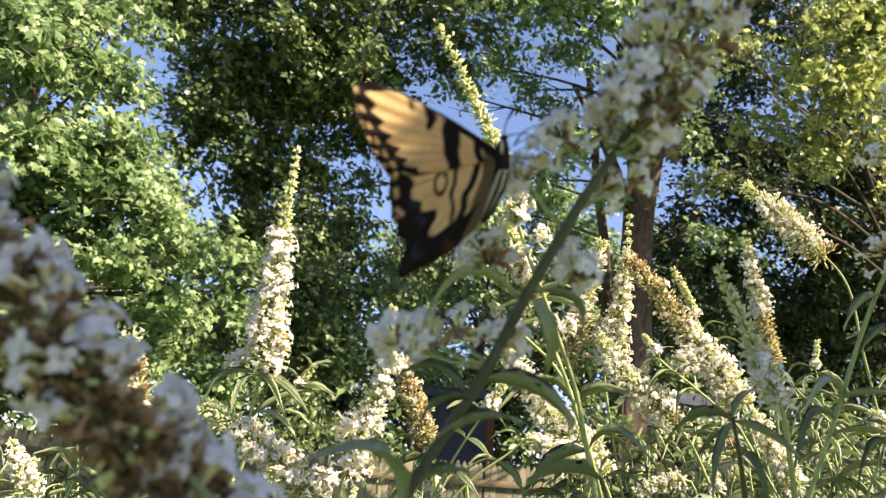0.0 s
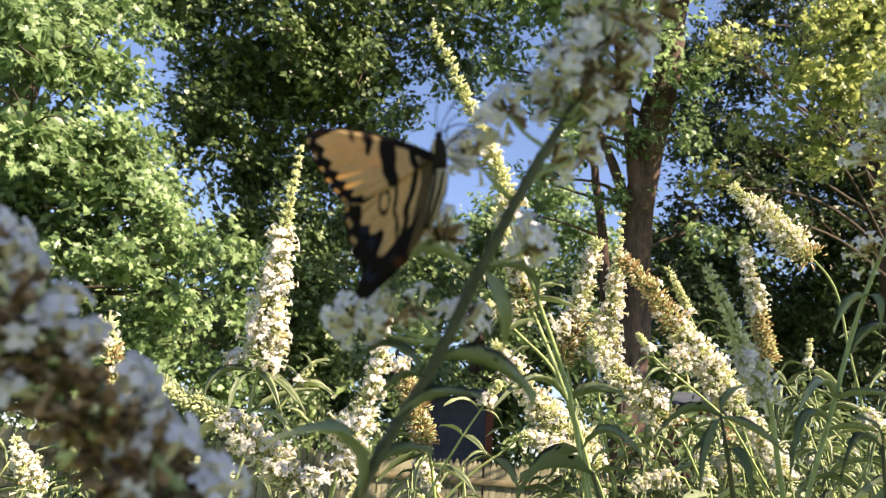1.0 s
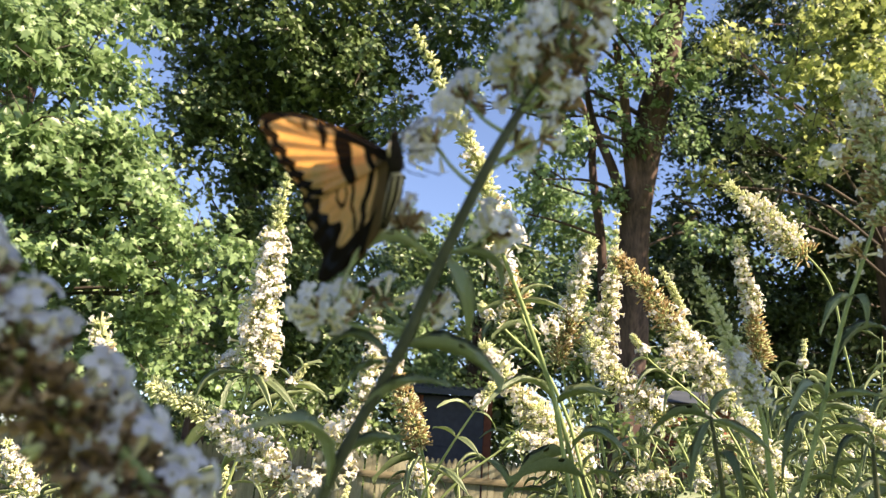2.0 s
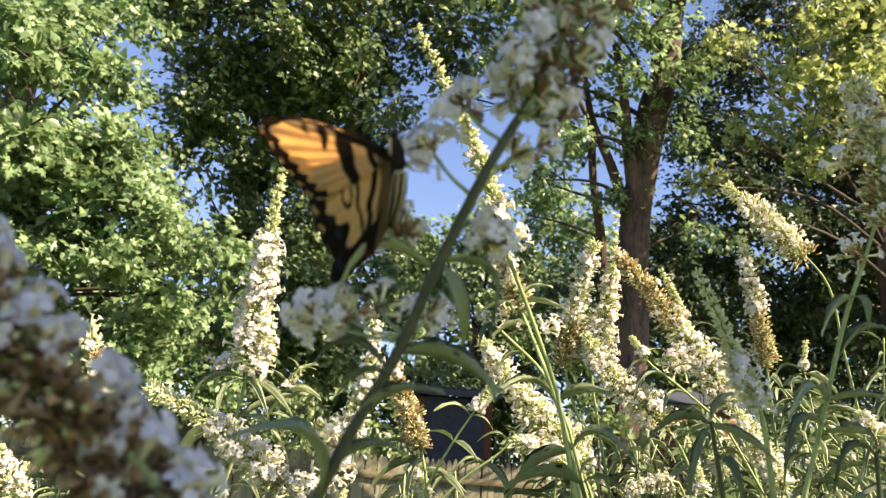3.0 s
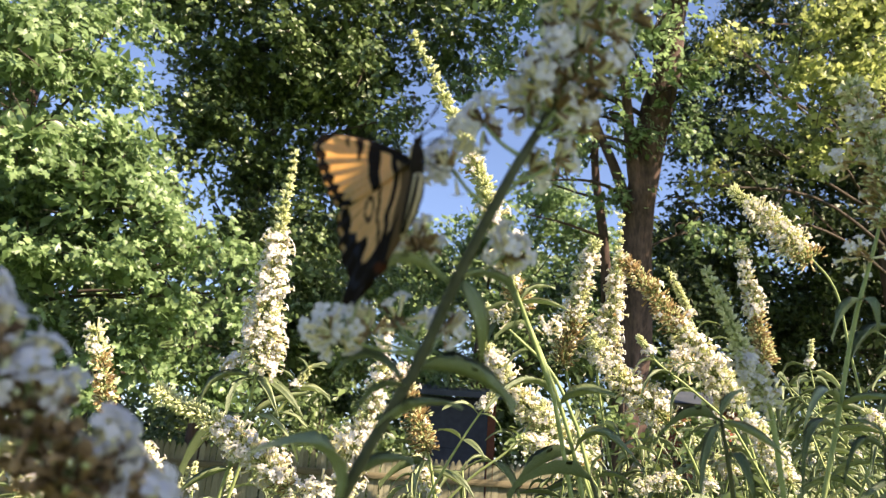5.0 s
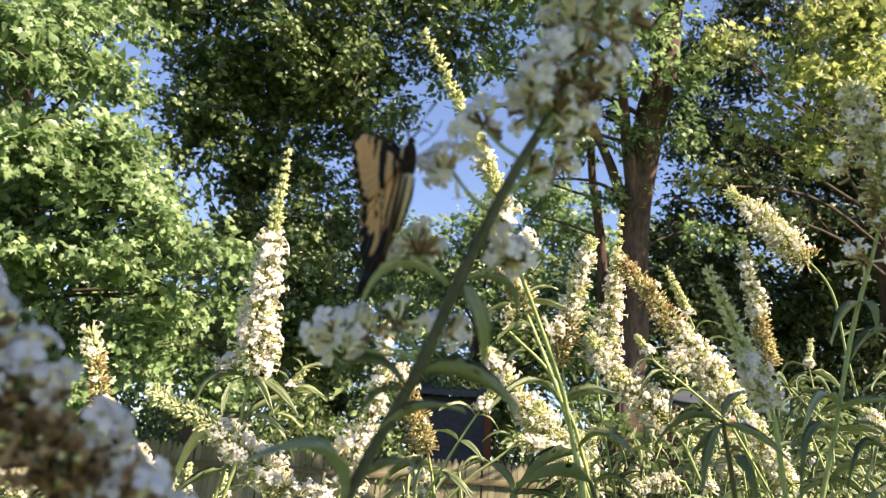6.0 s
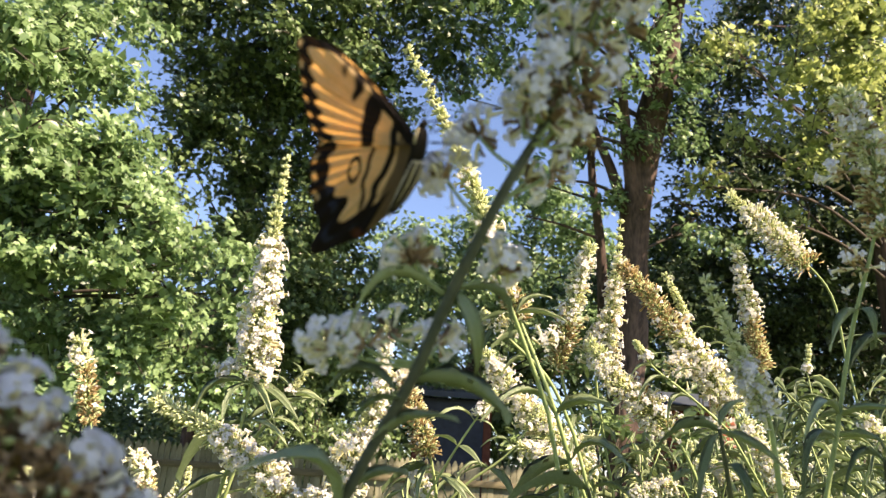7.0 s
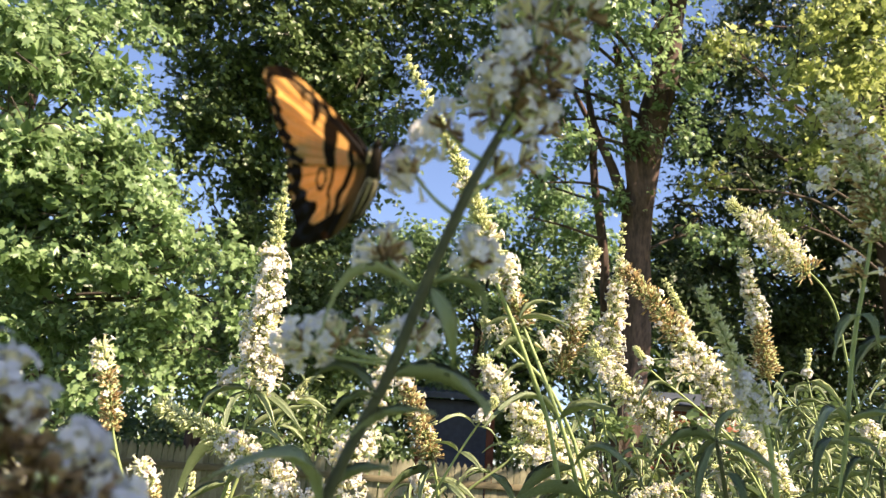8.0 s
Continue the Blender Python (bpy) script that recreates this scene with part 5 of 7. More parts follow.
    # low flowers at the foot of the bush
    for key, a, b, c, r, label, white, dry in (
            ("low_a", (0.2658, 0.8328, 1.4258), (0.2417, 0.8348, 1.4195), (0.2178, 0.8380, 1.4098), 0.013, "low cream butterfly bush panicle among leaves", (0.0, 0.9), 0.35),
            ("low_b", (0.3643, 0.7800, 1.4264), (0.3389, 0.7699, 1.4576), (0.3145, 0.7588, 1.4916), 0.019, "low grey-white butterfly bush panicle among leaves", (0.0, 0.9), 0.2),
            ("low_c", (0.5083, 0.8180, 1.4712), (0.4887, 0.8128, 1.4874), (0.4658, 0.8066, 1.5063), 0.017, "low white butterfly bush panicle among leaves", (0.0, 0.9), 0.2),
            ("low_d", (-0.3814, 0.7486, 1.3613), (-0.3948, 0.7414, 1.3834), (-0.4053, 0.7333, 1.4083), 0.017, "low cream butterfly bush panicle beside the fence", (0.0, 0.9), 0.25),
            ("low_e", (0.3752, 0.9374, 1.4275), (0.3602, 0.9324, 1.4430), (0.3469, 0.9284, 1.4552), 0.015, "low white butterfly bush panicle among leaves", (0.0, 0.9), 0.3),
            ("low_f", (0.0041, 0.8441, 1.3909), (-0.0094, 0.8387, 1.4075), (-0.0183, 0.8323, 1.4274), 0.013, "low pale butterfly bush panicle among leaves", (0.0, 0.9), 0.3)):
        foot = np.array(a) + (0.02, 0.05, -0.1)
        spike_stem("", a, [a, b, c], [b, a, foot, (foot[0], foot[1] + 0.08, 0.7), (foot[0], foot[1] + 0.1, -0.2)], r, 0.0088, label, top=0.15, white=white, dry=dry, dense=0.85, taper=0.5, thick=0.0015)
    # budding spike high behind the butterfly
    spike_stem("sh", (0.0398, 0.5195, 1.5810), [(0.0411, 0.5162, 1.5912), (0.0289, 0.5054, 1.6245), (0.0141, 0.4959, 1.6537), (-0.0052, 0.4852, 1.6866), (-0.0282, 0.4733, 1.7232)], [(0.0289, 0.5054, 1.6245), (0.0440, 0.5194, 1.5813), (0.0676, 0.5443, 1.5370), (0.0977, 0.5750, 1.4748), (0.10, 0.66, 0.8), (0.10, 0.72, -0.2)],
               0.0125, 0.0085, "slender butterfly bush spike of yellow-green buds", top=1.0, dense=0.9, taper=0.72, thick=0.0018,
               clusters=(((0.0233, 0.5029, 1.6322), (-0.5, -0.5, 0.4), 0.011, 16), ((0.0535, 0.5205, 1.5779), (0.5, -0.5, 0.4), 0.012, 22), ((0.0383, 0.5130, 1.6010), (0.3, -0.5, 0.5), 0.010, 16)),
               leaves=(((0.0518, 0.5286, 1.5693), (0.0740, 0.5214, 1.5753), 0.0072), ((0.0518, 0.5286, 1.5693), (0.0667, 0.5267, 1.5587), 0.0072)))


def shoots():
    """Leafy shoots that fill the foot of the bush."""
    kinds = []
    for k in range(4):
        thing = anchor("leafy_shoot", (0, 0, 0), "leafy butterfly bush shoot with narrow arching leaves", "shrub shoot", "leafy shoots of the bush")
        tip = np.array((rng.normal(0, 0.03), rng.normal(0, 0.03), 0.0))
        line = curve([tip, (tip[0] * 0.5, 0.0, -0.12), (0, 0.02, -0.30), (0.0, 0.05, -1.55)], 30)
        s = Shape()
        tube(s, line, [0.0010, 0.0014, 0.0022, 0.0035], 6)
        part("stem", s, STEM, thing)
        auto_leaves(thing, line[0:15], 0.056, 0.0064, 0.03, 0.97, 0.017, 0.35)
        if k == 0:
            b = Bloom()
            b.spike([tip, tip + (0.004, 0, 0.03)], 0.0045, 0.006, top=1.0, taper=0.6)
            b.finish(thing, (0, 0, 0), "bud_tip")
        kinds.append(thing)
    spots = []
    for x0, x1, z0, z1, y0, y1, n in ((0.14, 0.62, 1.38, 1.51, 0.78, 1.15, 50), (-0.12, 0.16, 1.34, 1.43, 0.78, 1.0, 9), (0.35, 0.95, 1.38, 1.55, 1.15, 1.6, 30),
                                      (-0.66, -0.16, 1.33, 1.43, 0.78, 1.1, 16), (-0.30, 0.02, 1.29, 1.36, 0.60, 0.78, 12), (0.10, 0.40, 1.36, 1.46, 0.55, 0.7, 6), (0.24, 0.30, 1.38, 1.44, 0.42, 0.5, 3)):
        for _ in range(n):
            spots.append((rng.uniform(x0, x1), rng.uniform(y0, y1), rng.uniform(z0, z1)))
    spots += [(0.4472, 0.8888, 1.5770), (0.5865, 0.9761, 1.6318), (0.4890, 0.8900, 1.5732), (0.4440, 0.9433, 1.5711), (0.5445, 0.8910, 1.5703)]
    for i, (x, y, z) in enumerate(spots):
        m = pose(x, y, z, rng.normal(0, 10), rng.normal(0, 10), rng.uniform(0, 360))
        if i < 4:
            kinds[i].matrix_basis = m
        else:
            copy_thing(kinds[i % 4], m)


def near_shoots():
    """Broad dark leaves on short stems close to the lens, low in the bush."""
    for base, line, leaves in (
            ((0.1641, 0.4317, 1.4305), [(0.1603, 0.4263, 1.4472), (0.1662, 0.4336, 1.4245), (0.1776, 0.4550, 1.3910), (0.17, 0.5, 0.8), (0.17, 0.55, -0.2)],
             (((0.1604, 0.4268, 1.4456), (0.1434, 0.4195, 1.4034), 0.0067), ((0.1604, 0.4268, 1.4456), (0.1159, 0.4092, 1.4352), 0.0047), ((0.1604, 0.4268, 1.4456), (0.1918, 0.4118, 1.4271), 0.0059),
              ((0.1659, 0.4327, 1.4276), (0.1724, 0.4097, 1.4012), 0.0067), ((0.1603, 0.4264, 1.4469), (0.1754, 0.4306, 1.4663), 0.0040))),
            ((0.0986, 0.4727, 1.4013), [(0.0945, 0.4696, 1.4109), (0.1008, 0.4748, 1.3948), (0.10, 0.5, 0.8), (0.10, 0.55, -0.2)],
             (((0.0953, 0.4701, 1.4093), (0.0475, 0.4497, 1.4075), 0.0041), ((0.0953, 0.4701, 1.4093), (0.1238, 0.4511, 1.4032), 0.0041), ((0.0945, 0.4696, 1.4109), (0.1105, 0.4639, 1.4284), 0.0030))),
            ((0.2586, 0.4356, 1.4184), [(0.2556, 0.4297, 1.4366), (0.2611, 0.4396, 1.4063), (0.30, 0.5, 0.8), (0.30, 0.55, -0.2)],
             (((0.2561, 0.4302, 1.4351), (0.2187, 0.4155, 1.4157), 0.0044), ((0.2561, 0.4302, 1.4351), (0.2398, 0.4241, 1.4540), 0.0035), ((0.2561, 0.4302, 1.4351), (0.2648, 0.4154, 1.4158), 0.0044)))):
        b = np.array(base)
        thing = bush_stem(b, line, 0.0018, "low leafy butterfly bush stem with broad dark leaves", mat=SHADED_STEM)
        for foot, tip, w in leaves:
            leaf(thing, np.asarray(foot) - b, np.asarray(tip) - b, w)


for seed, build in ((31, main_branch), (32, near_shoots), (33, left_branch), (34, front_right_branch), (35, middle_stems), (36, shoots)):
    rng = np.random.default_rng(seed)
    build()


# ---- the butterfly: x to its head, y to its left, z over its back ----
FORE = [(48, 0.4), (52, 2.6), (56, 4.7), (60, 5.72), (63, 5.75), (68, 5.35), (76, 4.85), (86, 4.35), (95, 4.0), (101, 3.6), (105, 2.2), (108, 0.5)]
HIND = [(72, 0.8), (84, 2.6), (97, 3.7), (110, 4.2), (118, 4.28), (122, 4.5), (126, 4.42), (130, 4.68), (134, 4.55), (138, 4.85), (141, 5.55), (144, 5.65), (147, 4.9), (151, 4.35), (155, 3.9), (161, 3.0), (167, 2.0), (172, 0.7)]


def stroke(x, lo, hi, soft=0.05):
    """1 between lo and hi, with soft edges."""
    return np.clip((x - lo) / soft + 0.5, 0, 1) * np.clip((hi - x) / soft + 0.5, 0, 1)


def wing(name, outline, fore, parent, side):
    ang, rad = np.array([a for a, _ in outline], float), np.array([r for _, r in outline], float)
    na, nr = 110, 80
    a = np.linspace(ang[0], ang[-1], na)
    edge = np.interp(a, ang, rad)
    if fore:
        edge = np.convolve(np.pad(edge, 3, mode="edge"), np.ones(7) / 7, "valid")
    k = np.linspace(0.02, 1, nr)
    A, K = np.meshgrid(np.radians(a), k, indexing="ij")
    R = edge[:, None] * K
    x, z = R * np.cos(A), R * np.sin(A)
    lift = 0.10 * np.sin(K * math.pi) * (1 if fore else 0.7) + 0.05 * np.sin(np.degrees(A) * 0.9) * K ** 2
    y = (lift + (0.06 if fore else 0.0)) * side
    # pattern, in centimetres
    deg = np.degrees(A)
    lead = (deg - ang[0]) * R / 57.3
    trail = (ang[-1] - deg) * R / 57.3
    rim = edge[:, None] - R
    black = np.zeros_like(x)
    tri = lambda v: np.abs((v % 1.0) - 0.5) * 2
    wavy = 0.05 * np.sin(x * 3.1) + 0.03 * np.sin(x * 7.3 + 1)
    if fore:
        black = np.maximum(black, stroke(rim, -1, 0.62 - 0.14 * np.cos(deg * 1.0)) * stroke(deg, 40, 102.5, 2))
        black = np.maximum(black, stroke(lead, -1, 0.32 + 0.05 * np.sin(R * 4)))
        # stripes from the leading edge: place, width there, reach; each narrows to its end
        for at_z, wide, reach in ((1.70, 0.70, 2.7), (2.46, 0.52, 1.05), (3.04, 0.42, 0.80), (3.85, 0.34, 0.48)):
            narrow = wide * 0.5 * np.clip(1.05 - 0.72 * lead / reach, 0.12, 1)
            black = np.maximum(black, stroke(z - wavy - 0.10 * lead, at_z - narrow, at_z + narrow) * stroke(lead, -1, reach, 0.15))
        black = np.maximum(black, stroke(z - wavy, 0.70, 0.98))
        black = np.maximum(black, stroke(z - 0.20 * lead, -1, 0.34))
        for vein in range(1, 9):
            at_a = ang[0] + 3 + vein * 6.1
            black = np.maximum(black, 0.22 * stroke(deg, at_a - 0.20, at_a + 0.20, 0.3) * stroke(K, 0.52, 1, 0.25))
        spots = stroke(rim, 0.05, 0.19, 0.07) * stroke(tri((deg - ang[0]) / 6.1), 0.0, 0.42, 0.2) * stroke(deg, 59, 104, 1)
        black = black * (1 - 0.9 * spots)
    else:
        black = np.maximum(black, stroke(rim, -1, 0.80 + 0.95 * np.clip((deg - 122) / 22, 0, 1) + 0.08 * np.sin(deg * 0.57)) * stroke(deg, 92, 158, 3))
        black = np.maximum(black, stroke(z - wavy + 0.06 * (x + 1.5), 1.62, 1.76))
        black = np.maximum(black, stroke(z - wavy - 0.33 * np.clip(-x - 0.8, 0, 4), 0.82, 1.06))
        black = np.maximum(black, stroke(trail, -1, 0.20))
        ring = np.abs(np.hypot((x + 1.25) / 0.42, (z - 2.15 + 0.1 * (x + 1.2)) / 0.20) - 1)
        black = np.maximum(black, stroke(ring, -1, 0.22, 0.10))
        for vein in (97, 106, 115, 124, 133, 142, 150):
            black = np.maximum(black, 0.5 * stroke(deg, vein - 0.32, vein + 0.32, 0.4) * stroke(K, 0.42, 1, 0.2))
        spots = stroke(rim, 0.10, 0.28, 0.08) * stroke(tri((deg - 84) / 9.0), 0.0, 0.50, 0.2) * stroke(deg, 88, 130, 1)
        black = black * (1 - 0.8 * spots)
    # darker over the fold by the body
    black = np.maximum(black, 0.80 * stroke(z - 0.33 * np.clip(-x - 0.8, 0, 4), -9, 0.68))
    # worn scales: a broad mottling of the ground colour
    worn = np.array([[noise.noise(Vector((p * 1.3, q * 1.3, 4.0 if fore else 9.0))) for p, q in zip(row_x, row_z)] for row_x, row_z in zip(x, z)])
    yellow, dark = np.array((0.92, 0.64, 0.31)), np.array((0.016, 0.012, 0.010))
    ground_tone = yellow * (1 + 0.14 * worn[..., None]) * (1 - 0.06 * np.clip(R / 6, 0, 1)[..., None])
    colour = np.clip(ground_tone, 0, 0.95) * (1 - black[..., None]) + dark * black[..., None]
    if not fore:
        blue = (stroke(rim, 0.62, 0.95, 0.1) * stroke(deg, 118, 150, 2) * stroke(tri((deg - 84) / 9.0), 0, 0.6, 0.2))[..., None] * 0.14
        colour = colour * (1 - blue) + np.array((0.10, 0.17, 0.36)) * blue
        eye_spot = stroke(np.hypot(x + 3.45, z - 1.75), -1, 0.20, 0.1)[..., None] * 0.10
        colour = colour * (1 - eye_spot) + np.array((0.75, 0.22, 0.05)) * eye_spot
    v = np.stack([x, y, z], -1).reshape(-1, 3) / 100
    faces = [(i * nr + j, (i + 1) * nr + j, (i + 1) * nr + j + 1, i * nr + j + 1) for i in range(na - 1) for j in range(nr - 1)]
    s = Shape()
    s.add(v, faces)
    me = s.mesh(name, WING)
    layer = me.color_attributes.new("pattern", "FLOAT_COLOR", "POINT")
    rgba = np.concatenate([colour.reshape(-1, 3), np.ones((len(v), 1))], 1)
    layer.data.foreach_set("color", rgba.astype(np.float32).ravel())
    return part(name, me, None, parent, "yellow wing with black tiger stripes")


def ball_run(shape, stations, sides=12):
    """A body of round sections: (x, z, half width, half height)."""
    v, a = [], np.linspace(0, 2 * math.pi, sides, endpoint=False)
    for x, z, w, h in stations:
        v += [(x, w * math.cos(q), z + h * math.sin(q)) for q in a]
    n = len(stations)
    f = [(i * sides + k, i * sides + (k + 1) % sides, (i + 1) * sides + (k + 1) % sides, (i + 1) * sides + k) for i in range(n - 1) for k in range(sides)]
    f += [tuple(range(sides))[::-1], tuple(range((n - 1) * sides, n * sides))]
    shape.add(np.array(v) / 100, f)


def butterfly():
    thing = anchor("butterfly", (-0.0166, 0.2290, 1.5041), "yellow tiger swallowtail butterfly with black stripes, feeding on the panicle", "butterfly")
    s = Shape()
    ball_run(s, [(0.60, -0.06, 0.05, 0.05), (0.52, -0.05, 0.18, 0.18), (0.28, -0.03, 0.25, 0.27), (-0.05, -0.03, 0.28, 0.30), (-0.45, -0.06, 0.24, 0.25), (-0.60, -0.08, 0.12, 0.12)])
    part("thorax", s, CHITIN, thing, "black furry thorax")
    s = Shape()
    ball_run(s, [(-0.50, -0.08, 0.14, 0.15), (-0.75, -0.05, 0.22, 0.24), (-1.3, 0.12, 0.24, 0.26), (-1.9, 0.36, 0.19, 0.21), (-2.4, 0.60, 0.12, 0.13), (-2.65, 0.72, 0.03, 0.03)])
    abdomen = part("abdomen", s, BODY_YELLOW, thing, "yellow abdomen with black stripes")
    for w, z in ((0.0, 0.25), (0.23, 0.02), (-0.23, 0.02), (0.16, -0.2), (-0.16, -0.2)):
        s = Shape()
        tube(s, np.array([(-0.65, w * 0.85, -0.07 + z * 0.85), (-1.3, w * 1.0, 0.12 + z * 1.0), (-1.9, w * 0.80, 0.36 + z * 0.8), (-2.5, w * 0.4, 0.65 + z * 0.4)]) / 100, [0.0006, 0.0008, 0.0005], 5)
        part("stripe", s, CHITIN, abdomen, "black stripe")
    for side in (1, -1):
        s = Shape()
        tube(s, np.array([(0.0, side * 0.26, 0.02), (0.3, side * 0.24, 0.02), (0.52, side * 0.16, 0.0)]) / 100, [0.0005, 0.0007, 0.0004], 5)
        part("shoulder_stripe", s, BODY_YELLOW, thing, "yellow shoulder stripe")
    s = Shape()
    ball_run(s, [(0.54, -0.08, 0.07, 0.07), (0.62, -0.08, 0.14, 0.14), (0.74, -0.09, 0.13, 0.13), (0.82, -0.11, 0.04, 0.04)], 10)
    head = part("head", s, CHITIN, thing)
    for side in (1, -1):
        s = Shape()
        tube(s, curve(np.array([(0.78, side * 0.06, -0.05), (1.4, side * 0.3, -0.2), (2.1, side * 0.6, -0.55)]) / 100, 10), [0.00022, 0.00018, 0.0002, 0.0005], 5)
        part("antenna", s, CHITIN, head)
        for x, dx in ((0.45, 0.7), (0.1, 0.1), (-0.2, -0.5)):
            s = Shape()
            tube(s, curve(np.array([(x, side * 0.15, -0.45), (x + dx * 0.5, side * 0.5, -0.75), (x + dx, side * 0.45, -1.5)]) / 100, 8), [0.0003, 0.00018], 5)
            part("leg", s, CHITIN, thing)
    s = Shape()
    tube(s, curve(np.array([(0.78, 0, -0.2), (0.9, 0, -0.8), (0.5, 0, -1.7)]) / 100, 9), [0.0003, 0.0002], 5)
    part("proboscis", s, CHITIN, head)
    MOVING["butterfly"] = thing
    for side, word in ((-1, "right"), (1, "left")):
        MOVING["fore_" + word] = wing("forewing", FORE, True, thing, -side * -1)
        MOVING["hind_" + word] = wing("hindwing", HIND, False, thing, -side * -1)


butterfly()

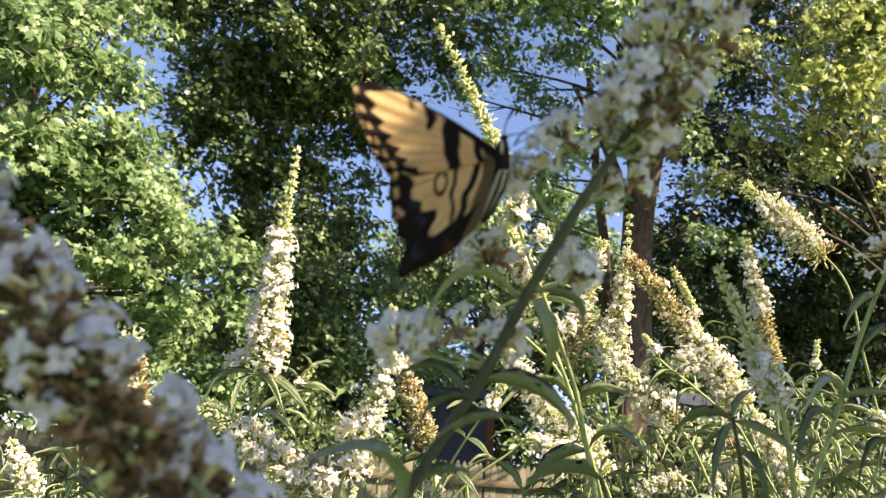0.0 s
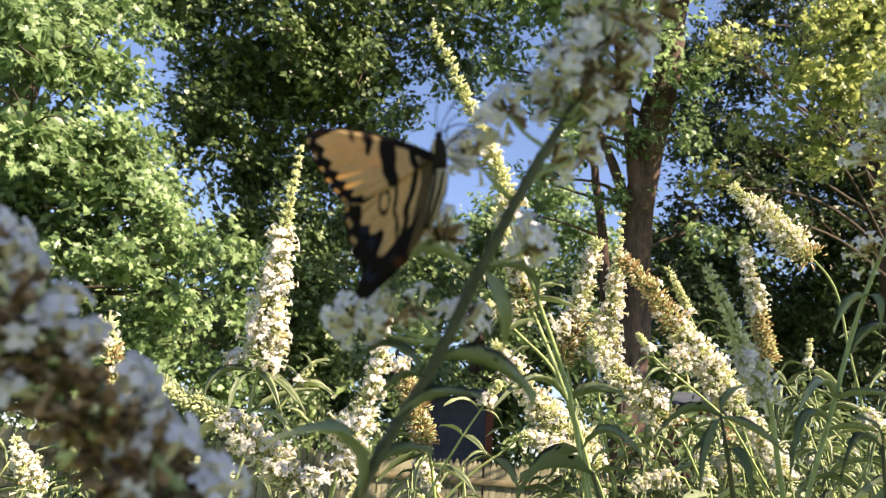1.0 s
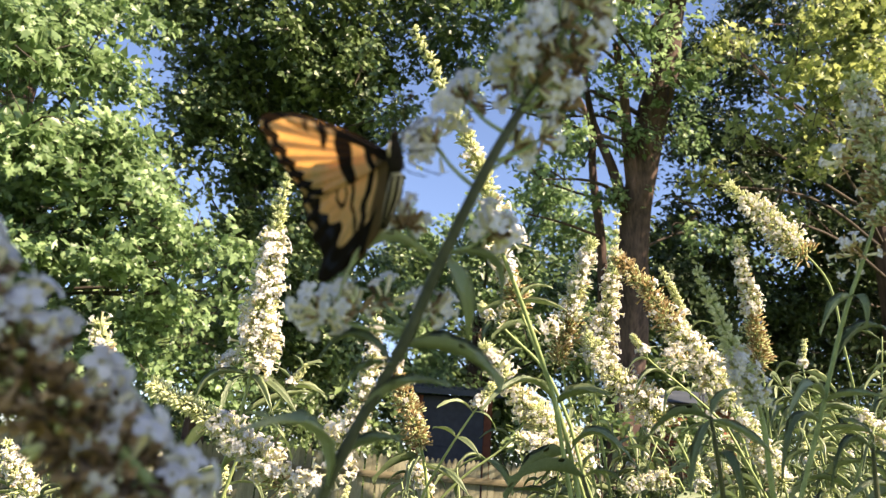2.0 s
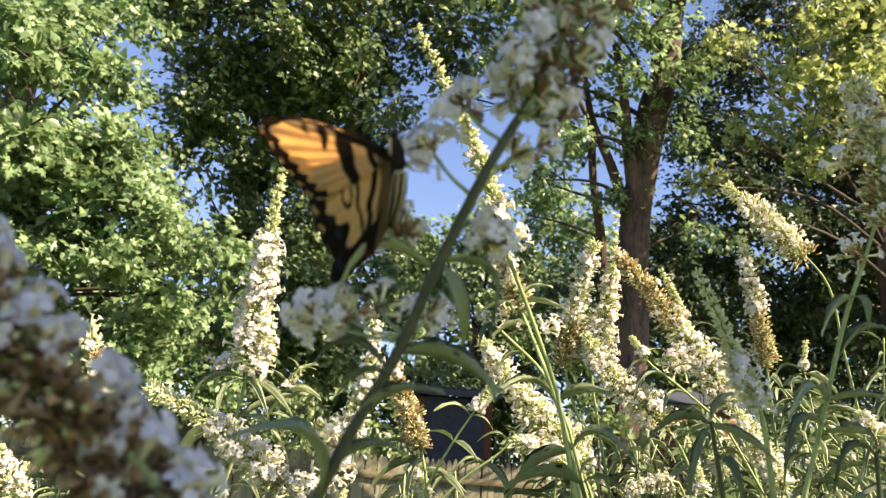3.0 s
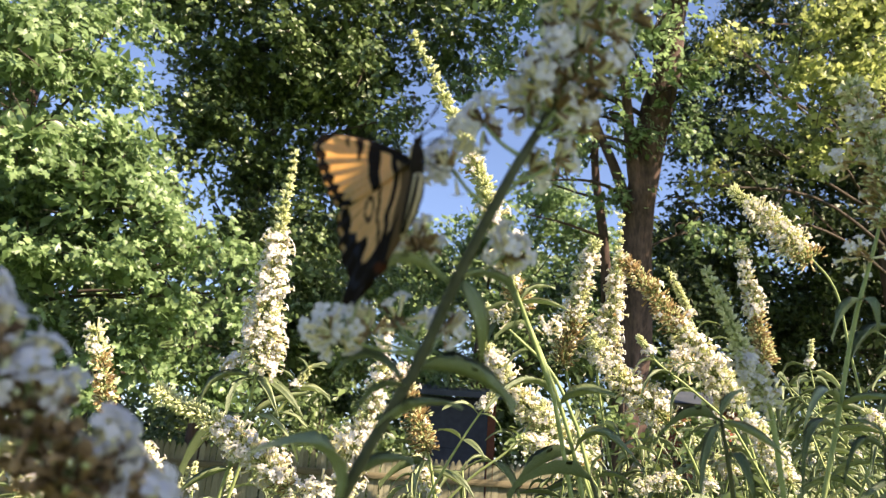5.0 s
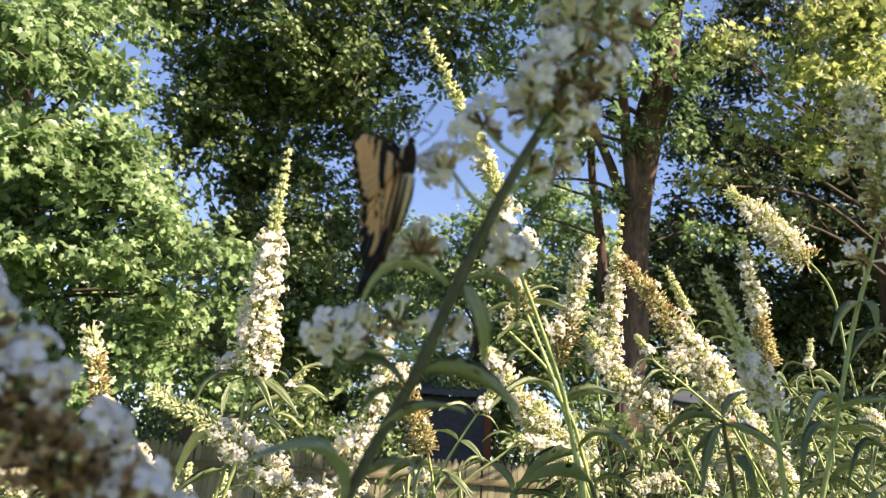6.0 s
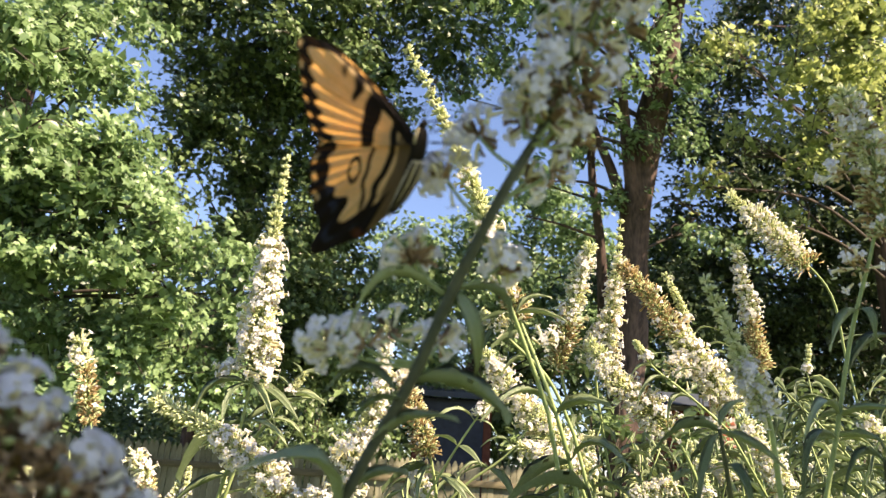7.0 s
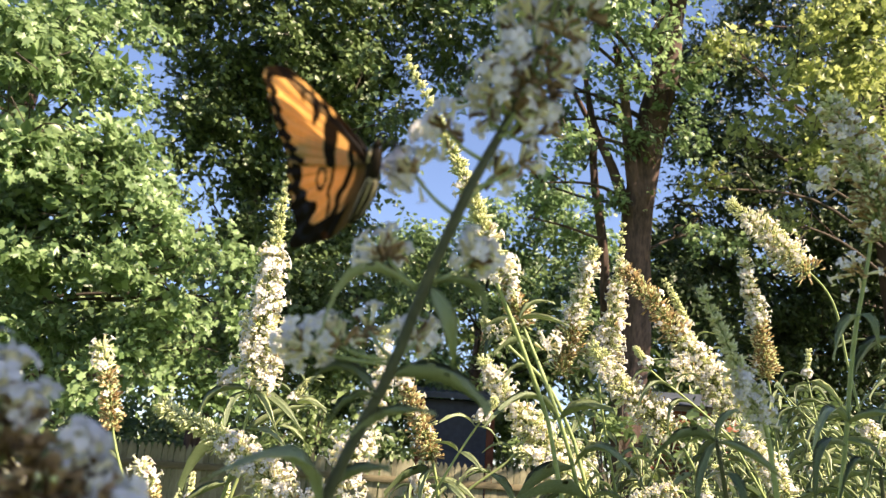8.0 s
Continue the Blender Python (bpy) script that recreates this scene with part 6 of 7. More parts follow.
# ---- paths of what moves: seconds, place, turn ----
SWAY = {
    "main": [(0.0, -0.0189, 0.2878, 1.3916, 0.01, 2.07, 0.67), (0.5, -0.0239, 0.2842, 1.3921, 0.00, 0.97, 0.31), (1.0, -0.0304, 0.2750, 1.3947, 0.00, -0.39, -0.13), (1.5, -0.0365, 0.2731, 1.3978, 0.01, -1.85, -0.60), (3.0, -0.0359, 0.2830, 1.4013, 0.00, -1.07, -0.35), (3.5, -0.0340, 0.2844, 1.3985, 0.00, 0.00, 0.00), (4.0, -0.0341, 0.2815, 1.3962, 0.00, 0.33, 0.11), (4.5, -0.0356, 0.2787, 1.3942, 0.00, -0.20, -0.07), (6.0, -0.0330, 0.2894, 1.3952, 0.00, -1.22, -0.40), (6.5, -0.0326, 0.2889, 1.3947, 0.00, -0.94, -0.30), (7.0, -0.0348, 0.2865, 1.3956, 0.00, -1.07, -0.35), (7.5, -0.0386, 0.2820, 1.3980, 0.01, -2.06, -0.67), (8.0, -0.0415, 0.2788, 1.4007, 0.03, -3.21, -1.05)],
    "left": [(0.0, -0.0509, 0.2078, 1.3783, 0.00, 0.00, 0.00), (0.5, -0.0552, 0.2042, 1.3791, 0.00, 0.00, 0.00), (1.0, -0.0583, 0.1955, 1.3802, 0.00, 0.00, 0.00), (1.5, -0.0623, 0.1942, 1.3819, 0.00, 0.00, 0.00), (3.0, -0.0562, 0.2036, 1.3870, 0.00, 0.00, 0.00), (3.5, -0.0603, 0.2072, 1.3771, 0.00, 0.00, 0.00), (4.0, -0.0646, 0.2062, 1.3683, 0.00, 0.00, 0.00), (4.5, -0.0605, 0.2024, 1.3691, 0.00, 0.00, 0.00), (6.0, -0.0623, 0.2119, 1.3753, 0.00, 0.00, 0.00), (6.5, -0.0637, 0.2128, 1.3711, 0.00, 0.00, 0.00), (7.0, -0.0641, 0.2108, 1.3705, 0.00, 0.00, 0.00), (7.5, -0.0649, 0.2058, 1.3744, 0.00, 0.00, 0.00), (8.0, -0.0671, 0.2019, 1.3787, 0.00, 0.00, 0.00)],
    "rf": [(0.0, 0.2494, 0.4920, 1.4438, 0.37, 11.33, 3.73), (0.5, 0.2462, 0.4892, 1.4420, 0.38, 11.47, 3.78), (1.0, 0.2492, 0.4815, 1.4395, 0.24, 9.05, 2.97), (1.5, 0.2495, 0.4804, 1.4389, 0.15, 7.34, 2.40), (3.0, 0.2541, 0.4900, 1.4427, 0.13, 6.78, 2.22), (3.5, 0.2665, 0.4917, 1.4401, 0.00, 0.00, 0.00), (4.0, 0.2705, 0.4891, 1.4389, 0.02, -2.67, -0.87), (4.5, 0.2578, 0.4860, 1.4386, 0.03, 3.33, 1.08), (6.0, 0.2589, 0.4956, 1.4377, 0.05, 4.28, 1.39), (6.5, 0.2607, 0.4948, 1.4374, 0.04, 3.52, 1.14), (7.0, 0.2607, 0.4927, 1.4381, 0.02, 2.79, 0.91), (7.5, 0.2647, 0.4893, 1.4384, 0.00, -0.35, -0.11), (8.0, 0.2671, 0.4873, 1.4389, 0.00, -0.45, -0.15)],
    "sh": [(0.0, 0.0428, 0.5211, 1.5794, 0.00, 0.00, 0.00), (0.5, 0.0422, 0.5175, 1.5804, 0.00, 0.00, 0.00), (1.0, 0.0396, 0.5102, 1.5776, 0.00, 0.00, 0.00), (1.5, 0.0321, 0.5101, 1.5753, 0.00, 0.00, 0.00), (3.0, 0.0395, 0.5188, 1.5821, 0.00, 0.00, 0.00), (3.5, 0.0398, 0.5195, 1.5810, 0.00, 0.00, 0.00), (4.0, 0.0340, 0.5166, 1.5786, 0.00, 0.00, 0.00), (4.5, 0.0264, 0.5147, 1.5736, 0.00, 0.00, 0.00), (6.0, 0.0406, 0.5242, 1.5791, 0.00, 0.00, 0.00), (6.5, 0.0369, 0.5247, 1.5756, 0.00, 0.00, 0.00), (7.0, 0.0293, 0.5239, 1.5708, 0.00, 0.00, 0.00), (7.5, 0.0235, 0.5212, 1.5671, 0.00, 0.00, 0.00), (8.0, 0.0286, 0.5181, 1.5694, 0.00, 0.00, 0.00)],
    "sg": [(0.0, 0.1243, 0.6292, 1.4089, 0.00, 0.00, 0.00), (0.5, 0.1213, 0.6264, 1.4068, 0.00, 0.00, 0.00), (1.0, 0.1226, 0.6185, 1.4055, 0.00, 0.00, 0.00), (1.5, 0.1185, 0.6178, 1.4044, 0.00, 0.00, 0.00), (3.0, 0.1229, 0.6270, 1.4101, 0.00, 0.00, 0.00), (3.5, 0.1217, 0.6277, 1.4098, 0.00, 0.00, 0.00), (4.0, 0.1188, 0.6245, 1.4087, 0.00, 0.00, 0.00), (4.5, 0.1160, 0.6218, 1.4068, 0.00, 0.00, 0.00), (6.0, 0.1225, 0.6318, 1.4086, 0.00, 0.00, 0.00), (6.5, 0.1213, 0.6317, 1.4067, 0.00, 0.00, 0.00), (7.0, 0.1184, 0.6300, 1.4058, 0.00, 0.00, 0.00), (7.5, 0.1179, 0.6263, 1.4062, 0.00, 0.00, 0.00), (8.0, 0.1200, 0.6239, 1.4069, 0.00, 0.00, 0.00)],
    "sa": [(0.0, -0.1754, 0.7066, 1.4930, 0.00, -0.55, -0.18), (0.5, -0.1754, 0.7032, 1.4930, 0.00, 0.00, 0.00), (1.0, -0.1741, 0.6956, 1.4912, 0.00, 0.66, 0.21), (1.5, -0.1740, 0.6952, 1.4905, 0.00, 0.74, 0.24), (3.0, -0.1763, 0.7056, 1.4927, 0.00, 0.29, 0.10), (3.5, -0.1759, 0.7059, 1.4926, 0.00, 0.00, 0.00), (4.0, -0.1751, 0.7019, 1.4922, 0.00, 0.22, 0.07), (4.5, -0.1746, 0.6986, 1.4915, 0.00, 0.53, 0.17), (6.0, -0.1765, 0.7098, 1.4940, 0.00, -0.14, -0.05), (6.5, -0.1760, 0.7095, 1.4937, 0.00, -0.49, -0.16), (7.0, -0.1753, 0.7076, 1.4929, 0.00, -0.61, -0.20), (7.5, -0.1762, 0.7039, 1.4921, 0.00, 0.65, 0.21), (8.0, -0.1744, 0.7014, 1.4916, 0.00, -0.33, -0.11)],
    "sb": [(0.0, 0.1968, 0.8961, 1.5589, 0.00, 0.00, 0.00), (0.5, 0.1917, 0.8928, 1.5586, 0.00, 0.00, 0.00), (1.0, 0.1903, 0.8849, 1.5567, 0.00, 0.00, 0.00), (1.5, 0.1912, 0.8837, 1.5565, 0.00, 0.00, 0.00), (3.0, 0.1942, 0.8935, 1.5601, 0.00, 0.00, 0.00), (3.5, 0.1926, 0.8943, 1.5601, 0.00, 0.00, 0.00), (4.0, 0.1942, 0.8915, 1.5591, 0.00, 0.00, 0.00), (4.5, 0.1921, 0.8885, 1.5583, 0.00, 0.00, 0.00), (6.0, 0.1953, 0.8978, 1.5594, 0.00, 0.00, 0.00), (6.5, 0.1966, 0.8972, 1.5586, 0.00, 0.00, 0.00), (7.0, 0.1961, 0.8953, 1.5589, 0.00, 0.00, 0.00), (7.5, 0.1951, 0.8918, 1.5594, 0.00, 0.00, 0.00), (8.0, 0.1975, 0.8896, 1.5603, 0.00, 0.00, 0.00)],
    "sc": [(0.0, 0.1581, 0.8963, 1.5583, 0.00, 0.00, 0.00), (0.5, 0.1583, 0.8935, 1.5563, 0.00, 0.00, 0.00), (1.0, 0.1569, 0.8853, 1.5554, 0.00, 0.00, 0.00), (1.5, 0.1546, 0.8839, 1.5560, 0.00, 0.00, 0.00), (3.0, 0.1640, 0.8942, 1.5581, 0.00, 0.00, 0.00), (3.5, 0.1582, 0.8951, 1.5578, 0.00, 0.00, 0.00), (4.0, 0.1566, 0.8919, 1.5577, 0.00, 0.00, 0.00), (4.5, 0.1567, 0.8888, 1.5569, 0.00, 0.00, 0.00), (6.0, 0.1554, 0.8975, 1.5609, 0.00, 0.00, 0.00), (6.5, 0.1567, 0.8969, 1.5601, 0.00, 0.00, 0.00), (7.0, 0.1552, 0.8950, 1.5602, 0.00, 0.00, 0.00), (7.5, 0.1553, 0.8917, 1.5598, 0.00, 0.00, 0.00), (8.0, 0.1588, 0.8893, 1.5609, 0.00, 0.00, 0.00)],
    "sd": [(0.0, 0.3454, 0.8618, 1.5032, 0.00, 0.00, 0.00), (0.5, 0.3417, 0.8587, 1.5019, 0.00, 0.00, 0.00), (1.0, 0.3405, 0.8507, 1.5000, 0.00, 0.00, 0.00), (1.5, 0.3404, 0.8490, 1.5006, 0.00, 0.00, 0.00), (3.0, 0.3481, 0.8582, 1.5062, 0.00, 0.00, 0.00), (3.5, 0.3485, 0.8592, 1.5063, 0.00, 0.00, 0.00), (4.0, 0.3478, 0.8567, 1.5052, 0.00, 0.00, 0.00), (4.5, 0.3438, 0.8545, 1.5023, 0.00, 0.00, 0.00), (6.0, 0.3437, 0.8635, 1.5021, 0.00, 0.00, 0.00), (6.5, 0.3461, 0.8625, 1.5026, 0.00, 0.00, 0.00), (7.0, 0.3458, 0.8607, 1.5031, 0.00, 0.00, 0.00), (7.5, 0.3446, 0.8575, 1.5035, 0.00, 0.00, 0.00), (8.0, 0.3468, 0.8554, 1.5045, 0.00, 0.00, 0.00)],
    "se": [(0.0, 0.4391, 0.9939, 1.5827, 0.00, 0.00, 0.00), (0.5, 0.4337, 0.9912, 1.5804, 0.00, 0.00, 0.00), (1.0, 0.4375, 0.9823, 1.5809, 0.00, 0.00, 0.00), (1.5, 0.4371, 0.9810, 1.5803, 0.00, 0.00, 0.00), (3.0, 0.4467, 0.9900, 1.5858, 0.00, 0.00, 0.00), (3.5, 0.4554, 0.9908, 1.5866, 0.00, 0.00, 0.00), (4.0, 0.4480, 0.9892, 1.5838, 0.00, 0.00, 0.00), (4.5, 0.4333, 0.9869, 1.5811, 0.00, 0.00, 0.00), (6.0, 0.4441, 0.9958, 1.5798, 0.00, 0.00, 0.00), (6.5, 0.4408, 0.9947, 1.5798, 0.00, 0.00, 0.00), (7.0, 0.4354, 0.9927, 1.5809, 0.00, 0.00, 0.00), (7.5, 0.4367, 0.9896, 1.5810, 0.00, 0.00, 0.00), (8.0, 0.4429, 0.9882, 1.5807, 0.00, 0.00, 0.00)],
    "sf": [(0.0, 0.5280, 0.9512, 1.7140, 0.00, 0.00, 0.00), (0.5, 0.5180, 0.9494, 1.7091, 0.00, 0.00, 0.00), (1.0, 0.5138, 0.9415, 1.7069, 0.00, 0.00, 0.00), (1.5, 0.5144, 0.9391, 1.7097, 0.00, 0.00, 0.00), (3.0, 0.5161, 0.9489, 1.7125, 0.00, 0.00, 0.00), (3.5, 0.5189, 0.9491, 1.7150, 0.00, 0.00, 0.00), (4.0, 0.5176, 0.9474, 1.7127, 0.00, 0.00, 0.00), (4.5, 0.5158, 0.9455, 1.7085, 0.00, 0.00, 0.00), (6.0, 0.5163, 0.9551, 1.7055, 0.00, 0.00, 0.00), (6.5, 0.5154, 0.9550, 1.7023, 0.00, 0.00, 0.00), (7.0, 0.5168, 0.9520, 1.7061, 0.00, 0.00, 0.00), (7.5, 0.5160, 0.9492, 1.7048, 0.00, 0.00, 0.00), (8.0, 0.5166, 0.9486, 1.7020, 0.00, 0.00, 0.00)],
    "sm": [(0.0, -0.2547, 0.6422, 1.4319, 0.00, 0.00, 0.00), (0.5, -0.2665, 0.6369, 1.4376, 0.00, 0.00, 0.00), (1.0, -0.2727, 0.6280, 1.4399, 0.00, 0.00, 0.00), (1.5, -0.2719, 0.6273, 1.4405, 0.00, 0.00, 0.00), (3.0, -0.2784, 0.6375, 1.4436, 0.00, 0.00, 0.00), (3.5, -0.2815, 0.6383, 1.4419, 0.00, 0.00, 0.00), (4.0, -0.2816, 0.6340, 1.4413, 0.00, 0.00, 0.00), (4.5, -0.2798, 0.6309, 1.4397, 0.00, 0.00, 0.00), (6.0, -0.2814, 0.6437, 1.4395, 0.00, 0.00, 0.00), (6.5, -0.2868, 0.6444, 1.4368, 0.00, 0.00, 0.00), (7.0, -0.2898, 0.6424, 1.4358, 0.00, 0.00, 0.00), (7.5, -0.2802, 0.6372, 1.4392, 0.00, 0.00, 0.00), (8.0, -0.2723, 0.6345, 1.4388, 0.00, 0.00, 0.00)],
    "sl": [(0.0, 0.1501, 0.7788, 1.4340, 0.00, 0.00, 0.00), (0.5, 0.1465, 0.7747, 1.4360, 0.00, 0.00, 0.00), (1.0, 0.1440, 0.7662, 1.4358, 0.00, 0.00, 0.00), (1.5, 0.1371, 0.7652, 1.4352, 0.00, 0.00, 0.00), (3.0, 0.1398, 0.7734, 1.4443, 0.00, 0.00, 0.00), (3.5, 0.1382, 0.7742, 1.4442, 0.00, 0.00, 0.00), (4.0, 0.1366, 0.7717, 1.4415, 0.00, 0.00, 0.00), (4.5, 0.1336, 0.7687, 1.4405, 0.00, 0.00, 0.00), (6.0, 0.1381, 0.7802, 1.4363, 0.00, 0.00, 0.00), (6.5, 0.1394, 0.7792, 1.4375, 0.00, 0.00, 0.00), (7.0, 0.1391, 0.7770, 1.4388, 0.00, 0.00, 0.00), (7.5, 0.1363, 0.7742, 1.4373, 0.00, 0.00, 0.00), (8.0, 0.1348, 0.7724, 1.4365, 0.00, 0.00, 0.00)],
    "sbl": [(0.0, -0.1167, 0.6551, 1.3927, 0.00, 0.00, 0.00), (0.5, -0.1237, 0.6504, 1.3965, 0.00, 0.00, 0.00), (1.0, -0.1244, 0.6425, 1.3950, 0.00, 0.00, 0.00), (1.5, -0.1260, 0.6418, 1.3954, 0.00, 0.00, 0.00), (3.0, -0.1252, 0.6522, 1.3981, 0.00, 0.00, 0.00), (3.5, -0.1258, 0.6526, 1.3979, 0.00, 0.00, 0.00), (4.0, -0.1268, 0.6485, 1.3972, 0.00, 0.00, 0.00), (4.5, -0.1267, 0.6457, 1.3950, 0.00, 0.00, 0.00), (6.0, -0.1263, 0.6580, 1.3946, 0.00, 0.00, 0.00), (6.5, -0.1250, 0.6581, 1.3933, 0.00, 0.00, 0.00), (7.0, -0.1244, 0.6558, 1.3937, 0.00, 0.00, 0.00), (7.5, -0.1224, 0.6518, 1.3945, 0.00, 0.00, 0.00), (8.0, -0.1206, 0.6488, 1.3953, 0.00, 0.00, 0.00)],
    "br": [(0.0, -0.0093, 0.7782, 1.4353, 0.00, 0.00, 0.00), (0.5, -0.0100, 0.7750, 1.4344, 0.00, 0.00, 0.00), (1.0, -0.0080, 0.7670, 1.4329, 0.00, 0.00, 0.00), (1.5, -0.0089, 0.7661, 1.4330, 0.00, 0.00, 0.00), (3.0, -0.0053, 0.7767, 1.4346, 0.00, 0.00, 0.00), (3.5, -0.0051, 0.7773, 1.4347, 0.00, 0.00, 0.00), (4.0, -0.0068, 0.7740, 1.4332, 0.00, 0.00, 0.00), (4.5, -0.0069, 0.7712, 1.4313, 0.00, 0.00, 0.00), (6.0, -0.0037, 0.7816, 1.4332, 0.00, 0.00, 0.00), (6.5, -0.0012, 0.7810, 1.4335, 0.00, 0.00, 0.00), (7.0, 0.0002, 0.7790, 1.4338, 0.00, 0.00, 0.00), (7.5, 0.0009, 0.7753, 1.4344, 0.00, 0.00, 0.00), (8.0, 0.0007, 0.7725, 1.4358, 0.00, 0.00, 0.00)],
    "sn": [(0.0, -0.0752, 0.6436, 1.4287, 0.00, 0.00, 0.00), (0.5, -0.0787, 0.6408, 1.4265, 0.00, 0.00, 0.00), (1.0, -0.0789, 0.6329, 1.4250, 0.00, 0.00, 0.00), (1.5, -0.0791, 0.6323, 1.4244, 0.00, 0.00, 0.00), (3.0, -0.0775, 0.6425, 1.4271, 0.00, 0.00, 0.00), (3.5, -0.0753, 0.6441, 1.4239, 0.00, 0.00, 0.00), (4.0, -0.0755, 0.6409, 1.4218, 0.00, 0.00, 0.00), (4.5, -0.0760, 0.6381, 1.4200, 0.00, 0.00, 0.00), (6.0, -0.0719, 0.6499, 1.4182, 0.00, 0.00, 0.00), (6.5, -0.0706, 0.6497, 1.4177, 0.00, 0.00, 0.00), (7.0, -0.0709, 0.6470, 1.4198, 0.00, 0.00, 0.00), (7.5, -0.0728, 0.6428, 1.4217, 0.00, 0.00, 0.00), (8.0, -0.0733, 0.6397, 1.4237, 0.00, 0.00, 0.00)],
    "sb2": [(0.0, 0.2760, 0.8687, 1.4815, 0.00, 0.00, 0.00), (0.5, 0.2710, 0.8654, 1.4812, 0.00, 0.00, 0.00), (1.0, 0.2696, 0.8575, 1.4793, 0.00, 0.00, 0.00), (1.5, 0.2705, 0.8563, 1.4791, 0.00, 0.00, 0.00), (3.0, 0.2735, 0.8661, 1.4826, 0.00, 0.00, 0.00), (3.5, 0.2718, 0.8669, 1.4826, 0.00, 0.00, 0.00), (4.0, 0.2734, 0.8641, 1.4817, 0.00, 0.00, 0.00), (4.5, 0.2713, 0.8611, 1.4809, 0.00, 0.00, 0.00), (6.0, 0.2745, 0.8704, 1.4820, 0.00, 0.00, 0.00), (6.5, 0.2759, 0.8698, 1.4812, 0.00, 0.00, 0.00), (7.0, 0.2753, 0.8679, 1.4814, 0.00, 0.00, 0.00), (7.5, 0.2744, 0.8644, 1.4819, 0.00, 0.00, 0.00), (8.0, 0.2767, 0.8622, 1.4829, 0.00, 0.00, 0.00)],
}
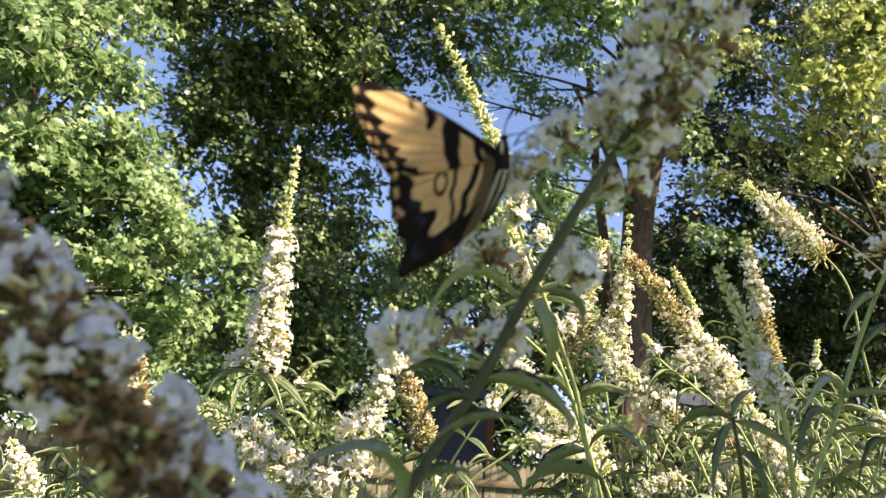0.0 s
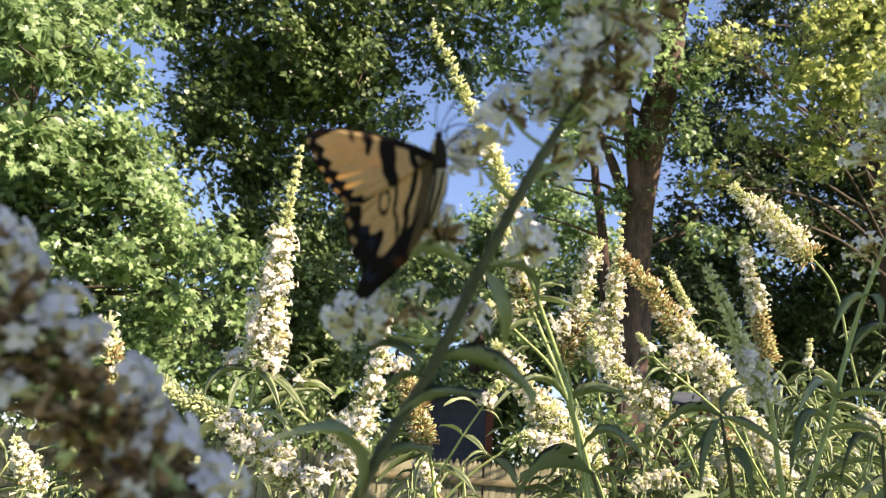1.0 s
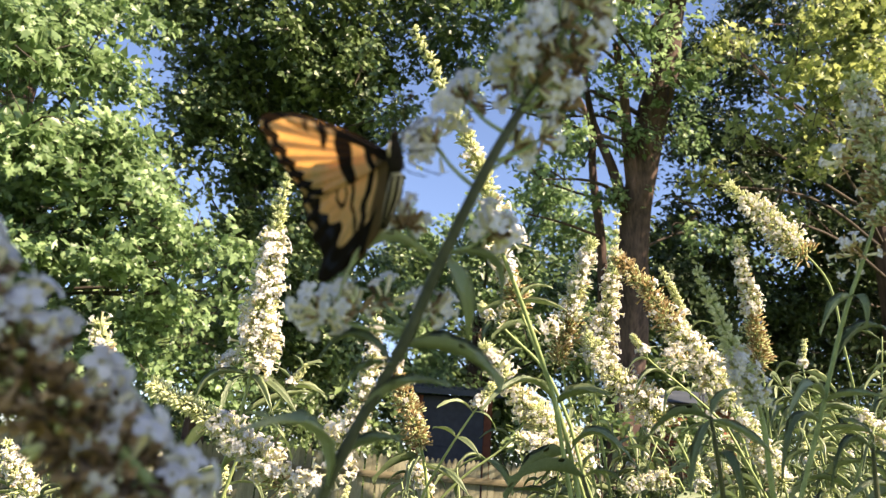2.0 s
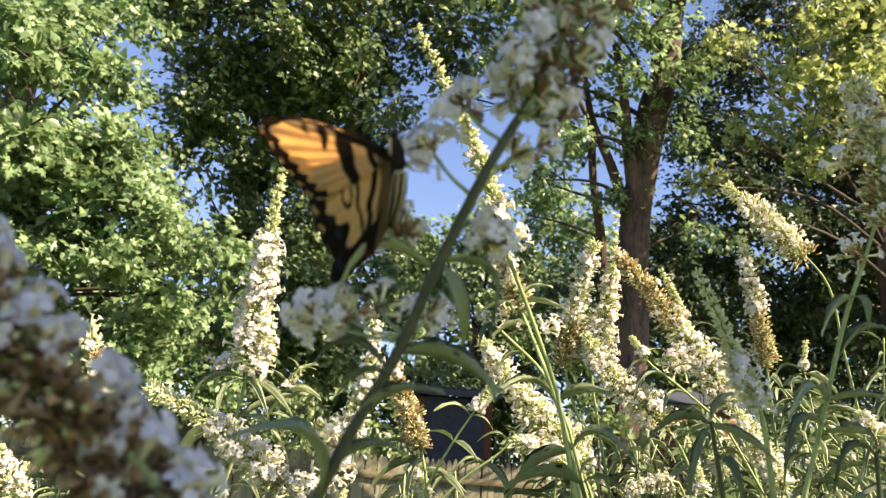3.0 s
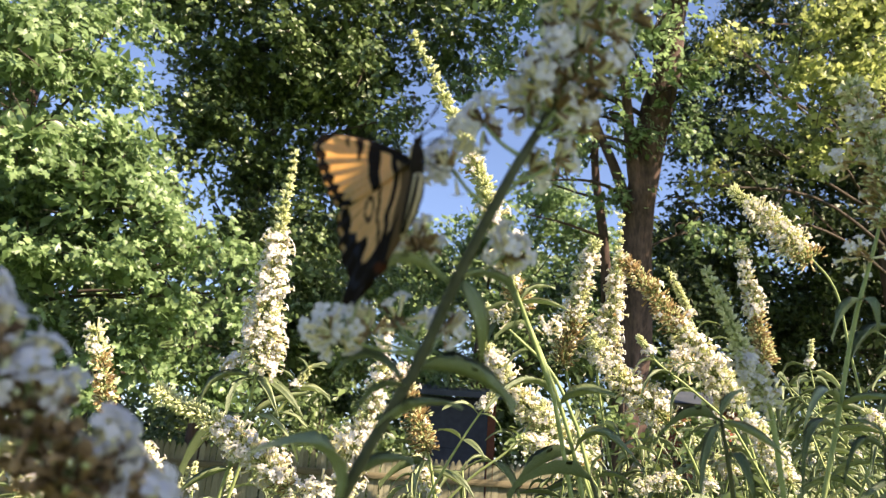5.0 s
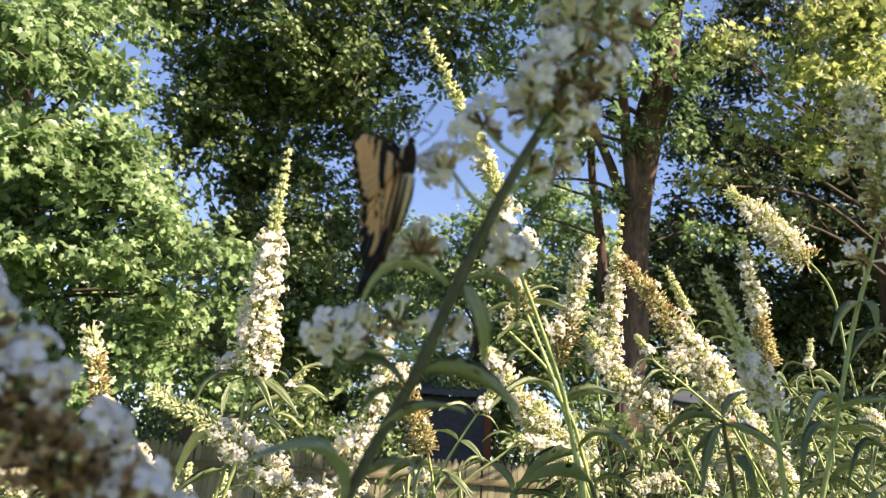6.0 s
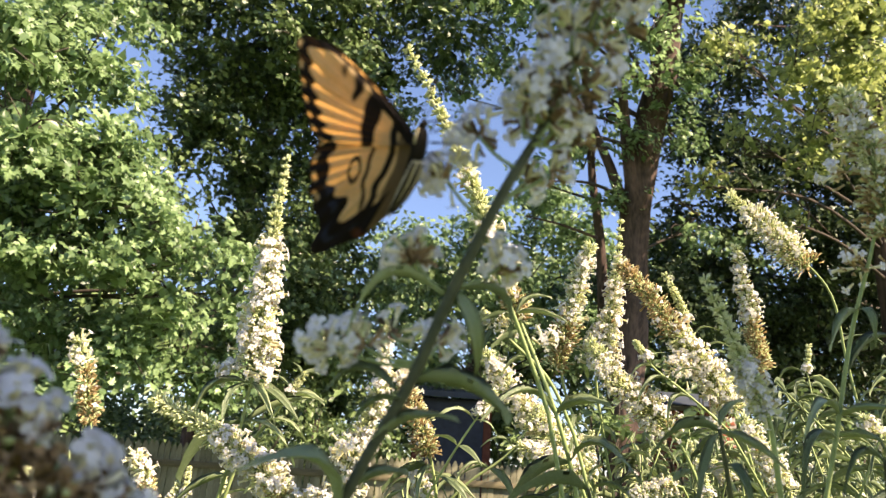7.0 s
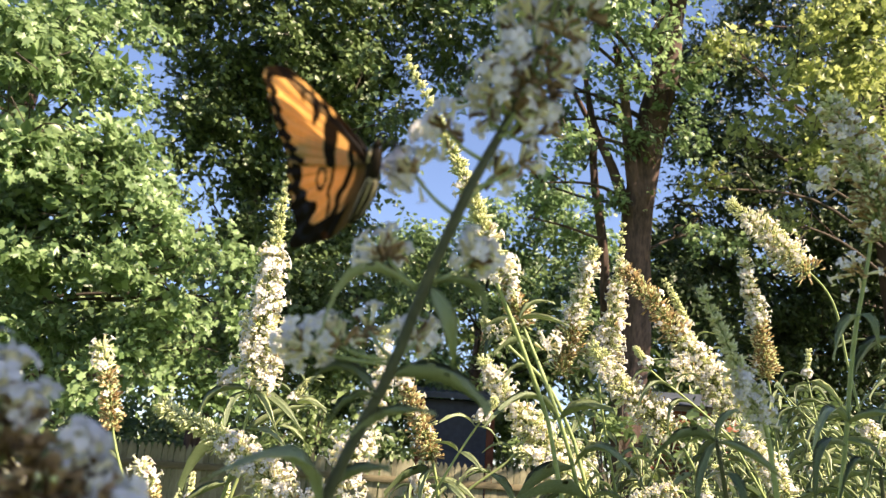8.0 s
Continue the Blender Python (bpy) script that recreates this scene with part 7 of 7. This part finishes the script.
# seconds, place, turn, the openings of the near and the far wings, the sweep of the forewings
FLIGHT = [
    (0.0, 0.0075, 0.2401, 1.5106, 113.0, -84.8, -110.9, 9, 6, 8),
    (0.1, 0.0063, 0.2291, 1.5053, 83.9, -69.7, -102.7, 3, 3, 5),
    (0.2, 0.0043, 0.2288, 1.5041, 89.3, -55.9, -102.8, 6, 6, 12),
    (0.3, 0.0040, 0.2283, 1.5038, 87.3, -52.3, -95.1, 12, 12, 12),
    (0.4, 0.0014, 0.2271, 1.5052, 80.7, -68.3, -94.6, 3, 3, 4),
    (0.5, -0.0005, 0.2268, 1.5040, 80.0, -64.4, -94.3, 3, 3, 2),
    (0.6, -0.0029, 0.2257, 1.5024, 81.7, -62.3, -97.6, 3, 3, -0),
    (0.7, -0.0063, 0.2234, 1.5043, 97.1, -74.1, -118.0, 3, 3, 2),
    (0.8, -0.0075, 0.2224, 1.5023, 95.7, -65.8, -117.8, 3, 3, 7),
    (1.0, -0.0121, 0.2192, 1.5017, 113.9, -80.6, -145.2, 3, 3, 9),
    (1.2, -0.0152, 0.2186, 1.5027, 65.5, -71.9, -102.7, 3, 3, 11),
    (1.5, -0.0206, 0.2179, 1.5033, 85.7, -73.2, -116.2, 3, 3, 9),
    (1.7, -0.0217, 0.2193, 1.5034, 79.3, -68.6, -109.4, 3, 3, 11),
    (2.8, -0.0182, 0.2267, 1.5053, 76.6, -56.4, -103.4, 3, 3, 13),
    (3.0, -0.0176, 0.2275, 1.5073, 81.7, -59.0, -112.5, 3, 3, 12),
    (3.2, -0.0183, 0.2275, 1.5081, 89.6, -72.3, -129.4, 3, 3, 9),
    (3.5, -0.0166, 0.2290, 1.5041, 94.7, -78.9, -140.4, 3, 3, 7),
    (4.0, -0.0169, 0.2267, 1.5000, 74.0, -66.3, -113.2, 3, 3, 14),
    (4.5, -0.0186, 0.2232, 1.5000, 75.5, -77.5, -113.8, 3, 3, 7),
    (4.7, -0.0160, 0.2241, 1.5020, 90.2, -82.2, -129.5, 3, 3, 6),
    (5.8, -0.0180, 0.2311, 1.5056, 147.2, -88.3, 158.7, 3, 3, 2),
    (6.0, -0.0183, 0.2398, 1.5089, -153.1, -98.2, 91.4, 1, 3, 7),
    (6.2, -0.0187, 0.2322, 1.5060, -150.2, -84.5, 93.5, 3, 3, -3),
    (6.4, -0.0196, 0.2321, 1.5054, -168.7, -85.0, 108.7, 3, 3, -6),
    (6.5, -0.0146, 0.2256, 1.4970, 74.7, -48.6, -114.0, 1, 14, 10),
    (6.6, -0.0161, 0.2314, 1.5060, 101.7, -54.4, -122.1, 9, 9, 2),
    (6.7, -0.0163, 0.2301, 1.5086, 110.7, -60.5, -126.7, 6, 6, 6),
    (6.8, -0.0163, 0.2295, 1.5090, 66.5, -67.7, -96.9, 3, 3, 12),
    (6.9, -0.0141, 0.2271, 1.5151, 9.0, -75.1, -39.3, 3, 3, 6),
    (7.0, -0.0148, 0.2268, 1.5145, 58.1, -62.3, -78.8, 5, 5, -3),
    (7.1, -0.0176, 0.2261, 1.5146, 65.0, -55.0, -82.1, 3, 3, 8),
    (7.2, -0.0184, 0.2262, 1.5119, 67.5, -48.0, -81.1, 5, 5, 18),
    (7.3, -0.0198, 0.2241, 1.5161, 67.7, -47.1, -87.2, 14, 19, 22),
    (7.4, -0.0224, 0.2238, 1.5146, 61.7, -47.0, -86.8, 14, 20, 25),
    (7.5, -0.0232, 0.2227, 1.5155, 59.8, -45.8, -85.6, 18, 23, 24),
    (7.6, -0.0252, 0.2231, 1.5128, 64.5, -28.1, -93.1, 21, 29, 31),
    (7.8, -0.0262, 0.2224, 1.5123, 70.8, -32.0, -60.6, 54, 50, 31),
    (7.9, -0.0285, 0.2248, 1.5166, 44.4, -50.5, -79.5, 2, 4, 8),
    (8.0, -0.0298, 0.2266, 1.5153, 51.6, -48.5, -81.6, 1, 3, 7),
]


def motions():
    for key, rows in SWAY.items():
        walk(MOVING[key], [(r[0], pose(*r[1:])) for r in rows])
    walk(MOVING["butterfly"], [(r[0], pose(*r[1:7])) for r in FLIGHT])
    for word, sign, k in (("right", 1, 7), ("left", -1, 8)):
        walk(MOVING["fore_" + word], [(r[0], pose(0, 0, 0, sign * r[k]) @ pose(0, 0, 0, 0, -r[9])) for r in FLIGHT])
        walk(MOVING["hind_" + word], [(r[0], pose(0, 0, 0, sign * r[k])) for r in FLIGHT])


motions()
